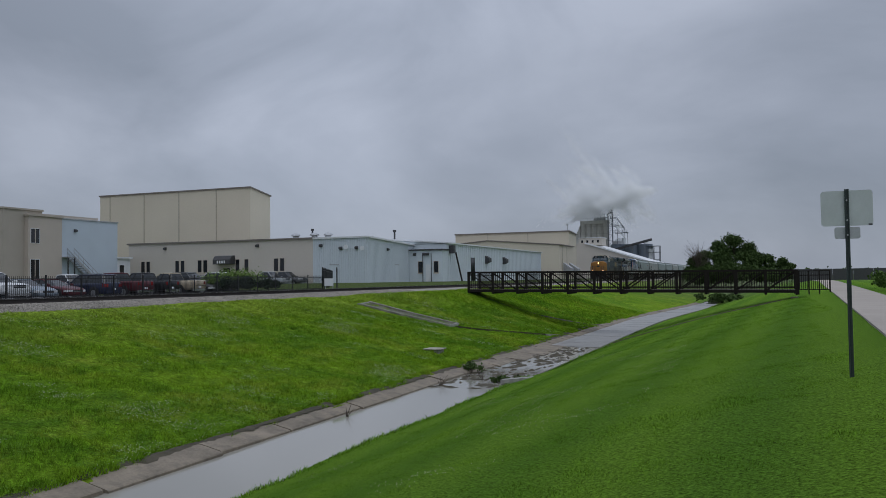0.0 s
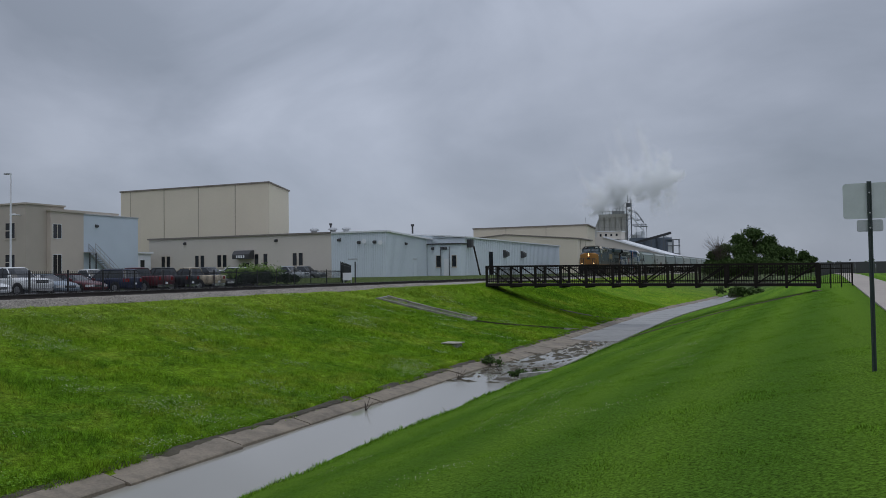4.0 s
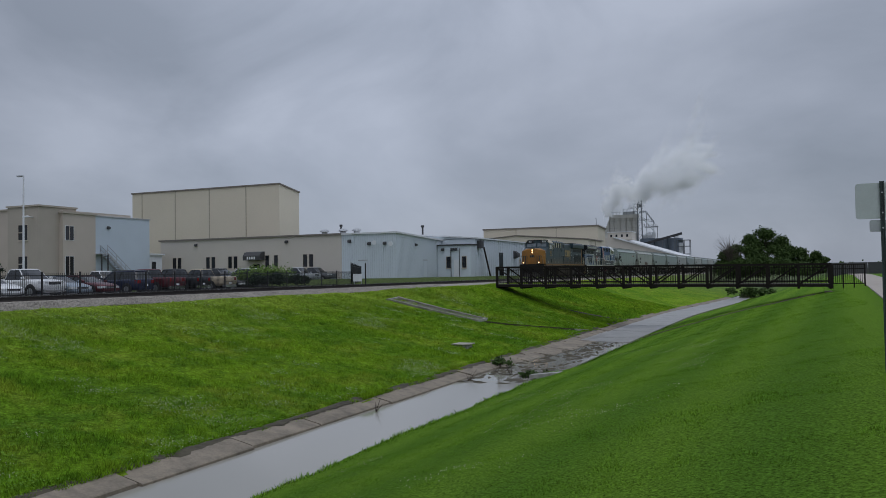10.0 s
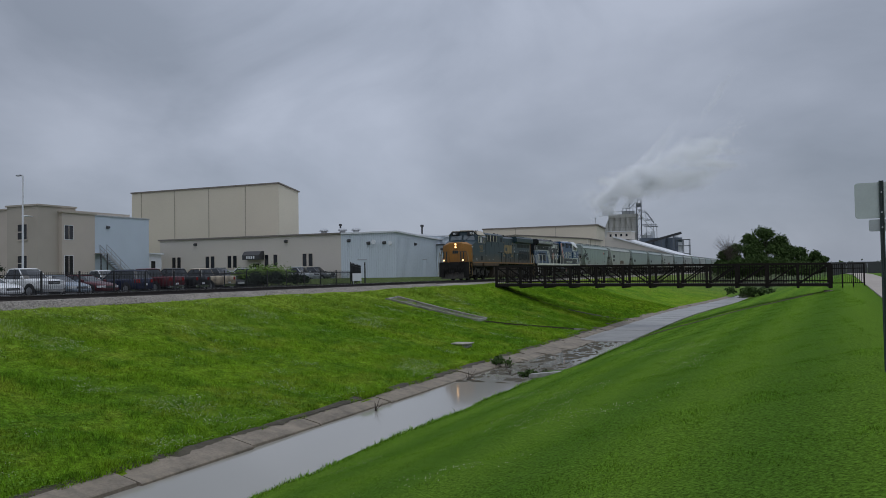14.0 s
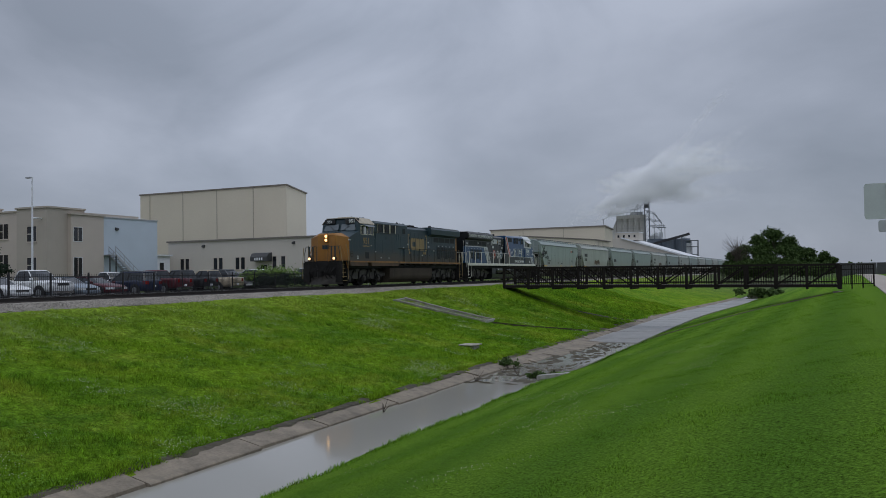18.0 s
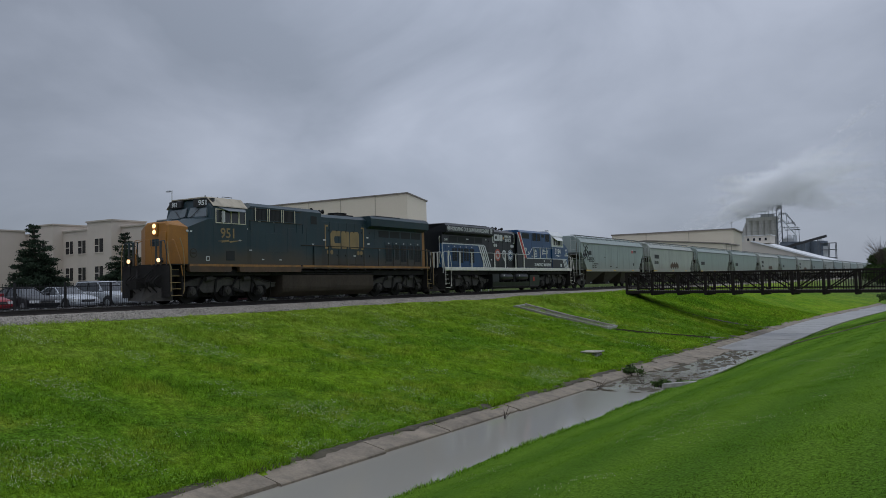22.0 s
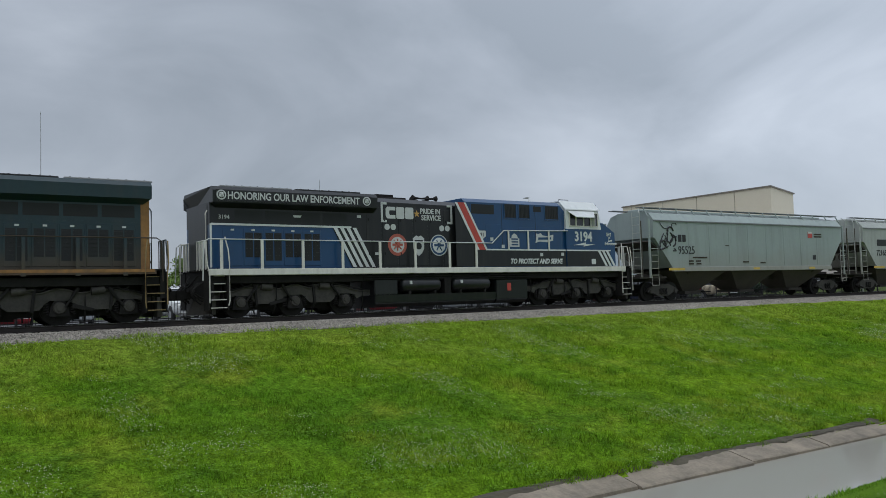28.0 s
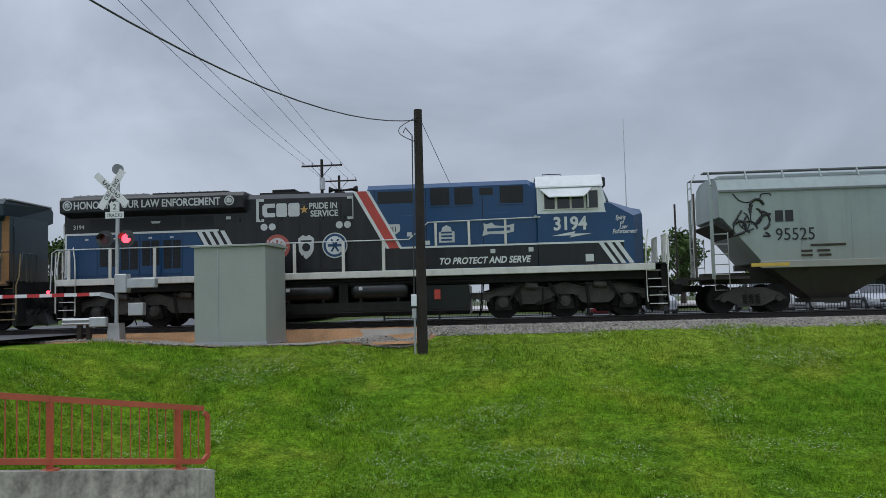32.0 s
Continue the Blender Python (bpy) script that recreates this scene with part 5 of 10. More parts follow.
tp = part("track_count_sign", bm, WHITE_S, xs_, "white sign with the track count")
words("track_count", "2", 0.24, Matrix(((0, 0, 1, 0.084), (1, 0, 0, -0.02), (0, 1, 0, 3.97), (0, 0, 0, 1))), M["trim_dark"], tp, "", 0.002, "CENTER")
bm = B()
box(bm, 0.07, 0.082, -0.33, 0.29, 3.68, 3.89)
tp = part("tracks_sign", bm, WHITE_S, xs_, "white sign below it")
words("tracks_text", "TRACKS", 0.16, Matrix(((0, 0, 1, 0.084), (1, 0, 0, -0.02), (0, 1, 0, 3.725), (0, 0, 0, 1))), M["trim_dark"], tp, "", 0.002, "CENTER", sx=0.9)
LIT = mat("lit_red_lens", (1.0, 0.03, 0.05), 0.3, emit=4.0)
DARKRED = mat("unlit_red_lens", (0.10, 0.01, 0.012), 0.2)
bm = B()
bar(bm, (0, -0.42, 3.02), (0, 0.42, 3.02), 0.035, 8)
part("cross_arm", bm, AL, xs_)
for yy, lit in ((-0.36, False), (0.36, True)):
    bm = B()
    disc(bm, (0.05, yy, 3.02), "x", 0.28, 0.02, 24)
    lb = part("target_disc", bm, M["trim_dark"], xs_, "black lamp background disc")
    bm = B()
    bar(bm, (-0.10, yy, 3.02), (0.06, yy, 3.02), 0.15, 16)
    part("lamp_can", bm, M["trim_dark"], lb)
    bm = B()
    disc(bm, (0.065, yy, 3.02), "x", 0.15, 0.02, 20)
    part("lens", bm, LIT if lit else DARKRED, lb, "lit red lens" if lit else "dark red lens")
    bm = B()
    for q in range(9):
        a0, a1 = math.pi * q / 9, math.pi * (q + 1) / 9
        v = [bm.verts.new((xx, yy + 0.17 * math.cos(a), 3.02 + 0.17 * math.sin(a))) for xx, a in ((0.06, a0), (0.06, a1), (0.30, a1), (0.30, a0))]
        bm.faces.new(v)
    part("visor", bm, M["trim_dark"], lb)
bm = B()
box(bm, -0.16, 0.2, 0.02, 0.42, 1.28, 1.88)
bevelled(bm, 0.03)
part("gate_mechanism", bm, AL, xs_, "grey gate mechanism box")
for k, (a, b, z0, z1) in enumerate(((0.4, 1.35, 1.42, 1.72), (0.45, 0.95, 0.55, 0.95))):
    bm = B()
    box(bm, -0.10, 0.14, a, b, z0, z1)
    bevelled(bm, 0.02)
    part("counterweight" if k == 0 else "junction_box", bm, AL, xs_)
GR = mat("gate_red", (0.50, 0.03, 0.03), 0.45)
for k in range(12):
    bm = B()
    box(bm, 0.22, 0.25, -0.35 - 0.42 * (k + 1), -0.35 - 0.42 * k, 1.20, 1.31)
    part("gate_arm_section", bm, GR if k % 2 else WHITE_S, xs_, "red gate arm stripe" if k % 2 else "white gate arm stripe")
bm = B()
prism(bm, [(-0.05, 1.25), (-0.40, 1.32), (-0.40, 1.18), (0.15, 1.05)], "x", 0.20, 0.26)
part("arm_bracket", bm, AL, xs_)
bm = B()
disc(bm, (0.26, -2.15, 1.36), "x", 0.05, 0.05, 12)
part("arm_lamp", bm, LIT, xs_)
gr = thing("guard_rail", "short galvanised guard rail end beside the crossing", "guard rail", at=(-24.5, -14.4, -0.25))
bm = B()
prism(bm, [(-0.02, 0.42), (0.06, 0.46), (0.0, 0.52), (0.06, 0.58), (-0.02, 0.64), (-0.05, 0.64), (0.02, 0.58), (-0.04, 0.52), (0.02, 0.46), (-0.05, 0.42)], "y", 0.0, 1.35)
part("beam", bm, AL, gr)
bm = B()
box(bm, -0.12, 0.10, 0.9, 1.45, 0.35, 0.66)
bevelled(bm, 0.03)
part("end_cap", bm, AL, gr)
for yy in (0.45, 0.75):
    bm = B()
    box(bm, -0.14, -0.02, yy, yy + 0.15, -0.4, 0.5)
    part("post", bm, M["wood_pole"], gr)
strip("road", lambda y: -75.0, lambda y: 14.0, [-26, -22, -18, -14.6], 0.07, M["asphalt"], "grey asphalt road over the tracks", "road", 0.1, lambda x, y: -0.22)

# wing wall with red railing
WA, WB = Vector((-14.05, -5.56)), Vector((-8.2, -8.9))
ww = thing("wing_wall", "stained concrete wing wall of the road culvert", "wall")
bm = B()
dirw = (WB - WA).normalized()
nrm = Vector((-dirw.y, dirw.x)) * 0.15


def wz(f):
    return -2.20 + 1.15 * f


secs = []
for f in (0.0, 1.0):
    c = WA + (WB - WA) * f
    secs.append([(c.x - nrm.x, c.y - nrm.y, -4.2), (c.x - nrm.x, c.y - nrm.y, wz(f)), (c.x + nrm.x, c.y + nrm.y, wz(f)), (c.x + nrm.x, c.y + nrm.y, -4.2)])
loft(bm, secs)
part("wall", bm, M["spotted_concrete"], ww)
rr = thing("red_railing", "red painted steel picket railing on the concrete wall", "railing")
wlen = (WB - WA).length


def wp(d, h):
    c = WA + dirw * d
    return (c.x, c.y, wz(d / wlen) + h)


for d in (0.63, 2.87, 5.1, 6.6):
    bm = B()
    beam(bm, wp(d, 0.0), wp(d, 1.06), 0.075, 0.075)
    p_ = part("post", bm, M["red_paint"], rr)
    bm = B()
    c = wp(d, 0.0)
    box(bm, c[0] - 0.12, c[0] + 0.12, c[1] - 0.1, c[1] + 0.1, c[2] - 0.01, c[2] + 0.02)
    part("base_plate", bm, M["red_paint"], p_)
for h0 in (1.04, 0.13):
    bm = B()
    beam(bm, wp(0.12, h0), wp(wlen, h0), 0.07, 0.09)
    part("rail", bm, M["red_paint"], rr)
bm = B()
beam(bm, wp(0.10, 0.97), wp(0.02, 0.90), 0.06, 0.08)
beam(bm, wp(0.02, 0.92), wp(0.02, 0.24), 0.07, 0.07)
beam(bm, wp(0.02, 0.25), wp(0.12, 0.14), 0.06, 0.08)
part("end_bend", bm, M["red_paint"], rr)
for k in range(int(wlen / 0.165)):
    d = 0.22 + 0.165 * k
    bm = B()
    bar(bm, wp(d, 0.14), wp(d, 1.02), 0.010, 5)
    part("picket", bm, M["red_paint"], rr)

# ---- parking-lot fence ----
FX = -35.0
fe = thing("iron_fence", "black iron picket fence between car park and track", "fence")
FY0, FY1 = -6.0, 61.0
npan = 28
pl = (FY1 - FY0) / npan
for k in range(npan + 1):
    y = FY0 + pl * k
    bm = B()
    box(bm, FX - 0.035, FX + 0.035, y - 0.035, y + 0.035, -0.65, 1.08)
    part("post", bm, M["black_iron"], fe)
    if k < npan:
        for z in (-0.05, 0.88):
            bm = B()
            box(bm, FX - 0.015, FX + 0.015, y + 0.035, y + pl - 0.035, z - 0.02, z + 0.02)
            part("rail", bm, M["black_iron"], fe)
rest = B()
for k in range(npan * 20):
    y = FY0 + pl * (k + 0.5) / 20
    near = 14 < y < 49
    bm = B() if near else rest
    box(bm, FX - 0.008, FX + 0.008, y - 0.008, y + 0.008, -0.14, 1.02)
    if near:
        part("picket", bm, M["black_iron"], fe)
tagged(part("picket_rest", rest, M["black_iron"], fe), kind="stuff")
# return towards the hall and a white notice board
fr2 = thing("iron_fence", "black iron fence returning to the hall", "fence")
for k in range(9):
    x, y = FX - 1.5 * k, 61.0 + 2.9 * k
    bm = B()
    box(bm, x - 0.035, x + 0.035, y - 0.035, y + 0.035, -0.3, 1.75)
    part("post", bm, M["black_iron"], fr2)
    if k < 8:
        for z in (0.3, 1.5):
            bm = B()
            beam(bm, (x, y, z), (x - 1.5, y + 2.9, z), 0.03, 0.04)
            part("rail", bm, M["black_iron"], fr2)
        for q in range(7):
            f = (q + 0.5) / 7
            bm = B()
            box(bm, x - 1.5 * f - 0.009, x - 1.5 * f + 0.009, y + 2.9 * f - 0.009, y + 2.9 * f + 0.009, 0.1, 1.65)
            part("picket", bm, M["black_iron"], fr2)
nb_ = thing("notice_board", "small white notice board by the fence", "sign", at=(-34.0, 60.3, -0.2))
bm = B()
box(bm, -0.42, 0.42, -0.02, 0.02, 0.35, 0.98)
part("board", bm, M["white_metal"], nb_)
for x in (-0.35, 0.35):
    bm = B()
    box(bm, x - 0.03, x + 0.03, 0.02, 0.06, -0.3, 0.9)
    part("leg", bm, M["grey_metal"], nb_)
bm = B()
beam(bm, (0.6, 0.3, -0.3), (0.6, 0.3, 1.9), 0.08, 0.08)
part("tall_post", bm, M["black_iron"], nb_)

# ---- the train ----
def hoodsec(u, w, z0, z1, ch):
    """A hood's cross-section at u: half-width w, with chamfered shoulders."""
    return [(-w, u, z0), (-w, u, z1 - ch * 0.8), (-w + ch, u, z1), (w - ch, u, z1), (w, u, z1 - ch * 0.8), (w, u, z0)]


def slab(bm, s, x, pts, t=0.006):
    """A flat shape on the side at s*x, given as (u, z) points."""
    return prism(bm, pts, "x", s * x, s * (x + t))


def on_side(s, x, u, z):
    return Matrix(((0, 0, s, s * x), (s, 0, 0, u), (0, 1, 0, z), (0, 0, 0, 1)))


P = {}
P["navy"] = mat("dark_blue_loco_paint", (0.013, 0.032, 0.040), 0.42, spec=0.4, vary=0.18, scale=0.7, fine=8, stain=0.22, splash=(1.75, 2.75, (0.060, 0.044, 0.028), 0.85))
P["grime"] = mat("road_grime_blue", (0.048, 0.037, 0.027), 0.75, spec=0.2, vary=0.35, scale=0.8, fine=9, stain=0.5)
P["orange"] = mat("orange_yellow_nose_paint", (0.29, 0.125, 0.018), 0.5, vary=0.18, scale=1.2, fine=12, stain=0.22)
P["sill_rust"] = mat("rusty_sill_paint", (0.080, 0.046, 0.026), 0.7, vary=0.45, scale=1.5, fine=10, stain=0.4)
P["sill_line"] = mat("faded_orange_sill_stripe", (0.26, 0.125, 0.035), 0.65, vary=0.4, scale=1.3, fine=9, stain=0.45)
P["yellow_faded"] = mat("faded_yellow_lettering", (0.25, 0.175, 0.075), 0.6, vary=0.2, scale=2, fine=12, stain=0.25)
P["cream"] = mat("cream_paint", (0.60, 0.55, 0.43), 0.55, vary=0.12, scale=1.5, stain=0.3)
P["roof_tan"] = mat("faded_tan_roof_paint", (0.40, 0.35, 0.265), 0.6, vary=0.15, scale=1.5, stain=0.35)
P["under"] = mat("underframe_grime", (0.013, 0.012, 0.011), 0.8, spec=0.25, vary=0.5, scale=2.5, fine=14, bump=0.2)
P["truckdust"] = mat("truck_dust", (0.040, 0.036, 0.030), 0.75, vary=0.5, scale=2.5, fine=14, bump=0.2)
P["black"] = mat("black_loco_paint", (0.009, 0.010, 0.011), 0.34, spec=0.4, vary=0.2, scale=0.9, stain=0.2)
P["blue"] = mat("bright_blue_loco_paint", (0.005, 0.048, 0.130), 0.3, vary=0.12, scale=0.9, stain=0.08)
P["white"] = mat("white_loco_paint", (0.60, 0.615, 0.605), 0.45, vary=0.08, scale=2, stain=0.12)
P["offwhite"] = mat("off_white_stripe", (0.62, 0.60, 0.54), 0.5, vary=0.12, scale=2, stain=0.2)
P["red"] = mat("red_stripe_paint", (0.44, 0.050, 0.036), 0.45, vary=0.15, stain=0.15)
P["silver"] = mat("silver_lettering", (0.48, 0.49, 0.48), 0.5, vary=0.1)
P["gold"] = mat("gold_star", (0.45, 0.26, 0.07), 0.5)
P["lamp"] = mat("lit_headlight", (1.0, 0.56, 0.22), 0.3, emit=2.8)
P["lampdim"] = mat("lit_ditch_light", (1.0, 0.60, 0.28), 0.3, emit=2.0)
P["glassy"] = mat("cab_glass", (0.022, 0.026, 0.028), 0.06, vary=0.15)
P["windscreen"] = mat("tinted_windscreen", (0.10, 0.12, 0.13), 0.06, vary=0.15)
P["awning"] = mat("grey_awning_sheet", (0.10, 0.12, 0.13), 0.35, 0.3, vary=0.15)
P["roof_grey"] = mat("pale_radiator_screen", (0.22, 0.225, 0.225), 0.6, vary=0.15)
P["grille"] = mat("dark_grille", (0.010, 0.011, 0.012), 0.7)
P["hopgrey"] = mat("grey_green_hopper_paint", (0.270, 0.315, 0.300), 0.5, vary=0.10, scale=0.5, fine=6, stain=0.16, objvar=0.3, splash=(1.6, 2.9, (0.23, 0.21, 0.17), 0.4))
P["hoplight"] = mat("pale_grey_hopper_paint", (0.345, 0.362, 0.335), 0.55, vary=0.12, scale=0.6, fine=6, stain=0.2, splash=(1.5, 2.6, (0.22, 0.19, 0.15), 0.5))
P["hopdirt"] = mat("brown_grime_hopper", (0.052, 0.044, 0.034), 0.85, vary=0.3, scale=0.8, fine=8, stain=0.4)
P["hopdark"] = mat("thick_brown_grime", (0.040, 0.034, 0.028), 0.9, vary=0.3, scale=0.8, fine=8)
P["ink"] = mat("black_lettering", (0.015, 0.015, 0.016), 0.6)
P["conspic"] = mat("yellow_reflector", (0.55, 0.36, 0.06), 0.5)

TRAIN, WHEELS = [], []


def wheelset(parent, u, r, mat_w):
    bm = B()
    for sx in (-1, 1):
        disc(bm, (sx * 0.775, 0, 0), "x", r, 0.13, 28)
        disc(bm, (sx * 0.70, 0, 0), "x", r + 0.025, 0.03, 28)
        disc(bm, (sx * 0.86, 0, 0), "x", r * 0.62, 0.05, 24)
        disc(bm, (sx * 0.92, 0, 0), "x", 0.13, 0.16, 12)
        for k in range(3):
            a = k * math.tau / 3
            box(bm, sx * 0.93 - 0.03, sx * 0.93 + 0.03, math.cos(a) * 0.09 - 0.02, math.cos(a) * 0.09 + 0.02, math.sin(a) * 0.09 - 0.02, math.sin(a) * 0.09 + 0.02)
    bar(bm, (-0.75, 0, 0), (0.75, 0, 0), 0.09, 10)
    w = part("wheelset", bm, mat_w, parent, "steel wheels on an axle")
    w.location = (0, u, r)
    return w


def loco_truck(t, uc, r=0.533):
    """A three-axle truck: cast frame arched over the axles, with its brake gear and pipes."""
    for du in (-2.04, 0, 2.04):
        WHEELS.append((wheelset(t, uc + du, r, P["under"]), uc + du, r, t))
    for sx in (-1, 1):
        bm = B()
        lower, upper = [], []
        for k in range(45):
            du = -3.1 + 6.2 * k / 44
            near_axle = min(abs(du), abs(abs(du) - 2.04))
            lower.append((uc + du, 0.46 + 0.30 * smooth01((0.62 - near_axle) / 0.34) if abs(du) < 2.55 else 0.62 + 0.1 * (abs(du) - 2.55)))
            upper.append((uc + du, 0.98 + 0.17 * math.exp(-(du / 0.42) ** 2) + 0.10 * smooth01((abs(du) - 0.5) / 0.6) - 0.20 * smooth01((abs(du) - 1.7) / 1.0)))
        prism(bm, lower + upper[::-1], "x", *sorted((sx * 0.99, sx * 1.11)))
        fr = part("side_frame", bm, P["truckdust"], t, "dusty cast truck side frame")
        # rolled flange along the top of the casting
        bm = B()
        tube(bm, [(sx * 1.12, p[0], p[1] - 0.03) for p in upper], 0.035, 6)
        part("flange", bm, P["truckdust"], fr)
        for du in (-2.04, 0, 2.04):
            bm = B()
            prism(bm, [(uc + du - 0.30, 0.30), (uc + du - 0.24, 0.62), (uc + du - 0.14, 0.76), (uc + du + 0.14, 0.76), (uc + du + 0.24, 0.62), (uc + du + 0.30, 0.30), (uc + du + 0.20, 0.28), (uc + du - 0.20, 0.28)], "x", *sorted((sx * 1.02, sx * 1.13)))
            ab = part("axle_box", bm, P["under"], t)
            bm = B()
            bar(bm, (sx * 1.12, uc + du, r), (sx * 1.20, uc + du, r), 0.20, 18, 0.16)
            bar(bm, (sx * 1.20, uc + du, r), (sx * 1.23, uc + du, r), 0.09, 12)
            part("bearing_cap", bm, P["truckdust"], ab)
            for q in (-0.38, 0.38):
                bm = B()
                tube(bm, [(sx * 1.06 + 0.075 * math.cos(k * 0.9), uc + du + q + 0.075 * math.sin(k * 0.9), 0.34 + 0.011 * k) for k in range(34)], 0.02, 5)
                part("spring", bm, P["under"], t)
        # dampers lean over the end axles
        for du, lean in ((-2.04, 0.42), (2.04, -0.42), (0.0, 0.35)):
            bm = B()
            bar(bm, (sx * 1.19, uc + du + lean * 0.4, 0.55), (sx * 1.19, uc + du + lean, 0.86), 0.038, 8)
            bar(bm, (sx * 1.19, uc + du + lean, 0.86), (sx * 1.19, uc + du + lean * 1.5, 1.14), 0.055, 8)
            part("damper", bm, P["under"], t)
        for du in (-1.12, 1.12):
            bm = B()
            bar(bm, (sx * 1.16, uc + du - 0.22, 1.04), (sx * 1.16, uc + du + 0.18, 1.08), 0.12, 14)
            bar(bm, (sx * 1.16, uc + du + 0.18, 1.08), (sx * 1.16, uc + du + 0.42, 1.10), 0.035, 8)
            part("brake_cylinder", bm, P["truckdust"], t)
            bm = B()
            beam(bm, (sx * 1.17, uc + du + 0.42, 1.12), (sx * 1.15, uc + du + 0.34, 0.42), 0.05, 0.09)
            part("brake_lever", bm, P["under"], t)
            bm = B()
            beam(bm, (sx * 0.93, uc + du + 0.30, 0.36), (sx * 0.93, uc + du + 0.22, 0.74), 0.16, 0.10)
            part("brake_shoe", bm, P["under"], t)
        # air pipe on clips and hoses hanging between truck and underframe
        bm = B()
        tube(bm, [(sx * 1.18, uc - 2.7, 0.92), (sx * 1.18, uc - 1.5, 1.16), (sx * 1.18, uc - 0.4, 1.22), (sx * 1.18, uc + 0.5, 1.20), (sx * 1.18, uc + 1.6, 1.14), (sx * 1.18, uc + 2.7, 0.90)], 0.022, 6)
        part("air_pipe", bm, P["under"], t)
        for k, du in enumerate((-2.6, -1.75, -0.9, 0.15, 0.8, 1.5, 2.1)):
            bm = B()
            dr = 0.14 + 0.10 * (k % 3)
            tube(bm, [(sx * (1.15 + 0.03 * (k % 2)), uc + du + 0.7 * q / 8, 1.40 - dr * math.sin(math.pi * q / 8)) for q in range(9)], 0.028, 6)
            part("cable", bm, P["under"], t)
        for du in (-2.72, -0.72, 0.72, 2.72):
            bm = B()
            tube(bm, [(sx * 1.14, uc + du, 1.25), (sx * 1.17, uc + du * 1.01, 0.7), (sx * 1.05, uc + du * 1.03, 0.32), (sx * 0.86, uc + du * 1.05, 0.10)], 0.024, 6)
            part("sand_pipe", bm, P["under"], t)
        bm = B()
        prism(bm, [(uc + 0.32, 0.55), (uc + 0.95, 0.40), (uc + 1.0, 0.50), (uc + 0.40, 0.66)], "x", *sorted((sx * 1.12, sx * 1.15)))
        part("step_bracket", bm, P["under"], t)
    bm = B()
    box(bm, -0.66, 0.66, uc - 2.5, uc + 2.5, 0.26, 1.22)
    part("bolster", bm, P["under"], t)
    for du in (-1.0, 0.86, 2.4):
        part("traction_motor", bevelled(box(B(), -0.62, 0.62, uc + du - 0.75, uc + du - 0.1, 0.16, 0.8), 0.08, 2), P["under"], t)


def steps(t, sx, u0, u1, mrail, z_top=1.62):
    """A stairwell at the corner of the deck."""
    bm = B()
    x0, x1 = sorted((sx * 1.0, sx * 1.50))
    box(bm, x0, x1, u0 - 0.05, u0 - 0.01, 0.30, z_top)
    box(bm, x0, x1, u1 + 0.01, u1 + 0.05, 0.30, z_top)
    box(bm, *sorted((sx * 0.98, sx * 1.02)), u0, u1, 0.30, z_top)
    w = part("stairwell", bm, P["under"], t)
    for k in range(5):
        bm = B()
        z = 0.36 + 0.27 * k
        xo = 1.52 - 0.05 * k
        box(bm, *sorted((sx * (xo - 0.28), sx * xo)), u0, u1, z, z + 0.03)
        part("stair_tread", bm, P["under"], w)
        bm = B()
        box(bm, *sorted((sx * (xo - 0.01), sx * (xo + 0.006))), u0 + 0.02, u1 - 0.02, z + 0.006, z + 0.034)
        part("tread_edge", bm, mrail, w, "pale worn step edge")
    out = -0.03 if u0 < 5 else 0.03
    ua, ub = (u0, u1) if u0 < 5 else (u1, u0)
    rail_run(t, [(sx * 1.57, ua + out, 0.55), (sx * 1.57, ua + out, 1.55), (sx * 1.50, ua + 3 * out, 1.85), (sx * 1.42, ua + 3 * out, 2.62)], mrail, "grab_rail")
    rail_run(t, [(sx * 1.54, ub - out, 0.45), (sx * 1.57, ub - 2 * out, 0.62), (sx * 1.57, ub - 2 * out, 1.9), (sx * 1.54, ub - out, 2.35), (sx * 1.47, ub + 2 * out, 2.78)], mrail, "grab_rail")


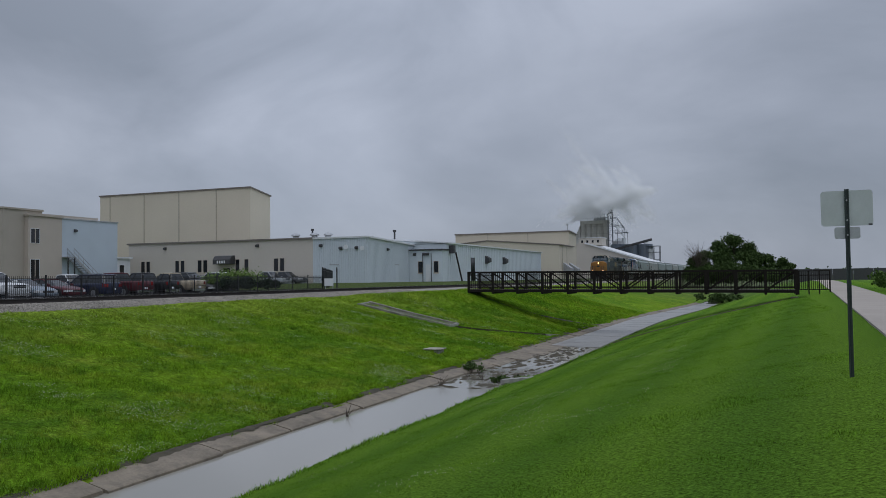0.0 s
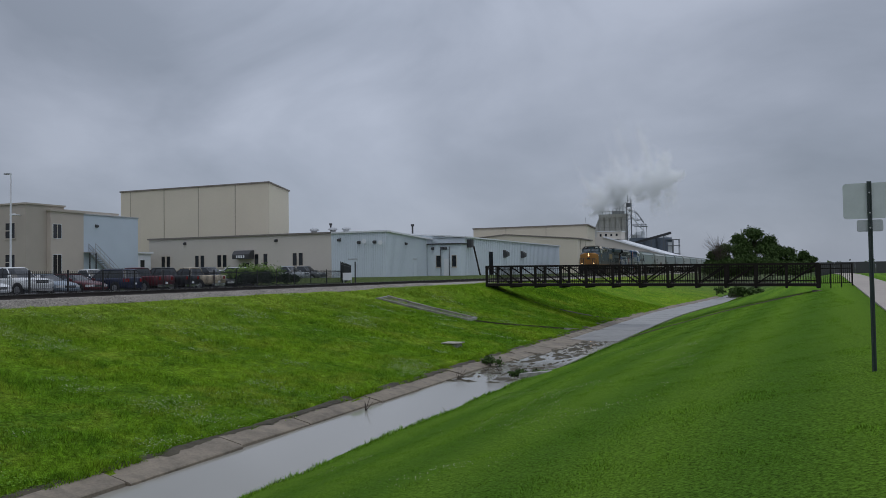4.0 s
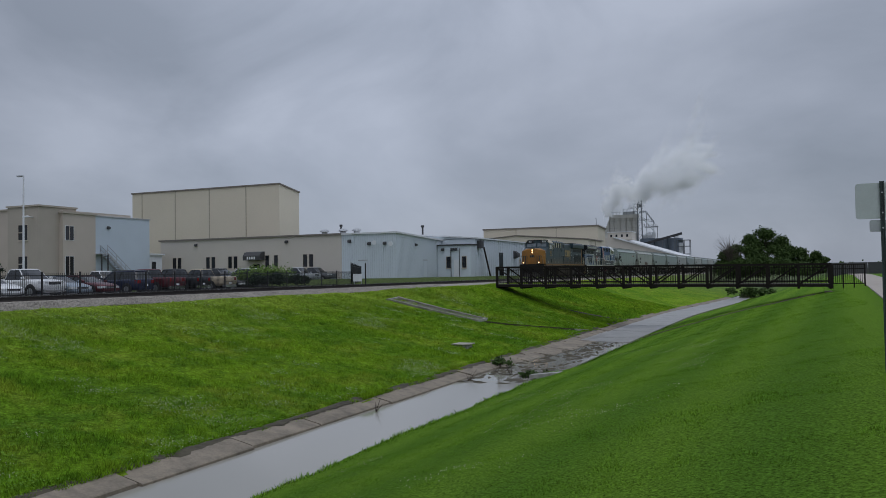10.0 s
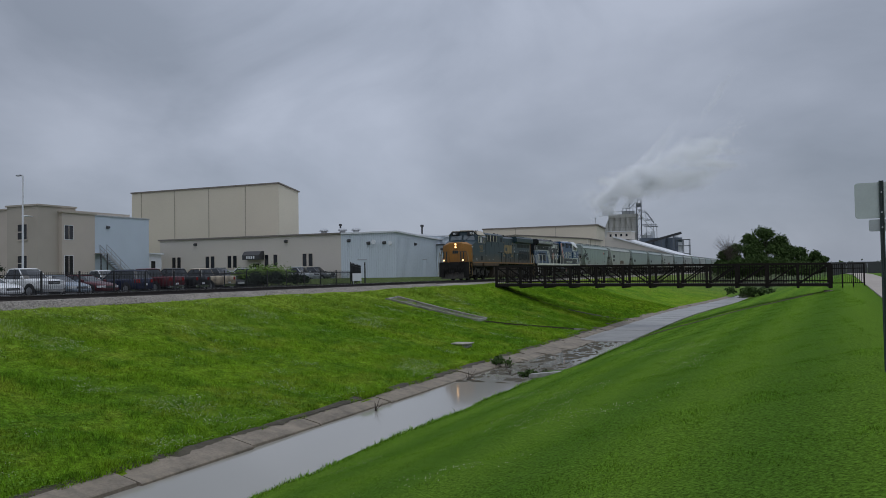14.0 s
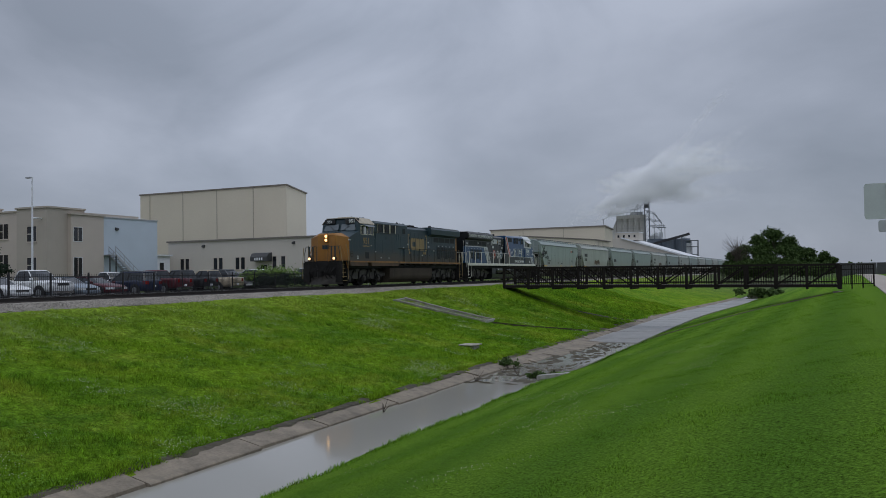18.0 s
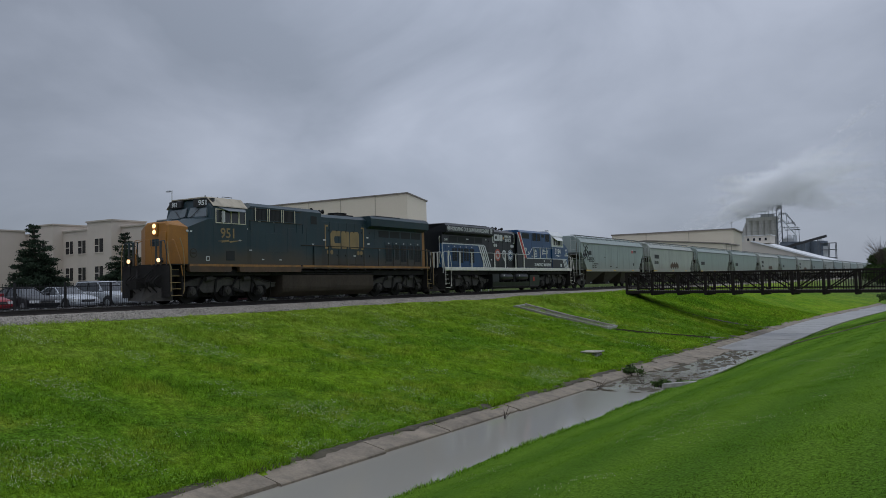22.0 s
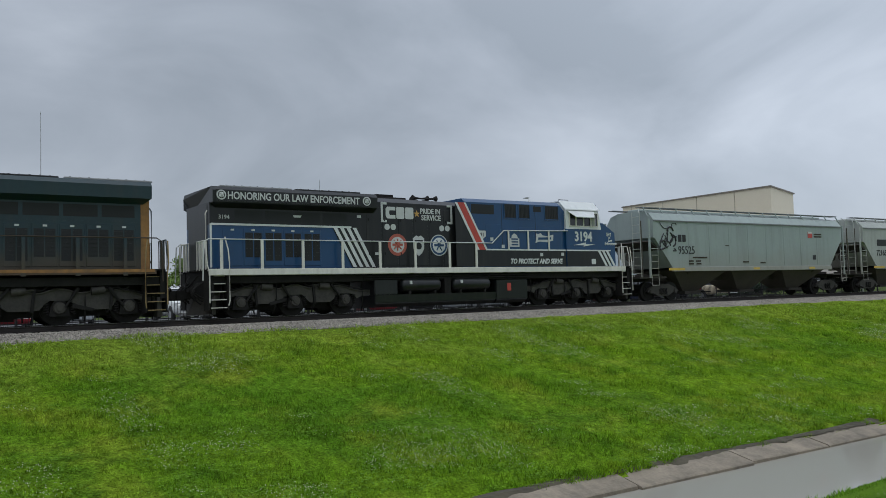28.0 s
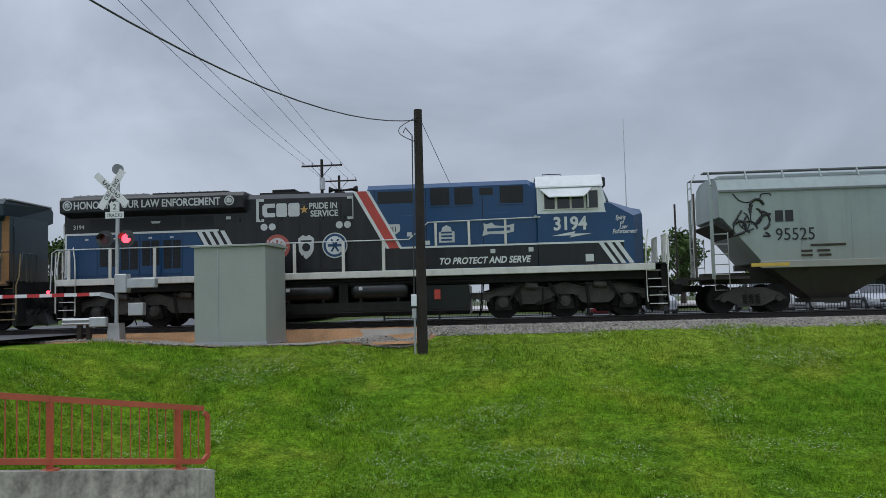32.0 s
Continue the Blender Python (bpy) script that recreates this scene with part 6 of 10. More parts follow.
def locomotive(name, label, near, special):
    t = thing(name, label, "locomotive", "train")
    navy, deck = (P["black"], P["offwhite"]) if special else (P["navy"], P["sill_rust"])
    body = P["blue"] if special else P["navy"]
    rail_m = P["offwhite"] if special else P["navy"]
    s = near
    # plan of each type along its length
    f0 = 1.32 if special else 1.26          # tip of the nose
    cf, cr = (2.58, 4.84) if special else (2.98, 5.14)      # cab front, cab rear
    ax = 10.46                               # end of the wide body
    rr = 21.05 if special else 20.62         # rear of the hood
    r0 = 14.9           # radiator front
    tf, tb = (4.00, 17.92) if special else (4.25, 17.95)
    w_ = 1.50

    def side(nm, pts, m, x, t_=0.006, par=None, lab=""):
        return part(nm, slab(B(), s, x, pts, t_), m, par or t, lab)

    # underframe, sill
    bm = B()
    box(bm, -1.30, 1.30, 0.95, 21.0, 1.20, 1.46)
    part("underframe", bm, P["under"], t)
    for sx in (-1, 1):
        x0, x1 = sorted((sx * 1.34, sx * 1.54))
        if special:
            bm = B()
            box(bm, x0, x1, 1.10, 21.2, 1.47, 1.69)
            bevelled(bm, 0.012)
            part("side_sill", bm, deck, t, "cream painted side sill")
        else:
            for a, b in ((1.70, 4.14), (4.60, 8.80)):
                bm = B()
                prism(bm, [(a, 1.66), (a + 0.02, 1.42), (a + 0.08, 1.36), (b - 0.08, 1.36), (b, 1.42), (b, 1.66)], "x", x0, x1)
                part("skirt", bm, P["sill_rust"], t, "brown grimy skirt plate")
            part("sill_rail", box(B(), x0, x1 - 0.004 if sx > 0 else x1, 8.80, 20.75, 1.54, 1.67), P["sill_rust"], t)
            for a, b in ((1.72, 8.75), (8.9, 20.7)):
                bm = B()
                box(bm, *sorted((sx * 1.535, sx * 1.547)), a, b, 1.60, 1.70)
                part("sill_stripe", bm, P["sill_line"], t, "faded orange stripe along the sill")
    bm = B()
    box(bm, -1.5, 1.5, 0.75, 21.25 if special else 21.05, 1.655, 1.70)
    part("deck", bm, P["under"], t)
    # pipes and brackets under the deck
    for k in range(9):
        u = 7.2 + 0.95 * k
        part("underframe_bracket", bm=box(B(), *sorted((s * 1.1, s * 1.32)), u, u + 0.10, 1.22, 1.5), material=P["under"], parent=t)
    for z in (1.27, 1.36):
        part("conduit", tube(B(), [(s * 1.34, 6.9, z), (s * 1.36, 9.0, z + 0.02), (s * 1.34, 15.2, z)], 0.03, 6), P["under"], t)
    # couplers, pilots, hoses
    end = 21.9 if special else 21.8
    for e in (0, 1):
        f = (lambda u: u) if e == 0 else (lambda u: end - u)
        bm = B()
        box(bm, -0.12, 0.12, *sorted((f(0.25), f(1.0))), 0.72, 0.95)
        prism(bm, [(-0.2, f(0.28)), (0.2, f(0.28)), (0.22, f(0.05)), (0.05, f(0.0)), (-0.05, f(0.12)), (-0.22, f(0.02))], "z", 0.66, 1.0)
        part("coupler", bm, P["under"], t)
        bm = B()
        box(bm, -1.42, 1.42, *sorted((f(0.72), f(0.90))), 0.75, 1.66)
        part("end_plate", bm, P["under"], t)
        bm = B()
        loft(bm, [[(-1.35, f(0.85), 0.16), (-1.35, f(0.85), 0.80), (-1.35, f(0.98), 0.80), (-1.35, f(0.98), 0.16)],
                  [(0, f(0.42), 0.14), (0, f(0.72), 0.80), (0, f(0.98), 0.80), (0, f(0.98), 0.14)],
                  [(1.35, f(0.85), 0.16), (1.35, f(0.85), 0.80), (1.35, f(0.98), 0.80), (1.35, f(0.98), 0.16)]])
        part("plow", bm, P["truckdust"], t, "dirty steel snow plow")
        for k, xx in enumerate((-0.95, -0.80, -0.62, -0.48, -0.34, 0.34, 0.48, 0.62, 0.80, 0.95)):
            bm = B()
            hose = []
            for q in range(9):
                a0 = q / 8
                hose.append((xx + 0.06 * math.sin(a0 * 3 + k), f(0.70 - 0.30 * math.sin(a0 * math.pi)), 1.25 - (0.55 + 0.1 * (k % 3)) * a0))
            tube(bm, hose, 0.026, 6)
            part("air_hose", bm, P["under"], t)
        bm = B()
        tube(bm, [(-0.5, f(0.68), 1.5), (-0.2, f(0.42), 1.12), (0.2, f(0.42), 1.12), (0.5, f(0.68), 1.5)], 0.03, 6)
        part("cable_loop", bm, P["under"], t)
        # end platform railing
        for sx in (-1, 1):
            rail_run(t, [(sx * 0.45, f(0.66), 1.66), (sx * 0.45, f(0.66), 2.66), (sx * 1.25, f(0.66), 2.66), (sx * 1.36, f(0.66), 2.2), (sx * 1.36, f(0.66), 1.66)], rail_m, "end_railing", 0.025)
            for xx in (0.72, 1.0):
                bm = B()
                box(bm, sx * xx - 0.045, sx * xx + 0.045, *sorted((f(0.64), f(0.69))), 1.66, 2.66)
                part("railing_post", bm, rail_m, t)
            steps(t, sx, *((0.74, 1.34) if e == 0 else (end - 1.34, end - 0.74)), P["offwhite"] if special else P["yellow_faded"])
    loco_truck(t, tf)
    loco_truck(t, tb)
    # fuel tank and air reservoirs
    if special:
        def tank_sec(u, top):
            return [(-1.18, u, 0.18), (-1.40, u, 0.34), (-1.43, u, top), (1.43, u, top), (1.40, u, 0.34), (1.18, u, 0.18)]
        part("fuel_tank", bevelled(loft(B(), [tank_sec(8.9, 0.66), tank_sec(14.75, 0.66)]), 0.03, 2), P["black"], t, "black fuel tank below the air tanks")
        part("equipment_box", bevelled(loft(B(), [tank_sec(7.15, 1.16), tank_sec(8.88, 1.16)]), 0.03, 2), P["black"], t, "black equipment box")
        part("filter_box", bevelled(box(B(), -1.43, 1.43, 13.75, 14.78, 0.67, 1.22), 0.03, 2), P["black"], t)
        for a, b in ((11.66, 13.55), (9.15, 11.1)):
            bm = B()
            prof = [(a, 0.10), (a + 0.03, 0.19), (a + 0.10, 0.26), (a + 0.18, 0.285), (b - 0.18, 0.285), (b - 0.10, 0.26), (b - 0.03, 0.19), (b, 0.10)]
            loft(bm, [[(s * 1.22 + r_ * math.cos(q * math.tau / 24), u, 1.02 + r_ * math.sin(q * math.tau / 24)) for q in range(24)] for u, r_ in prof])
            ar = part("air_reservoir", bm, P["black"], t, "black air tank", smooth=True)
            for u in (a + 0.35, b - 0.35):
                bm = B()
                box(bm, *sorted((s * 0.9, s * 1.46)), u - 0.04, u + 0.04, 0.66, 0.80)
                part("saddle", bm, P["under"], ar)
            part("tag", slab(B(), s, 1.508, [(b - 0.42, 1.06), (b - 0.30, 1.06), (b - 0.30, 1.18), (b - 0.42, 1.18)]), P["silver"], ar, "pale tag")
        part("tank_core", box(B(), -0.7, 0.7, 8.9, 13.8, 0.5, 1.3), P["under"], t)
        part("valve_stand", box(B(), *sorted((s * 1.0, s * 1.38)), 11.2, 11.5, 0.66, 1.3), P["under"], t)
        side("gauge", [(8.30, 1.02), (8.10, 1.02), (8.10, 0.70), (8.30, 0.70)], P["red"], 1.435, lab="red fuel marking")
    else:
        bm = B()
        loft(bm, [[(-1.0, u, 0.16), (-1.36, u, 0.42), (-1.42, u, 0.62), (-1.42, u, 1.22), (1.42, u, 1.22), (1.42, u, 0.62), (1.36, u, 0.42), (1.0, u, 0.16)] for u in (7.56, 14.98)])
        bevelled(bm, 0.03, 2)
        part("fuel_tank", bm, P["grime"], t, "grimy fuel tank with bent sides")
    # nose with its bevelled corners, darker sides behind the front on the older unit
    def nose_sec(u, w, z1, ch, drop):
        return [(-w, u, 1.70), (-w + 0.01, u, z1 - drop), (-w + ch, u, z1), (w - ch, u, z1), (w - 0.01, u, z1 - drop), (w, u, 1.70)]
    k1 = f0 + 0.42
    bm = B()
    loft(bm, [nose_sec(f0, 0.72, 3.46, 0.16, 0.10), nose_sec(f0 + 0.05, 0.80, 3.54, 0.20, 0.14), nose_sec(k1, w_, 3.58, 0.62, 0.32)])
    part("nose", bm, P["blue"] if special else P["orange"], t, "blue nose" if special else "orange yellow nose")
    bm = B()
    loft(bm, [nose_sec(k1 + 0.001, w_ + 0.002, 3.582, 0.62, 0.32), nose_sec(cf - 0.10, w_, 3.80, 0.40, 0.10), nose_sec(cf + 0.12, w_, 3.80, 0.40, 0.10)])
    part("nose_rear", bm, body, t)
    for k, (xx, u) in enumerate(((0.0, f0 + 0.35), (-0.4, f0 + 0.6), (0.4, f0 + 0.75))):
        part("nose_top_box", bevelled(box(B(), xx - 0.2, xx + 0.2, u - 0.10, u + 0.10, 3.5, 3.62 + 0.04 * k), 0.02), body, t)
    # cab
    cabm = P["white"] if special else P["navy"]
    zc = 3.40
    bm = B()
    loft(bm, [[(-1.46, cf - 0.06, zc), (-1.40, cf + 0.10, 4.18), (-1.05, cf + 0.16, 4.52), (1.05, cf + 0.16, 4.52), (1.40, cf + 0.10, 4.18), (1.46, cf - 0.06, zc)],
              [(-w_, cf + 0.06, zc), (-1.48, cf + 0.18, 4.24), (-1.08, cf + 0.22, 4.62), (1.08, cf + 0.22, 4.62), (1.48, cf + 0.18, 4.24), (w_, cf + 0.06, zc)],
              [(-w_, cr, zc), (-1.48, cr, 4.26), (-1.10, cr, 4.64), (1.10, cr, 4.64), (1.48, cr, 4.26), (w_, cr, zc)]])
    part("cab", bm, cabm, t, "white painted cab" if special else "dark blue cab")
    part("cab_lower_wall", box(B(), -1.499, 1.499, cf + 0.12, cr, 1.70, zc), body, t)
    bm = B()
    prism(bm, [(-1.52, 4.26), (-1.13, 4.655), (1.13, 4.655), (1.52, 4.26), (1.50, 4.31), (1.10, 4.70), (-1.10, 4.70), (-1.50, 4.31)], "y", cf + 0.10, cr + 0.03)
    part("cab_roof", bm, P["white"] if special else P["roof_tan"], t, "white cab roof" if special else "cream cab roof")
    # front windows, number boards
    for sx in (-1, 1):
        bm = B()
        loft(bm, [[(sx * 0.10, cf - 0.10, 3.84), (sx * 1.26, cf - 0.10, 3.80), (sx * 1.16, cf + 0.06, 4.20), (sx * 0.10, cf + 0.08, 4.26)],
                  [(sx * 0.10, cf + 0.0, 3.84), (sx * 1.26, cf + 0.0, 3.80), (sx * 1.16, cf + 0.16, 4.20), (sx * 0.10, cf + 0.18, 4.26)]])
        w = part("windshield", bm, P["windscreen"], t, "tinted windshield pane")
        part("wiper", bar(B(), (sx * 0.35, cf - 0.13, 3.80), (sx * 0.75, cf - 0.02, 4.14), 0.014, 5), P["ink"], w)
        if not special and sx == s:
            continue
        nb = part("number_board", bevelled(box(B(), sx * 0.80 - 0.40, sx * 0.80 + 0.40, cf - 0.02, cf + 0.24, 4.28, 4.60), 0.03), P["ink"], t, "black number board")
        words("road_number", "3194" if special else "951", 0.25, Matrix(((1, 0, 0, sx * 0.80), (0, 0, -1, cf - 0.03), (0, 1, 0, 4.35), (0, 0, 0, 1))), P["white"], nb, align="CENTER", bold=0.03)
    if not special:
        # angled board beside the cab front
        q0, q1 = Vector((s * 0.50, cf - 0.10)), Vector((s * 1.36, cf + 0.22))
        d_ = (q1 - q0).normalized()
        n_ = Vector((d_.y, -d_.x)) * s
        bm = B()
        prism(bm, [tuple(q0), tuple(q1), tuple(q1 - n_ * 0.2), tuple(q0 - n_ * 0.2)], "z", 4.27, 4.63)
        nb = part("number_board", bm, P["ink"], t, "black number board")
        mid = (q0 + q1) / 2 + n_ * 0.008
        words("road_number", "951", 0.30, Matrix(((d_.x, 0, n_.x, mid.x), (d_.y, 0, n_.y, mid.y), (0, 1, 0, 4.345), (0, 0, 0, 1))), P["white"], nb, align="CENTER", bold=0.03)
    # cab side windows with frames, awning and mirror
    frame_m = P["white"] if special else P["cream"]
    panes = [(cf + 0.28, cf + 0.66), (cf + 0.74, cf + 1.16), (cf + 1.17, cf + 1.60), (cf + 1.68, cf + 2.02)]
    for sx in (-1, 1):
        for a, b in panes:
            z0, z1 = 3.55, 4.12
            o = part("side_window", box(B(), *sorted((sx * 1.488, sx * 1.506)), a, b, z0, z1), P["glassy"], t, "dark cab side window")
            bm = B()
            for p, q, v0, v1 in ((a - 0.035, a, z0 - 0.035, z1 + 0.035), (b, b + 0.035, z0 - 0.035, z1 + 0.035), (a, b, z0 - 0.035, z0), (a, b, z1, z1 + 0.035)):
                box(bm, *sorted((sx * 1.49, sx * 1.525)), p, q, v0, v1)
            part("window_frame", bm, frame_m if not special else P["offwhite"], o, "pale window frame")
        part("window_post", box(B(), *sorted((sx * 1.50, sx * 1.53)), cf + 0.69, cf + 0.73, 3.5, 4.1), P["white"], t)
        bm = B()
        dz = 0.30 if special else 0.16
        loft(bm, [[(sx * 1.50, cf + 0.45, 4.23), (sx * 1.50, cr - 0.10, 4.23), (sx * 1.50, cr - 0.10, 4.20), (sx * 1.50, cf + 0.45, 4.20)],
                  [(sx * 1.80, cf + 0.75, 4.23 - dz), (sx * 1.80, cr - 0.38, 4.23 - dz), (sx * 1.80, cr - 0.38, 4.20 - dz), (sx * 1.80, cf + 0.75, 4.20 - dz)]])
        part("awning", bm, P["white"] if special else P["awning"], t, "sheet metal sun awning")
        part("wing_mirror", box(B(), *sorted((sx * 1.52, sx * 1.70)), cf + 0.60, cf + 0.63, 3.56, 4.05), P["white"], t)
        side("latch_plate", [(cr + 0.02, 3.30), (cr + 0.10, 3.30), (cr + 0.10, 3.38), (cr + 0.02, 3.38)], P["silver"], 1.45)
    # roof kit
    part("air_conditioner", bevelled(box(B(), -0.5, 0.5, cf + 0.5, cf + 1.7, 4.66, 4.78), 0.03), P["roof_tan"] if not special else P["white"], t)
    for u, h in ((cf + 0.35, 0.16), (cf + 0.7, 0.12), (cf + 1.1, 0.14)):
        part("antenna", bar(B(), (0.75, u, 4.65), (0.75, u, 4.65 + h), 0.02, 6), P["under"], t)
    part("roof_rail", tube(B(), [(s * 0.8, cr - 0.85, 4.69), (s * 0.8, cr - 0.85, 4.80), (s * 0.8, cr - 0.25, 4.80), (s * 0.8, cr - 0.25, 4.69)], 0.015, 5), P["under"], t)
    # wide cabinet behind the cab, its front edge cut back beside the cab
    bm = B()
    loft(bm, [hoodsec(cr + 0.002, 1.40, 1.70, 4.46, 0.34), hoodsec(cr + 0.30, 1.46, 1.70, 4.58, 0.20), hoodsec(ax, 1.46, 1.70, 4.56, 0.20)])
    part("auxiliary_cab", bm, body, t)
    panels = ((5.28, 6.0), (7.02, 7.44), (7.68, 8.25)) if special else ((5.73, 6.45), (6.68, 7.41), (7.65, 8.34))
    if special:
        panels = ((5.28, 6.05), (6.95, 7.55), (7.72, 8.35))
    for u0, u1 in panels:
        g = part("intake_grille", box(B(), *sorted((s * 1.44, s * 1.468)), u0, u1, 3.80, 4.38 if special else 4.32), P["grille"], t, "dark intake grille")
        for k in range(8):
            uu = u0 + (k + 0.5) * (u1 - u0) / 8
            part("slat", box(B(), *sorted((s * 1.468, s * 1.476)), uu - 0.014, uu + 0.014, 3.82, 4.30), P["black"], g)
        bm = B()
        for p, q, v0, v1 in ((u0 - 0.04, u0, 3.76, 4.40), (u1, u1 + 0.04, 3.76, 4.40), (u0, u1, 3.76, 3.80)):
            box(bm, *sorted((s * 1.455, s * 1.482)), p, q, v0, v1)
        part("grille_frame", bm, body, g)
    if special:
        side("screen", [(6.28, 4.10), (6.72, 4.10), (6.72, 4.34), (6.28, 4.34)], P["grille"], 1.462)
        g = side("side_grille", [(8.92, 3.92), (10.12, 3.92), (10.12, 4.32), (8.92, 4.32)], P["grille"], 1.462, lab="dark mesh grille")
        for u in (6.62, 8.5, 10.2):
            side("panel_joint", [(u, 1.75), (u + 0.02, 1.75), (u + 0.02, 4.4), (u, 4.4)], P["black"], 1.461, 0.003)
        for u0, u1, z0, z1 in ((8.6, 9.4, 2.9, 3.5), (6.75, 7.6, 2.5, 3.4), (5.6, 6.5, 2.5, 3.5)):
            part("access_door", bevelled(box(B(), *sorted((s * 1.456, s * 1.466)), u0, u1, z0, z1), 0.004), body, t)
    else:
        for uu in (5.68, 6.5, 6.62, 7.46, 7.58, 8.40):
            rail_run(t, [(s * 1.50, uu, 3.74), (s * 1.50, uu, 4.36)], P["cream"], "grab_iron", 0.02)
        for z in (3.74, 4.32):
            rail_run(t, [(s * 1.49, 5.3, z), (s * 1.49, 8.9, z)], P["grime"], "drip_rail", 0.015)
        side("screen", [(9.64, 3.79), (10.10, 3.79), (10.10, 4.20), (9.64, 4.20)], P["grille"], 1.462)
        for uu in (5.42, 7.02, 8.62, 9.05):
            part("rib", box(B(), *sorted((s * 1.455, s * 1.48)), uu - 0.05, uu + 0.05, 3.28, 3.74), P["navy"], t)
        for u0, u1, z0, z1 in ((9.3, 10.35, 2.0, 3.6), (6.4, 7.6, 2.3, 3.2), (7.9, 9.0, 2.3, 3.5)):
            part("access_door", bevelled(box(B(), *sorted((s * 1.456, s * 1.466)), u0, u1, z0, z1), 0.004), body, t)
        for u, z in ((5.3, 2.34), (6.1, 1.92), (7.3, 1.92), (6.9, 3.70), (5.9, 3.70), (9.7, 2.75)):
            side("label_plate", [(u, z), (u + 0.16, z), (u + 0.16, z + 0.05), (u, z + 0.05)], P["silver"], 1.468)
    # engine hood with doors, horn, stack
    h0, h1 = ax + 0.002, r0 + 0.5
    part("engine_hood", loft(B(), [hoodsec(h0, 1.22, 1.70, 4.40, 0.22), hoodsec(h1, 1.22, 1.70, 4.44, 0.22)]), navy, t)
    for k in range(6):
        u0 = 10.70 + 0.72 * k
        d = part("hood_door", bevelled(box(B(), *sorted((s * 1.22, s * 1.235)), u0, u0 + 0.66, 1.78, 4.02), 0.006), navy, t)
        for z in (2.2, 3.5):
            part("latch", box(B(), *sorted((s * 1.235, s * 1.252)), u0 + 0.56, u0 + 0.60, z, z + 0.10), P["under"], d)
    bm = B()
    prism(bm, [(-0.55, 4.40), (-0.5, 4.56), (0.5, 4.56), (0.55, 4.40)], "y", 12.7, 14.4)
    box(bm, -0.35, 0.35, 13.2, 14.0, 4.56, 4.68)
    part("exhaust_pipe", bm, P["under"], t)
    horn = part("horn_bracket", box(B(), -0.25, 0.25, 11.5, 11.6, 4.38, 4.56), P["under"], t)
    for k, (xx, du, dz) in enumerate(((-0.22, -0.55, 0.02), (0.0, 0.5, 0.05), (0.22, -0.42, 0.08), (0.35, 0.36, 0.02))):
        bm = B()
        bar(bm, (xx, 11.55, 4.58 + dz), (xx, 11.55 + du * 0.7, 4.60 + dz), 0.03, 8, 0.05)
        bar(bm, (xx, 11.55 + du * 0.7, 4.60 + dz), (xx, 11.55 + du, 4.61 + dz), 0.05, 10, 0.12)
        part("horn_bell", bm, P["under"], horn)
    # radiator section: hood below, recessed screens, overhanging housing
    part("rear_hood_lower", loft(B(), [[(-1.22, u, 1.70), (-1.22, u, 3.22), (1.22, u, 3.22), (1.22, u, 1.70)] for u in (h1 + 0.002, rr)]), body, t, "blue painted lower hood" if special else "")
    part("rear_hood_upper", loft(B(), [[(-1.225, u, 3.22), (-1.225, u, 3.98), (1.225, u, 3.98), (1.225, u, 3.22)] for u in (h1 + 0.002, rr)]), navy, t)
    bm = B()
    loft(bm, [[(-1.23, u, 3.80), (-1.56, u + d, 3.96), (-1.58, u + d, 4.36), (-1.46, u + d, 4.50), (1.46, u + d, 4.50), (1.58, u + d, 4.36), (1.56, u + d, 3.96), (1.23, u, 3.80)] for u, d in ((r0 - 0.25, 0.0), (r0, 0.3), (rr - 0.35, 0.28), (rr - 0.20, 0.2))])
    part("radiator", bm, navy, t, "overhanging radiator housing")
    for k in range(2):
        a = r0 + 0.35 + 2.8 * k
        g = part("radiator_grille", bevelled(box(B(), -1.35, 1.35, a, a + 2.65, 4.50, 4.57), 0.02), P["grille"] if k == 0 else P["roof_grey"], t)
        for q in range(9):
            part("slat", box(B(), -1.3, 1.3, a + 0.15 + 0.28 * q, a + 0.20 + 0.28 * q, 4.57, 4.585), P["under"], g)
    for k in range(4):
        u0 = r0 + 0.9 + 1.12 * k
        side("screen", [(u0, 3.36), (u0 + 1.0, 3.36), (u0 + 1.0, 3.74), (u0, 3.74)], P["grille"], 1.226, 0.004)
    doors = np.linspace(16.9 if special else 16.4, rr - 1.15, 5)
    for k, u0 in enumerate(doors):
        wd = doors[1] - doors[0] - 0.05
        d = part("equipment_door", bevelled(box(B(), *sorted((s * 1.22, s * 1.240)), u0, u0 + wd, 1.80, 3.12), 0.008), body, t)
        if k != 4 or not special:
            for q in (0.05, 0.37):
                lv = part("door_louvre", box(B(), *sorted((s * 1.239, s * 1.246)), u0 + q, u0 + q + 0.28, 1.98 + 0.12 * (k % 2), 2.96), P["grille"], d)
                for z in np.linspace(2.15, 2.9, 7):
                    part("louvre_blade", box(B(), *sorted((s * 1.246, s * 1.254)), u0 + q + 0.02, u0 + q + 0.26, z, z + 0.022), P["black"], d)
        part("door_label", box(B(), *sorted((s * 1.240, s * 1.252)), u0 + 0.3, u0 + 0.42, 3.02, 3.08), P["silver"], d)
    if not special:
        part("corner_stripe", box(B(), *sorted((s * 1.222, s * 1.229)), rr - 0.27, rr + 0.002, 1.72, 3.97), P["sill_line"], t, "weathered orange corner stripe")
    part("rear_panel", box(B(), -1.0, 1.0, rr, rr + 0.012, 1.72, 3.9), navy, t)
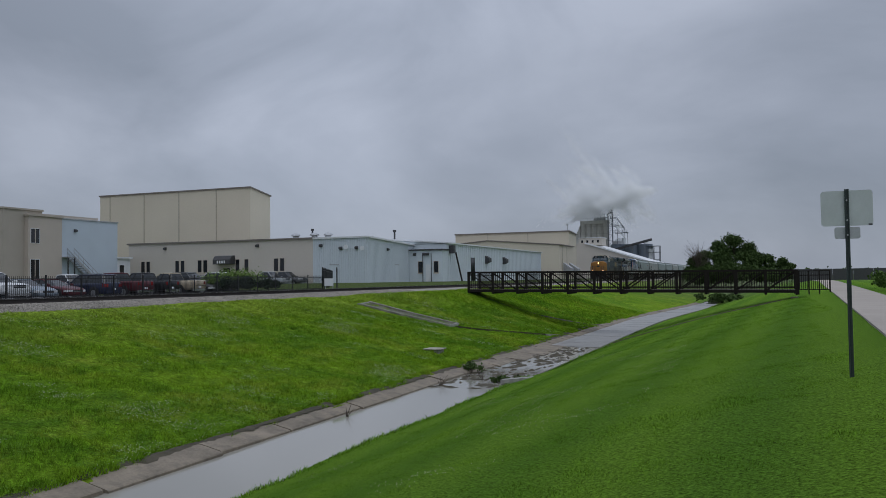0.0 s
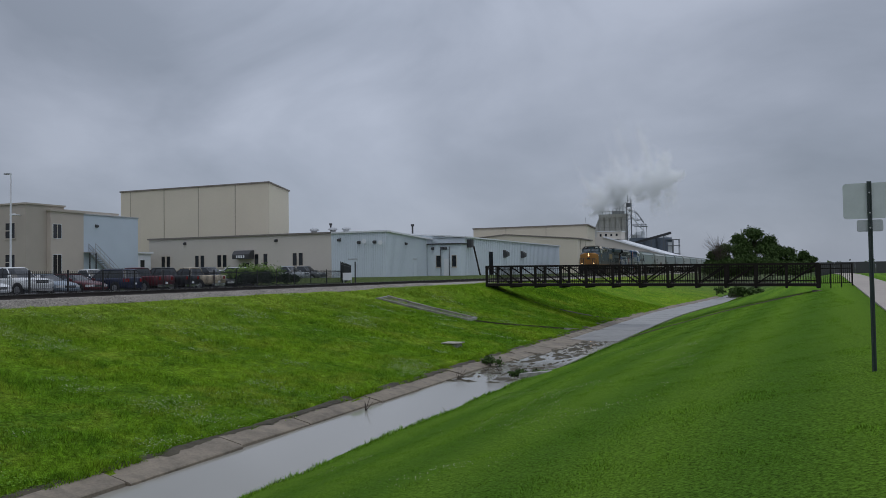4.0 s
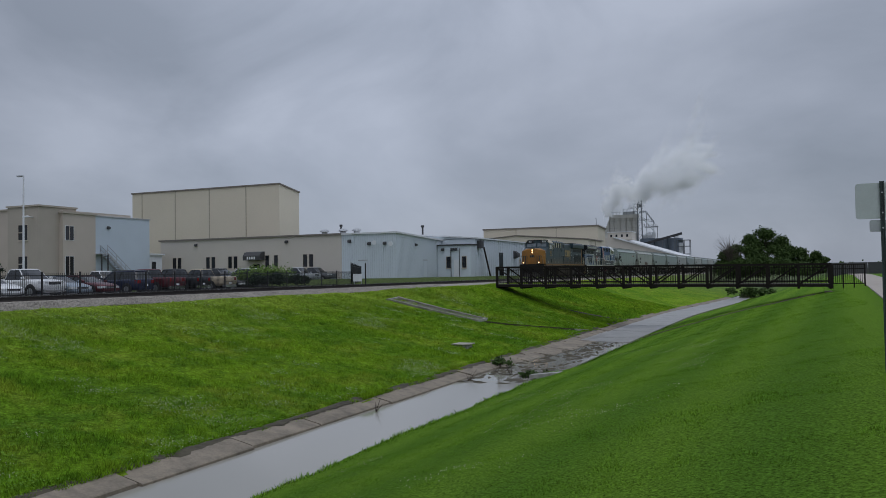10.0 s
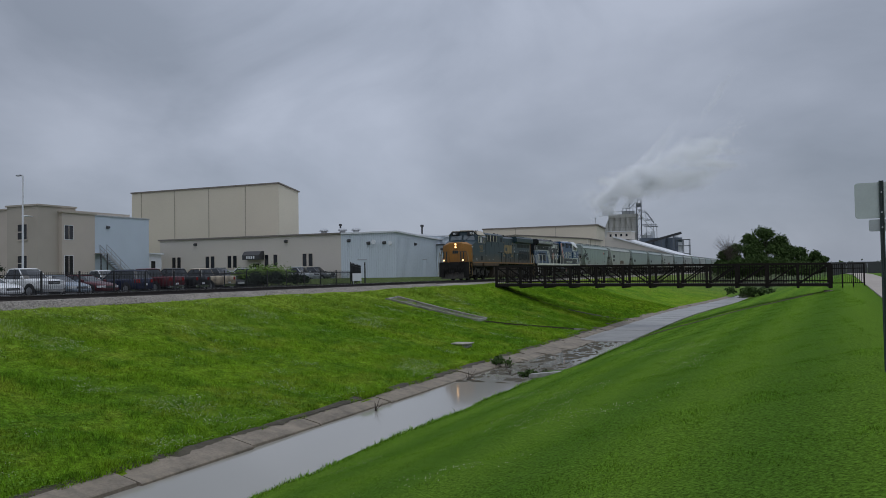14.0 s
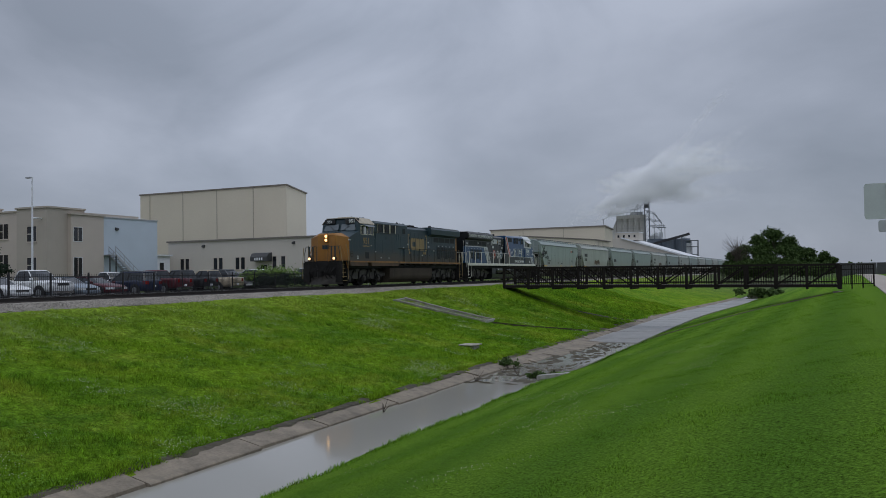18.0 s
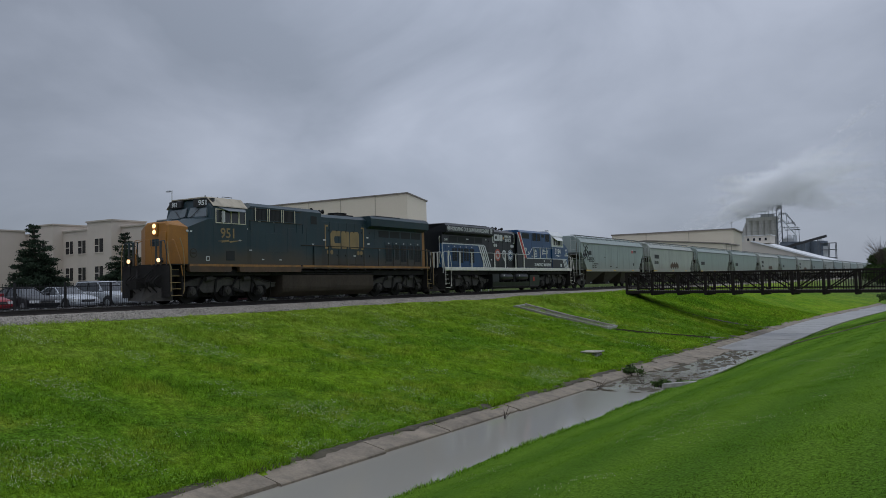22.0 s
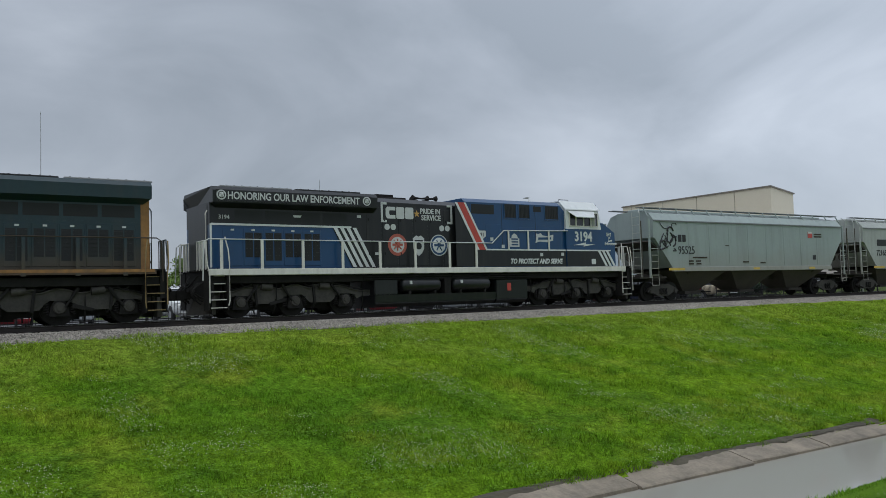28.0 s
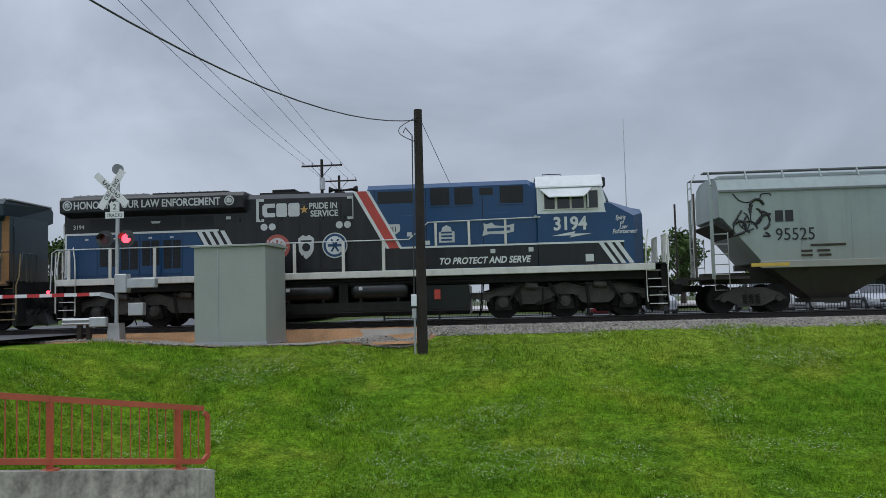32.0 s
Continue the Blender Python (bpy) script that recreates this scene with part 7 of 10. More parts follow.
    rail_run(t, [(s * 1.1, rr + 0.04, 1.9), (s * 1.1, rr + 0.10, 2.0), (s * 1.1, rr + 0.10, 3.6), (s * 1.1, rr + 0.04, 3.7)], rail_m, "rear_grab")
    # side walkway railing
    posts = (9.95, 11.3, 12.95, 14.55, 16.15, 17.75, 19.3, 20.75) if special else (9.85, 11.01, 12.55, 14.06, 15.4, 16.9, 18.4, 19.8)
    for sx in (-1, 1):
        for u in posts:
            bm = B()
            box(bm, *sorted((sx * 1.49, sx * 1.53)), u - 0.05, u + 0.05, 1.60, 2.68)
            box(bm, *sorted((sx * 1.49, sx * 1.545)), u - 0.07, u + 0.07, 1.50, 1.66)
            part("railing_post", bm, rail_m, t)
        pts = [(sx * 1.51, rr + 0.35, 1.3), (sx * 1.51, rr + 0.30, 2.60), (sx * 1.51, rr + 0.15, 2.70), (sx * 1.51, posts[0], 2.70)]
        if special:
            pts += [(sx * 1.51, 9.1, 2.70), (sx * 1.51, 8.45, 3.24), (sx * 1.51, 4.75, 3.30)]
        else:
            pts += [(sx * 1.51, 8.85, 2.70)]
        rail_run(t, pts, P["silver"] if special else P["grime"])
        if special:
            for u in (8.2, 7.1, 5.9):
                part("railing_post", box(B(), *sorted((sx * 1.49, sx * 1.52)), u - 0.04, u + 0.04, 2.40, 3.26), rail_m, t)
    return t


def star(bm, s, x, u, z, r):
    pts = []
    for k in range(10):
        a = math.pi / 2 + k * math.tau / 10
        rr = r if k % 2 == 0 else r * 0.42
        pts.append((u + s * rr * math.cos(a), z + rr * math.sin(a)))
    return slab(bm, s, x, pts)


def roundel(t, s, x, u, z, r, rim, face, mark, nm="emblem", spokes=8):
    bm = B()
    disc(bm, (s * (x + 0.003), u, z), "x", r, 0.006, 28)
    e = part(nm, bm, rim, t, "round service emblem")
    bm = B()
    disc(bm, (s * (x + 0.008), u, z), "x", r * 0.72, 0.006, 24)
    part("emblem_face", bm, face, e)
    for k in range(spokes // 2):
        a = k * math.tau / spokes
        bm = B()
        du, dz = math.cos(a) * r * 0.55, math.sin(a) * r * 0.55
        beam(bm, (s * (x + 0.012), u - du, z - dz), (s * (x + 0.012), u + du, z + dz), 0.006, 0.09) if abs(dz) < 1e-6 else bar(bm, (s * (x + 0.012), u - du, z - dz), (s * (x + 0.012), u + du, z + dz), 0.03, 4)
        part("emblem_mark", bm, mark, e)
    return e


def brackets_logo(t, s, x, uc, zc, w, h, m_block, m_br, nblock=3, logo_w=None):
    """Square brackets with a plain block mark between them, and paired discs below, like a wheelset."""
    lw = logo_w or w * 0.7
    for sg in (-1, 1):
        ue = uc + sg * w / 2
        bm = B()
        slab(bm, s, x, [(ue - 0.045, zc - h / 2), (ue + 0.045, zc - h / 2), (ue + 0.045, zc + h / 2), (ue - 0.045, zc + h / 2)])
        for zz in (zc - h / 2, zc + h / 2 - 0.09):
            a, b = sorted((ue, ue - sg * 0.22))
            slab(bm, s, x, [(a, zz), (b, zz), (b, zz + 0.09), (a, zz + 0.09)])
        part("logo_bracket", bm, m_br, t)
        for q in (0.22, 0.50):
            bm = B()
            disc(bm, (s * (x + 0.003), ue - sg * q, zc - h / 2 - 0.18), "x", 0.12, 0.006, 16)
            part("logo_disc", bm, m_br, t)


def block_mark(t, s, x, cells, z0, z1, m, label):
    """Plain slab-like blocks in a row; the first is notched on its forward side."""
    h = z1 - z0
    for k, (a, b) in enumerate(cells):
        w, sg = abs(b - a), 1 if b > a else -1
        def at(f, g):
            return (a + sg * w * f, z0 + h * g)
        if k == 0:
            pts = [at(0.18, 0), at(1, 0), at(1, 0.30), at(0.42, 0.30), at(0.36, 0.42), at(0.36, 0.58), at(0.42, 0.70), at(1, 0.70), at(1, 1), at(0.18, 1), at(0, 0.82), at(0, 0.18)]
        else:
            pts = [at(0.10, 0), at(0.90, 0), at(1, 0.12), at(1, 0.88), at(0.90, 1), at(0.10, 1), at(0, 0.88), at(0, 0.12)]
        part("logo_block", slab(B(), s, x, pts), m, t, label)


def side_plate(t, s, x, u, z, w, h, m, nm="data_plate"):
    return part(nm, slab(B(), s, x, [(u, z), (u + w, z), (u + w, z + h), (u, z + h)]), m, t)


loco1 = locomotive("locomotive", "weathered dark blue diesel locomotive with orange yellow nose on the track", 1, False)
for u, z, r in ((1.24, 3.36, 0.095), (1.24, 3.10, 0.095)):
    part("headlight", bar(B(), (0, u - 0.10, z), (0, u, z), r, 16), P["lamp"], loco1, "lit headlight")
part("headlight_housing", bevelled(box(B(), -0.15, 0.15, 1.16, 1.27, 2.94, 3.50), 0.02), P["orange"], loco1)
for sx in (-1, 1):
    part("ditch_light", bar(B(), (sx * 0.95, 0.56, 1.86), (sx * 0.95, 0.62, 1.86), 0.085, 14), P["lampdim"], loco1, "lit ditch light")
    part("ditch_light_can", bar(B(), (sx * 0.95, 0.60, 1.86), (sx * 0.95, 0.74, 1.86), 0.135, 14), P["ink"], loco1)
part("nose_door", bevelled(box(B(), 0.22, 0.66, 1.21, 1.28, 1.80, 3.1), 0.015), P["orange"], loco1)
for k, xx in enumerate((-0.34, -0.12, 0.10)):
    part("nose_block", box(B(), xx, xx + 0.19, 1.235, 1.265, 2.50, 2.80), P["navy"], loco1, "dark block mark on the nose")
rail_run(loco1, [(-0.5, 0.62, 1.66), (-0.5, 0.62, 2.75), (0.5, 0.62, 2.75), (0.5, 0.62, 1.66)], P["orange"], "front_handrail")
# slanting handrails beside the nose steps
for sx in (-1, 1):
    rail_run(loco1, [(sx * 0.95, 1.30, 2.76), (sx * 1.15, 1.24, 2.70), (sx * 1.46, 1.30, 1.85), (sx * 1.50, 1.38, 1.2)], P["orange"], "nose_handrail", 0.024)
part("class_lamp", disc(B(), (1.48, 1.66, 3.1), "x", 0.05, 0.06, 12), P["silver"], loco1)
words("road_number", "951", 0.62, on_side(1, 1.506, 3.50, 2.88), P["yellow_faded"], loco1, "faded tan road number", sx=1.02, bold=0.015)
part("lightning_stripe", slab(B(), 1, 1.506, [(3.30, 2.72), (4.02, 2.80), (4.00, 2.74), (4.85, 2.80), (4.05, 2.66), (4.08, 2.72), (3.55, 2.66), (3.60, 2.71)]), P["yellow_faded"], loco1)
part("cab_vent", slab(B(), 1, 1.506, [(3.83, 1.87), (4.34, 1.87), (4.34, 2.30), (3.83, 2.30)]), P["grille"], loco1)
bg = part("builder_badge", disc(B(), (1.510, 1.96, 2.16), "x", 0.20, 0.008, 24), P["grime"], loco1, "round builder's badge")
part("badge_face", disc(B(), (1.515, 1.96, 2.16), "x", 0.16, 0.008, 24), P["navy"], bg)
part("badge_bar", box(B(), 1.518, 1.524, 1.84, 2.08, 2.13, 2.19), P["grime"], bg)
side_plate(loco1, 1, 1.506, 2.66, 1.84, 0.20, 0.20, P["silver"])
side_plate(loco1, 1, 1.513, 2.70, 1.88, 0.12, 0.12, P["navy"])
side_plate(loco1, 1, 1.506, 4.60, 2.76, 0.16, 0.06, P["silver"])
side_plate(loco1, 1, 1.506, 1.78, 3.06, 0.12, 0.06, P["silver"])
brackets_logo(loco1, 1, 1.237, 12.70, 3.22, 3.3, 1.25, P["yellow_faded"], P["yellow_faded"])
block_mark(loco1, 1, 1.240, ((11.46, 12.30), (12.36, 13.06), (13.12, 13.92)), 2.62, 3.56, P["yellow_faded"], "faded yellow block mark")
for u, z in ((10.85, 3.0), (14.6, 3.25), (14.7, 2.9), (13.4, 2.20), (15.7, 2.6)):
    side_plate(loco1, 1, 1.240, u, z, 0.20, 0.09, P["silver"])
TRAIN.append((loco1, 33.85, 0))

loco2 = locomotive("locomotive", "black and blue commemorative diesel locomotive with white cab", -1, True)
N2 = -1
ban = part("banner_panel", slab(B(), N2, 1.575, [(14.95, 4.0), (20.95, 4.0), (20.95, 4.38), (14.95, 4.38)], 0.02), P["black"], loco2, "long black banner board")
words("banner_text", "HONORING OUR LAW ENFORCEMENT", 0.36, on_side(N2, 1.598, 20.55, 4.07), P["silver"], ban, "silver capital letters", sx=0.80, bold=0.02)
for u in (20.76, 15.13):
    roundel(loco2, N2, 1.598, u, 4.20, 0.17, P["silver"], P["black"], P["silver"])
# stripes
for k in range(4):
    a = 16.38 - 0.27 * k
    part("slanted_stripe", slab(B(), N2, 1.243, [(a, 3.22), (a - 0.15, 3.22), (a - 0.97, 1.74), (a - 0.82, 1.74)]), P["white"], loco2, "white slanted stripe")
part("black_corner", slab(B(), N2, 1.240, [(16.42, 3.22), (15.40, 3.22), (15.40, 1.72), (15.60, 1.72)], 0.002), P["black"], loco2)
part("waist_stripe", slab(B(), N2, 1.24, [(21.0, 3.20), (15.62, 3.20), (15.62, 3.27), (21.0, 3.27)]), P["white"], loco2)
part("corner_stripe", slab(B(), N2, 1.225, [(21.05, 1.75), (20.98, 1.75), (20.98, 3.25), (21.05, 3.25)]), P["white"], loco2)
for sg, mm, a, b in ((0, P["white"], 10.95, 10.83), (1, P["red"], 10.83, 10.50), (2, P["white"], 10.50, 10.40)):
    part("slanted_stripe", slab(B(), N2, 1.478, [(a, 4.36), (b, 4.36), (b - 1.08, 2.42), (a - 1.08, 2.42)]), mm, loco2, "red slanted stripe" if sg == 1 else "white slanted stripe")
part("lower_black_panel", slab(B(), N2, 1.469, [(10.455, 1.72), (10.455, 4.30), (10.40, 4.30), (9.42, 2.42), (4.86, 2.42), (4.86, 1.72)], 0.003), P["black"], loco2)
part("black_door", slab(B(), N2, 1.470, [(10.455, 1.72), (10.455, 4.34), (10.94, 4.34), (10.94, 1.72)], 0.003), P["black"], loco2)
part("lower_black_band", slab(B(), N2, 1.503, [(4.84, 1.72), (4.84, 2.40), (2.08, 2.40), (2.04, 1.72)], 0.003), P["black"], loco2)
for a, b, x in ((9.40, 4.85, 1.474), (4.85, 2.06, 1.508)):
    part("waist_stripe", slab(B(), N2, x, [(a, 2.40), (a, 2.46), (b, 2.46), (b, 2.40)]), P["white"], loco2)
for k in range(3):
    a = 2.90 - 0.26 * k
    part("slanted_stripe", slab(B(), N2, 1.511, [(a, 2.42), (a - 0.15, 2.42), (a - 0.62, 1.72), (a - 0.47, 1.72)]), P["white"], loco2, "white slanted stripe")
words("road_number", "3194", 0.60, on_side(N2, 1.508, 4.34, 2.86), P["white"], loco2, "white road number", sx=0.92, bold=0.03)
part("lightning_stripe", slab(B(), N2, 1.508, [(4.42, 2.66), (3.62, 2.80), (3.66, 2.72), (3.06, 2.72), (3.82, 2.60), (3.75, 2.67)]), P["white"], loco2)
words("motto", "TO PROTECT AND SERVE", 0.30, on_side(N2, 1.475, 8.12, 1.84), P["white"], loco2, "white slanted capitals", shear=0.25, sx=0.87, bold=0.03)
for k, line in enumerate(("Spirit", "of", "Law", "Enforcement")):
    words("nose_script", line, 0.20, on_side(N2, 1.505, 2.16 - 0.04 * k, 3.14 - 0.15 * k), P["white"], loco2, "white script", align="CENTER", shear=0.3, sx=0.75)
words("slogan", "PRIDE IN", 0.29, on_side(N2, 1.240, 12.50, 3.86), P["silver"], loco2, "silver lettering", sx=0.86, bold=0.025)
words("slogan", "SERVICE", 0.29, on_side(N2, 1.240, 12.45, 3.60), P["silver"], loco2, "silver lettering", sx=0.90, bold=0.025)
brackets_logo(loco2, N2, 1.237, 12.62, 3.86, 3.30, 0.78, P["silver"], P["silver"])
block_mark(loco2, N2, 1.240, ((14.10, 13.66), (13.62, 13.25), (13.21, 12.82)), 3.62, 4.08, P["silver"], "silver block mark")
part("star", star(B(), N2, 1.24, 12.66, 3.84, 0.15), P["gold"], loco2, "gold star")
P["emblem_red"] = mat("faded_red_emblem", (0.36, 0.085, 0.06), 0.55, vary=0.25)
fire = roundel(loco2, N2, 1.242, 13.60, 2.60, 0.43, P["emblem_red"], P["silver"], P["emblem_red"])
part("emblem_core", disc(B(), (N2 * 1.262, 13.60, 2.60), "x", 0.12, 0.006, 16), P["emblem_red"], fire)
e = part("shield", slab(B(), N2, 1.242, [(12.88, 2.86), (12.72, 2.98), (12.61, 2.93), (12.50, 2.98), (12.34, 2.86), (12.36, 2.45), (12.46, 2.28), (12.61, 2.16), (12.76, 2.28), (12.86, 2.45)]), P["silver"], loco2, "silver shield emblem")
part("shield_disc", disc(B(), (N2 * 1.252, 12.61, 2.56), "x", 0.14, 0.006, 16), P["black"], e)
part("shield_bar", slab(B(), N2, 1.252, [(12.80, 2.74), (12.42, 2.74), (12.42, 2.80), (12.80, 2.80)]), P["black"], e)
life = roundel(loco2, N2, 1.242, 11.63, 2.60, 0.43, P["silver"], P["white"], P["blue"], spokes=6)
part("emblem_ring", disc(B(), (N2 * 1.2475, 11.63, 2.60), "x", 0.39, 0.006, 28), P["blue"], life)
part("badge_shield", slab(B(), N2, 1.468, [(9.78, 3.10), (9.76, 2.98), (9.58, 2.86), (9.40, 2.98), (9.38, 3.10), (9.40, 3.22), (9.76, 3.22)], 0.004), P["silver"], loco2)
words("badge_number", "911", 0.22, on_side(N2, 1.473, 9.76, 2.98), P["ink"], loco2, "black digits", sx=0.82, bold=0.03)
# pale decals: a house-shaped plate and a waving flag
d = part("decal", slab(B(), N2, 1.468, [(8.10, 2.56), (7.58, 2.56), (7.58, 2.92), (7.66, 2.92), (7.70, 3.06), (7.84, 3.14), (7.98, 3.06), (8.02, 2.92), (8.10, 2.92)]), P["silver"], loco2, "pale printed decal")
for z in (2.62, 2.74, 2.86):
    part("decal_bar", slab(B(), N2, 1.475, [(8.02, z), (7.66, z), (7.66, z + 0.06), (8.02, z + 0.06)]), P["blue"], d)
d = part("decal", slab(B(), N2, 1.468, [(6.66, 2.74), (6.42, 2.80), (5.96, 2.78), (5.62, 2.86), (5.60, 3.12), (5.95, 3.04), (6.25, 3.08), (6.34, 3.18), (6.50, 3.12), (6.62, 3.16), (6.60, 3.0)]), P["silver"], loco2, "pale printed decal")
part("decal_bar", slab(B(), N2, 1.475, [(6.50, 2.88), (5.74, 2.90), (5.74, 3.0), (6.50, 2.98)]), P["blue"], d)
side_plate(loco2, N2, 1.512, 3.06, 1.80, 0.26, 0.24, P["white"], "white_plate")
for u, z, x in ((6.25, 2.16, 1.474), (5.0, 2.18, 1.474), (8.4, 2.5, 1.468), (9.0, 2.8, 1.468)):
    side_plate(loco2, N2, x, u, z, 0.16, 0.14, P["silver"])
for u, z in ((15.2, 3.6), (14.45, 2.2)):
    side_plate(loco2, N2, 1.240, u, z, 0.16, 0.10, P["silver"])
part("oval_plate", slab(B(), N2, 1.236, [(18.0, 3.62), (17.95, 3.54), (17.7, 3.54), (17.65, 3.62)]), P["silver"], loco2)
words("rear_number", "3194", 0.20, on_side(N2, 1.232, 20.75, 3.42), P["silver"], loco2)
TRAIN.append((loco2, 77.5, 180))


def hopper(name, label, body_m, variant):
    L = 18.6
    t = thing(name, label, "hopper car", "train")
    # side and roof shell, ends sloping in below
    def sec(u, zb):
        return [(-1.0, u, zb), (-1.54, u, max(zb, 1.62)), (-1.55, u, 3.98), (-1.30, u, 4.32), (-0.8, u, 4.46), (0, u, 4.50), (0.8, u, 4.46), (1.30, u, 4.32), (1.55, u, 3.98), (1.54, u, max(zb, 1.62)), (1.0, u, zb)]
    bm = B()
    loft(bm, [sec(1.18, 3.10), sec(1.30, 3.05), sec(2.48, 1.62), sec(L - 2.48, 1.62), sec(L - 1.30, 3.05), sec(L - 1.18, 3.10)])
    part("body_shell", bm, body_m, t)
    for k in range(1, 9) if variant == 0 else ():
        bm = B()
        u = 2.15 + k * (L - 4.3) / 9
        box(bm, 1.549, 1.556, u - 0.015, u + 0.015, 1.70, 3.98)
        part("side_seam", bm, body_m, t)
    for sx in (-1, 1):
        bm = B()
        box(bm, *sorted((sx * 1.50, sx * 1.62)), 2.42, L - 2.42, 1.42, 1.64)
        bevelled(bm, 0.012)
        part("side_sill", bm, P["hoplight"], t, "pale dusty side sill")
        bm = B()
        box(bm, *sorted((sx * 1.54, sx * 1.60)), 1.2, L - 1.2, 3.90, 3.96)
        part("top_chord", bm, P["grey_walk"], t)
    # underneath: slope sheets and three discharge hoppers
    bm = B()
    box(bm, -0.32, 0.32, 0.9, L - 0.9, 0.95, 1.32)
    part("centre_sill", bm, P["hopdark"], t)
    for k, (a, b) in enumerate(((2.6, 7.1), (7.1, 11.5), (11.5, 16.0))):
        c = (a + b) / 2
        bm = B()
        loft(bm, [[(-1.38, a + 0.1, 1.50), (-1.38, b - 0.1, 1.50), (1.38, b - 0.1, 1.50), (1.38, a + 0.1, 1.50)],
                  [(-0.55, c - 0.55, 0.42), (-0.55, c + 0.55, 0.42), (0.55, c + 0.55, 0.42), (0.55, c - 0.55, 0.42)]])
        hb = part("hopper_bay", bm, P["hopdirt"], t, "grimy discharge hopper bay")
        bm = B()
        box(bm, -0.75, 0.75, c - 0.62, c + 0.62, 0.28, 0.42)
        part("outlet_gate", bm, P["hopdark"], hb)
        bm = B()
        bar(bm, (-1.3, c + 0.7, 0.36), (1.3, c + 0.7, 0.36), 0.03, 6)
        part("gate_shaft", bm, P["under"], hb)
    for e in (0, 1):
        f = (lambda u: u) if e == 0 else (lambda u: L - u)
        bm = B()
        loft(bm, [[(-1.40, f(1.02), 2.90), (1.40, f(1.02), 2.90), (1.40, f(1.10), 2.95), (-1.40, f(1.10), 2.95)],
                  [(-1.30, f(3.9), 1.30), (1.30, f(3.9), 1.30), (1.30, f(3.98), 1.35), (-1.30, f(3.98), 1.35)]])
        part("slope_sheet", bm, P["hopdark"], t, "brown grimy slope sheet")
        bm = B()
        box(bm, -1.45, 1.45, *sorted((f(0.25), f(2.1))), 1.10, 1.18)
        box(bm, -0.9, 0.9, *sorted((f(0.25), f(0.35))), 0.95, 1.2)
        part("end_platform", bm, P["hopdark"], t)
        bm = B()
        box(bm, -0.11, 0.11, *sorted((f(0.1), f(0.9))), 0.72, 0.94)
        prism(bm, [(-0.2, f(0.2)), (0.2, f(0.2)), (0.2, f(0.02)), (-0.1, f(0.0))], "z", 0.66, 1.0)
        part("coupler", bm, P["under"], t)
        for sx in (-1, 1):
            bm = B()
            beam(bm, (sx * 1.48, f(0.95), 1.12), (sx * 1.48, f(0.95), 4.02), 0.07, 0.10)
            part("corner_post", bm, body_m, t)
            for q, z in enumerate(np.linspace(1.25, 2.55, 5)):
                part("ladder_rung", bar(B(), (sx * 1.58, f(0.95), z), (sx * 1.58, f(1.42), z), 0.018, 5), P["hoplight"], t)
            bm = B()
            tube(bm, [(sx * 1.58, f(1.42), 2.6), (sx * 1.58, f(1.42), 0.75), (sx * 1.58, f(0.95), 0.75), (sx * 1.58, f(0.95), 1.2)], 0.02, 5)
            part("ladder_stile", bm, P["hoplight"], t)
            bm = B()
            beam(bm, (sx * 1.45, f(0.42), 1.15), (sx * 1.45, f(0.42), 3.9), 0.05, 0.06)
            part("end_post", bm, P["hopdirt"], t)
        bm = B()
        for z in np.linspace(1.35, 4.1, 8):
            bar(bm, (0.95, f(0.36), z), (1.45, f(0.36), z), 0.016, 5)
        bar(bm, (0.95, f(0.36), 1.15), (0.95, f(0.36), 4.35), 0.02, 5)
        bar(bm, (1.45, f(0.36), 1.15), (1.45, f(0.36), 4.25), 0.02, 5)
        bar(bm, (1.45, f(0.36), 4.25), (1.2, f(0.55), 4.55), 0.02, 5)
        part("end_ladder", bm, P["hoplight"], t)
        bm = B()
        bar(bm, (0.5, f(0.55), 2.2), (0.5, f(0.62), 2.2), 0.26, 14)
        part("brake_wheel", bm, P["hopdirt"], t)
        # truck
        uc = f(2.2)
        for du in (-0.88, 0.88):
            WHEELS.append((wheelset(t, uc + du, 0.457, P["under"]), uc + du, 0.457, t))
        for sx in (-1, 1):
            bm = B()
            prism(bm, [(uc - 1.15, 0.44), (uc - 0.95, 0.62), (uc - 0.4, 0.82), (uc + 0.4, 0.82), (uc + 0.95, 0.62), (uc + 1.15, 0.44), (uc + 0.75, 0.40), (uc + 0.35, 0.22), (uc - 0.35, 0.22), (uc - 0.75, 0.40)], "x", *sorted((sx * 0.95, sx * 1.10)))
            part("side_frame", bm, P["truckdust"], t)
            for q in (-0.2, 0, 0.2):
                part("spring", tube(B(), [(sx * 1.12 + 0.06 * math.cos(k * 1.1), uc + q + 0.06 * math.sin(k * 1.1), 0.30 + 0.012 * k) for k in range(27)], 0.02, 5), P["under"], t)
            for du in (-0.88, 0.88):
                part("bearing_cap", bar(B(), (sx * 1.02, uc + du, 0.457), (sx * 1.16, uc + du, 0.457), 0.13, 12, 0.10), P["truckdust"], t)
    # roof walk with brackets, hatches
    bm = B()
    for sx in (-1, 1):
        box(bm, *sorted((sx * 0.75, sx * 1.12)), 0.85, L - 0.85, 4.60, 4.64)
    part("running_board", bm, P["grey_walk"], t, "dark steel roof walkway")
    for k in range(15):
        u = 1.0 + k * (L - 2.0) / 14
        bm = B()
        beam(bm, (1.38, u, 4.16), (1.10, u, 4.62), 0.05, 0.05)
        part("walkway_bracket", bm, body_m, t)
    bm = B()
    box(bm, -0.4, 0.4, 1.5, L - 1.5, 4.48, 4.62)
    bevelled(bm, 0.03)
    part("hatch_trough", bm, body_m, t)
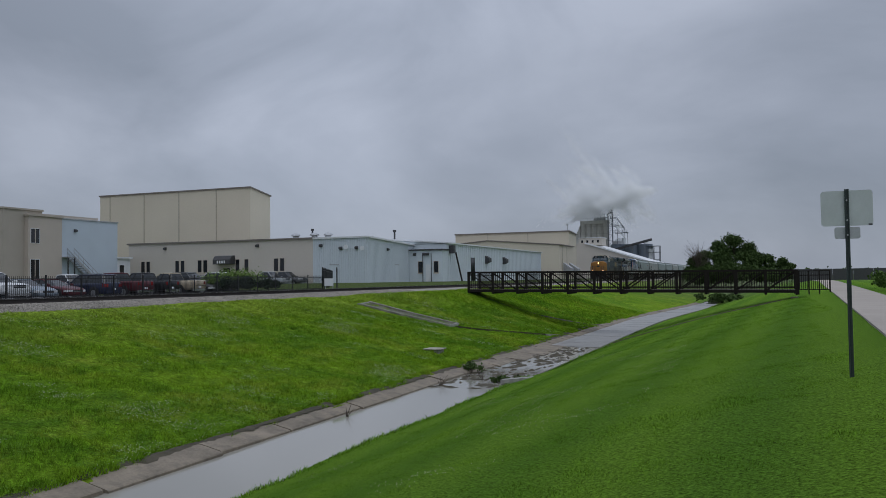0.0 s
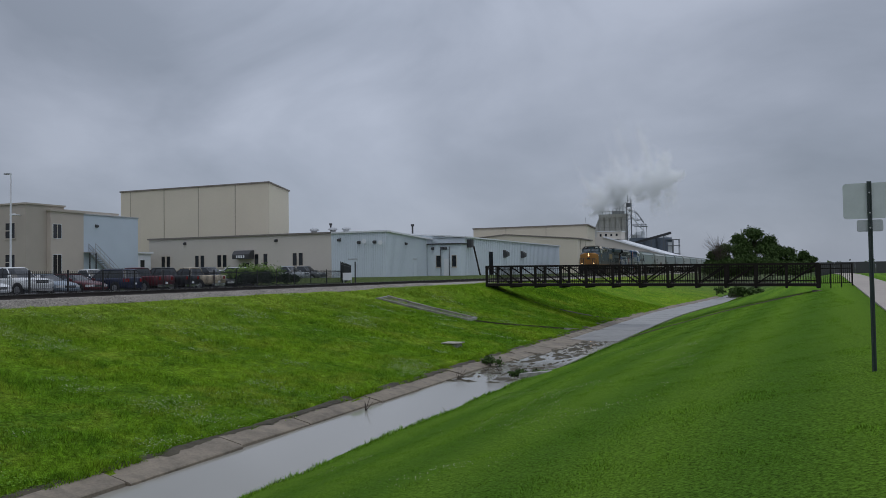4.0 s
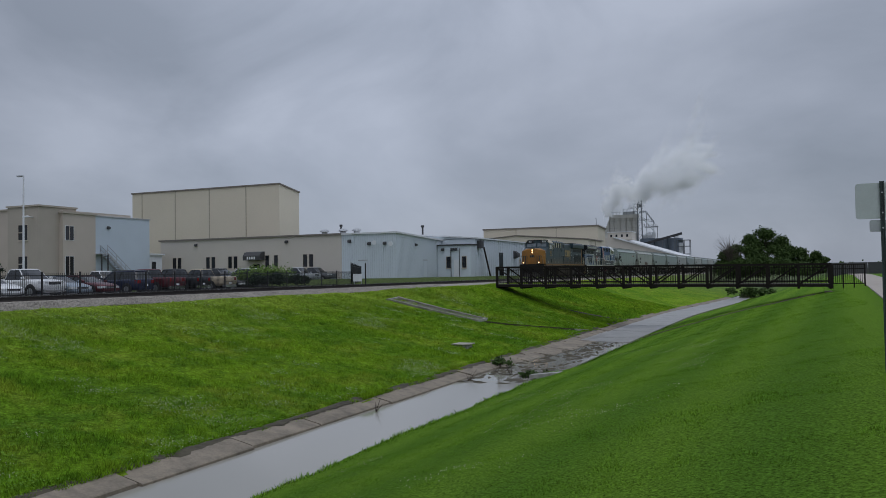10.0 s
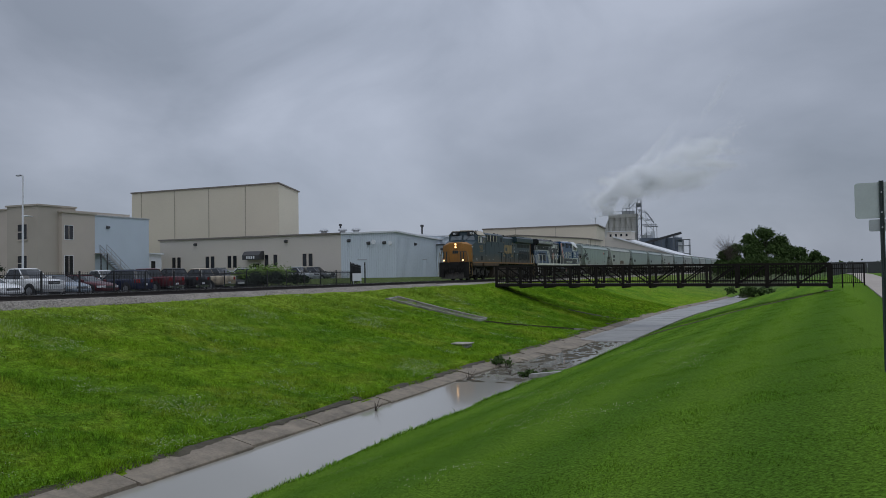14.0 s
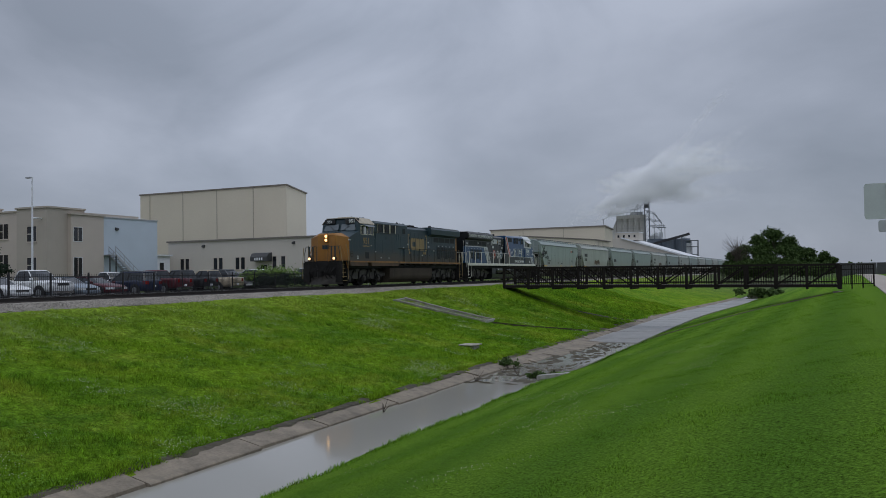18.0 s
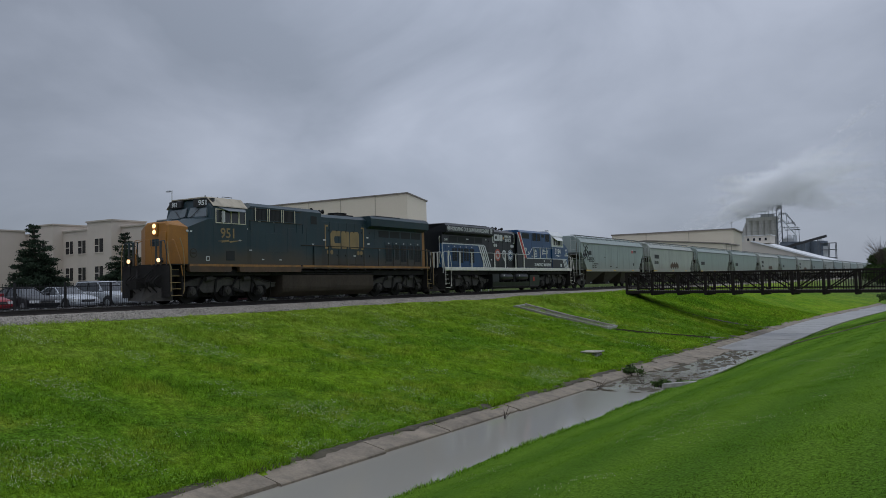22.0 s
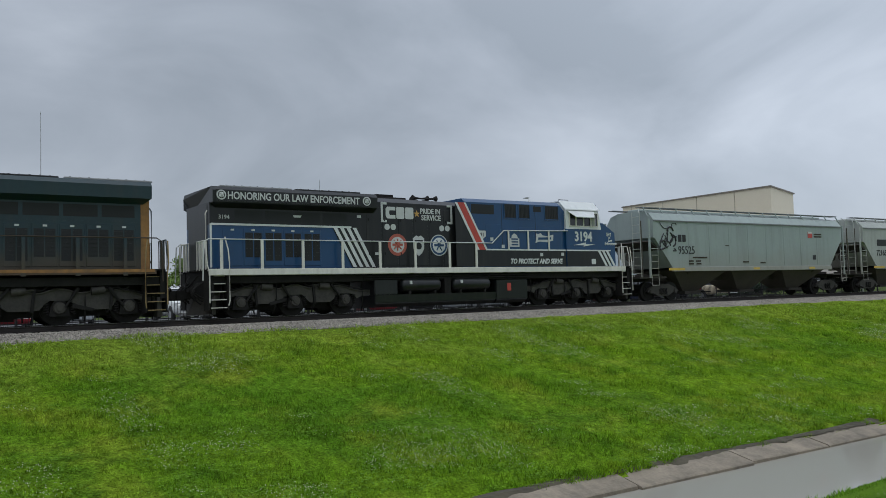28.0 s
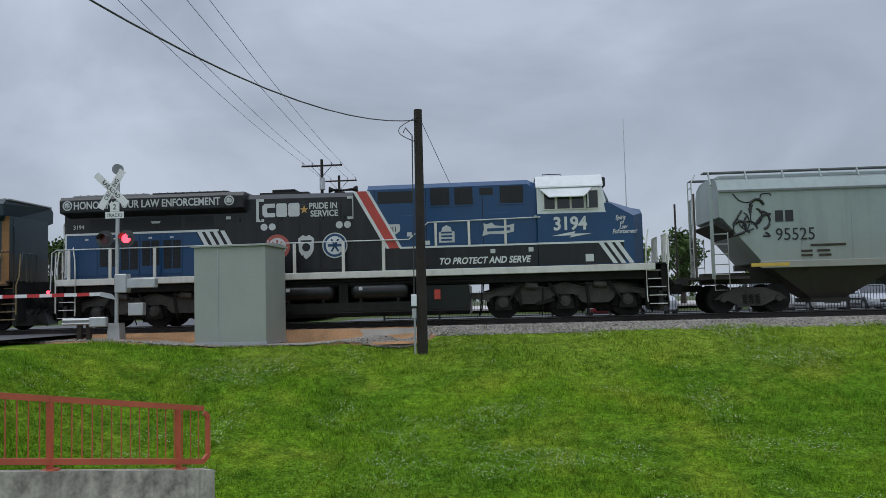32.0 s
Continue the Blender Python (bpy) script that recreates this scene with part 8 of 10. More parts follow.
    for u in (2.1, 8.8, 13.9):
        bm = B()
        slab(bm, 1, 1.62, [(u, 1.47), (u + (1.2 if u < 3 else 0.55), 1.47), (u + (1.2 if u < 3 else 0.55), 1.58), (u, 1.58)])
        part("reflector", bm, P["conspic"], t, "yellow reflective strip")
    return t


P["grey_walk"] = mat("walkway_steel", (0.16, 0.165, 0.17), 0.7, vary=0.2)


def bars(t, x, u, z, w, h, m, name="lettering_bar"):
    bm = B()
    slab(bm, 1, x, [(u, z), (u + w, z), (u + w, z + h), (u, z + h)])
    return part(name, bm, m, t)


hop1 = hopper("hopper_car", "grey green covered hopper car with black marker scrawl", P["hopgrey"], 0)
words("car_number", "95525", 0.56, on_side(1, 1.557, 2.92, 2.30), P["ink"], hop1, "black stencilled car number", sx=0.90, bold=0.0)
for u in (2.94, 3.26):
    bars(hop1, 1.557, u, 2.90, 0.25, 0.36, P["ink"], "owner_mark")
for u, z, w in ((4.0, 2.08, 1.1), (3.7, 1.90, 0.35), (4.2, 1.90, 0.4), (3.7, 1.76, 0.35), (4.25, 1.76, 0.38), (8.0, 1.85, 0.5), (9.5, 1.80, 0.45)):
    bars(hop1, 1.557, u, z, w, 0.07, P["grime"])
bars(hop1, 1.557, 14.0, 3.25, 0.42, 0.34, P["red"], "owner_shield")
bars(hop1, 1.562, 14.02, 3.50, 0.38, 0.1, P["silver"], "owner_shield")
for z in (3.42, 3.28):
    bars(hop1, 1.557, 14.6, z, 0.75, 0.08, P["grime"])
bars(hop1, 1.557, 14.4, 2.0, 0.3, 0.26, P["ink"], "data_plate")
bars(hop1, 1.557, 6.6, 2.72, 0.3, 0.04, P["grime"], "data_plate")
rg = random.Random(5)
for k in range(15):
    # loose spray strokes: quick hooks and loops
    u, z = 1.75 + 0.065 * k + rg.uniform(-0.10, 0.10), 3.10 + 0.42 * math.sin(k * 2.3) + rg.uniform(-0.12, 0.12)
    turn, step, head = rg.uniform(-0.55, 0.55), rg.uniform(0.07, 0.11), rg.uniform(0, math.tau)
    pts = []
    for q in range(8):
        pts.append((1.560, min(2.85, max(1.62, u)), min(3.82, max(2.45, z))))
        u, z, head = u + step * math.cos(head), z + 1.25 * step * math.sin(head), head + turn
    part("spray_stroke", tube(B(), pts, 0.019 + 0.012 * (k % 3), 5), P["ink"], hop1, "black spray paint stroke")
TRAIN.append((hop1, 77.3, 0))
hop2 = hopper("hopper_car", "pale grey covered hopper car with rusty spray paint patch", P["hoplight"], 1)
words("car_number", "721658", 0.50, on_side(1, 1.557, 2.6, 2.25), P["ink"], hop2, "black stencilled car number", sx=0.92)
bars(hop2, 1.557, 2.7, 2.85, 1.5, 0.4, P["ink"], "owner_mark")
for k in range(7):
    bm = B()
    disc(bm, (1.558, 8.6 + 0.42 * k, 2.05 + 0.18 * (k % 2)), "x", 0.30, 0.006, 9)
    part("spray_patch", bm, P["sill_rust"], hop2)
TRAIN.append((hop2, 95.9, 0))
hop3 = hopper("hopper_car", "weathered grey covered hopper car on the track", P["hopgrey"], 1)
bars(hop3, 1.557, 2.7, 2.3, 1.6, 0.4, P["ink"], "car_number_bar")
TRAIN.append((hop3, 114.5, 0))
for k in range(3, 21):
    h = copy_thing((hop1, hop2, hop3)[1 + k % 2], Matrix.Identity(4))
    TRAIN.append((h, 77.3 + 18.6 * k, 0))

# ---- car park ----
strip("car_park", lambda y: -64.5, lambda y: -36.2, [-12, 10, 30, 50, 56], 0.0, M["asphalt"], "dark asphalt car park", "car park", 0.12, lambda x, y: -0.47)
strip("track_verge", lambda y: -36.15, lambda y: -32.7, [-12, 10, 30, 50, 58], 0.0, M["ballast"], "grey gravel verge between track and fence", "gravel", 0.12, lambda x, y: -0.475)
strip("back_lot", lambda y: -112.5, lambda y: -64.6, [-12, 5, 20, 40], 0.0, M["path_concrete"], "pale concrete lot behind the car park", "car park", 0.12, lambda x, y: -0.03)
M["tyre"] = mat("tyre_rubber", (0.018, 0.018, 0.018), 0.85)
M["rim"] = mat("alloy_rim", (0.40, 0.41, 0.42), 0.35, 0.7)
M["carglass"] = mat("car_glass", (0.022, 0.026, 0.030), 0.05, vary=0.1)
M["chrome"] = mat("chrome_trim", (0.55, 0.56, 0.57), 0.18, 1.0)
M["tail"] = mat("tail_lamp", (0.22, 0.012, 0.012), 0.2)
M["headl"] = mat("headlamp_glass", (0.55, 0.56, 0.56), 0.12)
M["plastic"] = mat("black_plastic", (0.020, 0.020, 0.021), 0.6)
PAINT = {}


def paint(name, col):
    if name not in PAINT:
        PAINT[name] = mat(name + "_car_paint", col, 0.28, 0.15, vary=0.06, scale=2, fine=20)
    return PAINT[name]


CAR_KINDS = {
    # rows along the body: x, half width, underside, shoulder height, top of hood or boot
    "sedan": dict(L=4.75, W=0.90, H=1.45, belt=0.93, r=0.33, wx=(1.42, -1.36),
                  rows=[(-2.37, 0.70, 0.46, 0.72, 0.80), (-2.30, 0.82, 0.28, 0.90, 0.98), (-1.75, 0.88, 0.22, 0.95, 1.02), (-0.6, 0.90, 0.20, 0.93, 0.97), (0.9, 0.90, 0.20, 0.91, 0.97), (1.6, 0.88, 0.22, 0.82, 0.90), (2.15, 0.83, 0.24, 0.72, 0.79), (2.33, 0.74, 0.28, 0.64, 0.70), (2.38, 0.60, 0.36, 0.58, 0.60)],
                  cab=[(-1.85, -1.05), (1.08, 0.22)]),
    "suv": dict(L=4.7, W=0.94, H=1.74, belt=1.10, r=0.37, wx=(1.40, -1.38),
                rows=[(-2.34, 0.78, 0.50, 1.00, 1.08), (-2.28, 0.90, 0.32, 1.10, 1.14), (-1.0, 0.94, 0.28, 1.10, 1.14), (0.9, 0.94, 0.28, 1.06, 1.13), (1.5, 0.93, 0.28, 1.00, 1.08), (2.1, 0.88, 0.32, 0.92, 1.00), (2.30, 0.80, 0.36, 0.82, 0.88), (2.36, 0.68, 0.44, 0.74, 0.78)],
                cab=[(-2.26, -2.0), (1.12, 0.42)]),
    "pickup": dict(L=5.7, W=0.98, H=1.88, belt=1.20, r=0.40, wx=(1.80, -1.62),
                   rows=[(-2.86, 0.90, 0.62, 1.18, 1.20), (-2.80, 0.96, 0.48, 1.22, 1.23), (-0.72, 0.97, 0.42, 1.22, 1.23), (-0.60, 0.98, 0.42, 1.18, 1.21), (1.2, 0.98, 0.42, 1.16, 1.22), (2.2, 0.96, 0.44, 1.10, 1.18), (2.70, 0.92, 0.46, 1.04, 1.10), (2.86, 0.84, 0.52, 0.96, 1.0)],
                   cab=[(-0.72, -0.52), (1.50, 0.82)]),
}


def car(kind, pname, col, label):
    """A car at the origin, its front towards +x."""
    m = paint(pname, col)
    t = thing(kind, label, "car", "parked cars")
    K = CAR_KINDS[kind]
    L_, W_, H_, belt, r = K["L"], K["W"], K["H"], K["belt"], K["r"]
    secs = []
    for x, w, zb, zs, zt in K["rows"]:
        half = [(w * 0.86, zb), (w * 0.97, zb + 0.10), (w, zb + 0.28 * (zs - zb)), (w, zs - 0.16 * (zs - zb)), (w * 0.955, zs), (w * 0.80, zs + 0.75 * (zt - zs)), (w * 0.45, zt)]
        secs.append([(x, -a, z) for a, z in half] + [(x, a, z) for a, z in half[::-1]])
    part("body", loft(B(), secs), m, t, smooth=True)
    # glass house: curved in plan and leaning in
    (a, c), (b, d) = K["cab"]
    wb, wt = W_ * 0.94, W_ * 0.72

    def ring(f):
        x0, x1 = a + (c - a) * f, b + (d - b) * f
        w = wb + (wt - wb) * f ** 1.2
        z = belt - 0.02 + (H_ - 0.06 - belt) * f
        cut = 0.10 + 0.06 * f
        return [(x0, -w + cut, z), (x0 + 0.12, -w, z), (x1 - 0.30, -w, z), (x1, -w + 0.26, z), (x1 + 0.05, 0, z), (x1, w - 0.26, z), (x1 - 0.30, w, z), (x0 + 0.12, w, z), (x0, w - cut, z), (x0 - 0.03, 0, z)]
    part("greenhouse", loft(B(), [ring(0.0), ring(0.45), ring(1.0)]), M["carglass"], t, "dark car windows")
    top = ring(1.0)
    cx = (c + d) / 2

    def shrink(k, z):
        return [(cx + (p[0] - cx) * k, p[1] * k, z) for p in top]
    part("roof", loft(B(), [shrink(1.03, H_ - 0.085), shrink(1.03, H_ - 0.045), shrink(0.90, H_ - 0.008), shrink(0.55, H_ + 0.01)]), m, t, smooth=True)
    r0, r1 = ring(0.0), ring(1.0)
    for sy, ids in ((-1, (1, 2)), (1, (7, 6))):
        for k in ids:
            part("pillar", beam(B(), Vector(r0[k]) * 1.003, Vector(r1[k]) * 1.003, 0.05, 0.07), m, t)
        mid = (a + b) / 2 - 0.05
        w0, w1 = wb + 0.004, wt + 0.004
        part("pillar", beam(B(), (mid, sy * w0, belt), (cx, sy * w1, H_ - 0.06), 0.04, 0.09), M["plastic"], t)
        part("mirror", bevelled(box(B(), b - 0.36, b - 0.20, *sorted((sy * W_ * 0.99, sy * (W_ + 0.19))), belt + 0.0, belt + 0.16), 0.03), m, t)
        # lamps wrap round the corners
        zh = K["rows"][-2][3]
        part("headlight", prism(B(), [(L_ / 2 - 0.36, sy * W_ * 0.985), (L_ / 2 - 0.10, sy * W_ * 0.93), (L_ / 2 + 0.012, sy * W_ * 0.74), (L_ / 2 + 0.012, sy * W_ * 0.50), (L_ / 2 - 0.2, sy * W_ * 0.55)], "z", zh - 0.13, zh + 0.02), M["headl"], t, "clear headlamp")
        part("tail_lamp", prism(B(), [(-L_ / 2 + 0.22, sy * W_ * 0.97), (-L_ / 2 + 0.05, sy * W_ * 0.93), (-L_ / 2 - 0.012, sy * W_ * 0.78), (-L_ / 2 - 0.012, sy * W_ * 0.56), (-L_ / 2 + 0.2, sy * W_ * 0.6)], "z", belt - 0.30, belt - 0.06), M["tail"], t, "red tail lamp")
        for x in K["wx"]:
            part("wheel_arch", disc(B(), (x, sy * (W_ - 0.06), r + 0.03), "y", r + 0.075, 0.136, 22), M["plastic"], t)
            w = part("tyre", disc(B(), (x, sy * (W_ - 0.085), r), "y", r, 0.21, 22), M["tyre"], t)
            part("rim", disc(B(), (x, sy * (W_ + 0.012), r), "y", r * 0.64, 0.02, 14), M["rim"], w)
        part("sill_strip", box(B(), -0.8, 0.95, *sorted((sy * W_ * 0.985, sy * W_ * 1.004)), 0.36, 0.44), M["plastic"], t)
        for x in (-0.35, 0.75):
            part("door_handle", box(B(), x - 0.4, x - 0.25, *sorted((sy * W_ * 0.99, sy * W_ * 1.02)), belt - 0.16, belt - 0.13), m, t)
    zh = K["rows"][-2][3]
    g = part("grille", bevelled(box(B(), L_ / 2 - 0.06, L_ / 2 + 0.02, -W_ * 0.48, W_ * 0.48, zh - 0.20, zh + 0.0), 0.015), M["plastic"], t, "black grille")
    part("grille_bar", box(B(), L_ / 2 + 0.018, L_ / 2 + 0.03, -W_ * 0.47, W_ * 0.47, zh - 0.11, zh - 0.08), M["chrome"], g)
    for sx in (-1, 1):
        bm = bevelled(box(B(), *sorted((sx * (L_ / 2 - 0.16), sx * (L_ / 2 + 0.05))), -W_ * 0.86, W_ * 0.86, 0.34, 0.54), 0.05, 2)
        part("bumper", bm, M["chrome"] if kind == "pickup" else m, t)
    part("plate_bar", box(B(), -L_ / 2 - 0.058, -L_ / 2 - 0.048, -0.15, 0.15, 0.60, 0.74), M["white_metal"], t)
    if kind == "pickup":
        part("bed", box(B(), -2.7, -0.85, -W_ * 0.84, W_ * 0.84, 1.232, 1.24), M["plastic"], t)
        part("tailgate_seam", box(B(), -2.868, -2.862, -W_ * 0.8, W_ * 0.8, 0.78, 0.80), M["plastic"], t)
    if kind == "suv":
        for sy in (-1, 1):
            part("roof_rack", bar(B(), (c + 0.15, sy * wt * 0.92, H_ + 0.02), (d - 0.15, sy * wt * 0.92, H_ + 0.02), 0.02, 6), M["plastic"], t)
    return t


COL = {"white": (0.68, 0.68, 0.67), "silver": (0.40, 0.42, 0.44), "blue_grey": (0.22, 0.26, 0.30), "red": (0.24, 0.015, 0.022), "navy": (0.012, 0.018, 0.045), "maroon": (0.085, 0.012, 0.018), "tan": (0.42, 0.35, 0.25), "black": (0.012, 0.012, 0.014), "dark_green": (0.014, 0.026, 0.026), "grey": (0.13, 0.135, 0.14), "pale_blue": (0.36, 0.43, 0.48)}
ROW1 = [("sedan", "red", 4.4, 1), ("suv", "silver", 7.2, 1), ("pickup", "white", 12.8, 1), ("sedan", "white", 15.8, 1), ("sedan", "silver", 18.6, 1), ("pickup", "dark_green", 21.6, 1), ("sedan", "red", 24.7, 1), ("sedan", "black", 27.4, 1), ("sedan", "silver", 30.0, 1), ("suv", "silver", 32.8, 1), ("sedan", "white", 35.5, 1), ("pickup", "white", 38.2, 1), ("sedan", "blue_grey", 40.9, 1), ("sedan", "maroon", 43.5, 1), ("suv", "navy", 46.6, -1), ("pickup", "maroon", 49.6, -1), ("pickup", "black", 52.3, -1), ("pickup", "tan", 55.4, -1), ("sedan", "black", 58.4, 1), ("sedan", "grey", 61.2, 1)]
ROW2 = [("suv", "white", 14, 1), ("sedan", "silver", 20, -1), ("suv", "white", 26, 1), ("pickup", "grey", 37.0, 1), ("pickup", "white", 49.0, 1), ("suv", "maroon", 58.0, 1), ("suv", "white", 63.2, -1), ("sedan", "silver", 66.0, 1)]
ROW3 = [("suv", "grey", 61.5, 1), ("suv", "white", 64.4, -1), ("pickup", "silver", 74.0, 1), ("pickup", "grey", 77.0, 1)]
made_cars = {}


def park(rows, x, z, spread=1.2):
    for kind, cn, y, f in rows:
        y *= spread
        jx, jr = 0.5 * (hash01(kind, y) - 0.5), 5 * (hash01(y, cn) - 0.5)
        mtx = pose(x + jx, y, z, 0, 0, (0 if f > 0 else 180) + jr)
        if (kind, cn) in made_cars:
            copy_thing(made_cars[kind, cn], mtx)
        else:
            o = car(kind, cn, COL[cn], {"sedan": "%s four door sedan parked on asphalt", "suv": "%s sport utility vehicle parked on asphalt", "pickup": "%s pickup truck parked on asphalt"}[kind] % cn.replace("_", " "))
            o.matrix_world = mtx
            made_cars[kind, cn] = o


park(ROW1, -46.4, -0.47, 1.0)
park(ROW2, -58.0, -0.45, 1.137)
park(ROW3, -56.0, -0.12, 1.14)
for k, (x, y, h, az) in enumerate(((-66.8, 55.0, 10.6, 200), (-70.0, 27.3, 7.9, 200))):
    lp = thing("light_pole", "slim white car park light pole", "light pole", "light poles", at=(x, y, 0.0))
    part("shaft", bar(B(), (0, 0, -0.2), (0, 0, h), 0.11, 10, 0.07), M["white_metal"], lp)
    part("base", bar(B(), (0, 0, -0.2), (0, 0, 0.7), 0.28, 12), M["path_concrete"], lp)
    d = Vector((math.cos(radians(az)), math.sin(radians(az)), 0)) * -0.9
    part("arm", beam(B(), (0, 0, h - 0.05), (-d.x, d.y, h), 0.08, 0.06), M["grey_metal"], lp)
    part("luminaire", box(B(), -d.x - 0.3, -d.x + 0.3, d.y - 0.14, d.y + 0.14, h - 0.06, h + 0.06), M["grey_metal"], lp)

# short white marker posts beside the track
for x, y in ((-65.7, 145.5), (-51.5, 125.1)):
    mp_ = thing("marker_post", "short white marker post with a dark band beside the track", "post", "marker posts", at=(x, y, ground_z(x, y)))
    part("post", bevelled(box(B(), -0.07, 0.07, -0.07, 0.07, -0.3, 0.62), 0.01), M["white_metal"], mp_)
    part("plate", bevelled(box(B(), -0.17, 0.17, -0.10, -0.075, 0.30, 0.66), 0.01), M["white_metal"], mp_, "small white plate")
    part("band", box(B(), -0.075, 0.075, -0.106, -0.101, 0.40, 0.50), M["trim_dark"], mp_)
fl = thing("flagpole", "slim flagpole with a dark flag hanging limp", "flagpole", at=(-80.0, 24.07, -0.2))
part("pole", bar(B(), (0, 0, 0), (0, 0, 6.71), 0.06, 8, 0.035), M["grey_metal"], fl)
part("flag", loft(B(), [[(0.05 * (-1) ** q, 0.05 + 0.28 * q, 6.71 - 1.0 - 0.34 * q), (0.05 * (-1) ** q, 0.05 + 0.28 * q, 6.71 - 0.05 - 0.38 * q), (0.05 * (-1) ** q + 0.02, 0.05 + 0.28 * q, 6.71 - 0.05 - 0.38 * q), (0.05 * (-1) ** q + 0.02, 0.05 + 0.28 * q, 6.71 - 1.0 - 0.34 * q)] for q in range(5)]), M["trim_dark"], fl, "dark limp flag")

# ---- trees, bushes, far woods ----
def leaf_mat(name, col, tint):
    m = mat(name, col, 0.8, vary=0.35, scale=1.5, fine=9, spec=0.2, island=0.7, tint=tint)
    return m


M["leaf"] = leaf_mat("broad_leaves", (0.035, 0.065, 0.018), (0.085, 0.14, 0.035))
M["leaf_light"] = leaf_mat("fresh_leaves", (0.11, 0.18, 0.04), (0.21, 0.31, 0.08))
M["needle"] = leaf_mat("dark_needles", (0.016, 0.030, 0.018), (0.035, 0.058, 0.030))
M["bark"] = mat("bark", (0.07, 0.055, 0.042), 0.9, vary=0.4, fine=12, bump=0.5)
M["bush_leaf"] = leaf_mat("hedge_leaves", (0.05, 0.10, 0.02), (0.10, 0.17, 0.035))


def leaf_cloud(name, centres, n, size, material, parent, rnd, flat=0.7, label=""):
    """Many small leaves scattered in clumps round the centres (x, y, z, radius)."""
    tot = sum(c[3] ** 2 for c in centres)
    pts = []
    for cx, cy, cz, r in centres:
        q = max(6, int(n * r * r / tot))
        d = rnd.normal(size=(q, 3))
        d /= np.linalg.norm(d, axis=1)[:, None]
        rad = r * np.abs(0.72 + 0.30 * rnd.normal(size=q))[:, None]
        pts.append(np.array((cx, cy, cz)) + d * rad * np.array((1, 1, flat)))
    P_ = np.concatenate(pts)
    q = len(P_)
    a = rnd.normal(size=(q, 3))
    a /= np.linalg.norm(a, axis=1)[:, None]
    b = np.cross(a, rnd.normal(size=(q, 3)))
    b /= np.linalg.norm(b, axis=1)[:, None]
    s = (size * (0.6 + 0.8 * rnd.random(q)))[:, None]
    v = np.stack([P_ - a * s, P_ + b * s * 0.6, P_ + a * s, P_ - b * s * 0.6], 1).reshape(-1, 3)
    f = np.arange(4 * q).reshape(-1, 4)
    me = bpy.data.meshes.new(name)
    me.from_pydata(v.tolist(), [], f.tolist())
    me.materials.append(material)
    ob = new(name, me)
    ob.parent = parent
    return tagged(ob, label)


def tree(label, x, y, z, h, w, seed, m, n=3500, size=0.35, trunk=0.28, low=0.25):
    rnd = np.random.default_rng(seed)
    t = thing("tree", label, "tree", "trees", at=(x, y, z))
    bm = B()
    bar(bm, (0, 0, -0.4), (0.1, 0, h * 0.5), trunk, 10, trunk * 0.5)
    tr = part("trunk", bm, M["bark"], t)
    cs = []
    for k in range(24):
        a = rnd.random() * math.tau
        f = low + (0.95 - low) * rnd.random()
        rr = w * (0.25 + 0.75 * rnd.random()) * math.sin(math.pi * min(0.95, 0.25 + 0.7 * (f - low) / (1 - low)))
        c = (rr * math.cos(a), rr * math.sin(a), h * f)
        bm = B()
        bar(bm, (0.05, 0, h * min(0.45, f * 0.6)), c, trunk * 0.32, 6, 0.03)
        part("limb", bm, M["bark"], tr)
        cs.append((*c, w * (0.22 + 0.20 * rnd.random())))
    cs.append((0, 0, h * 0.84, w * 0.42))
    leaf_cloud("crown", cs, n, size, m, t, rnd)
    return t


def conifer(label, x, y, z, h, w, seed):
    """A spreading cedar: tiers of flat drooping boughs, wide and close below, short at the leaning tip."""
    rnd = np.random.default_rng(seed)
    t = thing("tree", label, "tree", "trees", at=(x, y, z))
    lean = np.array((0.0, -0.12 * w))
    tr = part("trunk", tube(B(), [(0, lean[1] * f * f, h * f - 0.3 * (1 - f)) for f in (0, 0.25, 0.5, 0.75, 0.97)], 0.13, 7), M["bark"], t)
    cs = []
    tiers = 15
    for k in range(tiers):
        f = 0.12 + 0.84 * k / (tiers - 1)
        reach = w * (1.0 - f) ** 0.85 * (0.75 + 0.5 * rnd.random()) + 0.16
        n = max(2, int(7 * (1 - f) + 1.5))
        a0 = rnd.random() * math.tau
        for q in range(n):
            a = a0 + q * math.tau / n + 0.5 * (rnd.random() - 0.5)
            r = reach * (0.65 + 0.45 * rnd.random())
            c0 = (0, lean[1] * f * f, h * f)
            tip = (r * math.cos(a), lean[1] * f * f + r * math.sin(a), h * f - 0.16 * r + 0.25 * rnd.random())
            if q % 2 == 0:
                part("limb", bar(B(), c0, tip, 0.045, 5, 0.012), M["bark"], tr)
            for g in np.linspace(0.30, 1.0, max(2, int(r / 0.38))):
                cs.append((tip[0] * g, c0[1] + (tip[1] - c0[1]) * g, c0[2] + (tip[2] - c0[2]) * g, 0.22 + 0.30 * (1 - f) + 0.10 * rnd.random()))
    cs.append((0, lean[1], h * 0.97, 0.16))
    leaf_cloud("crown", cs, 34000, 0.085, M["needle"], t, rnd, 0.5)
    return t


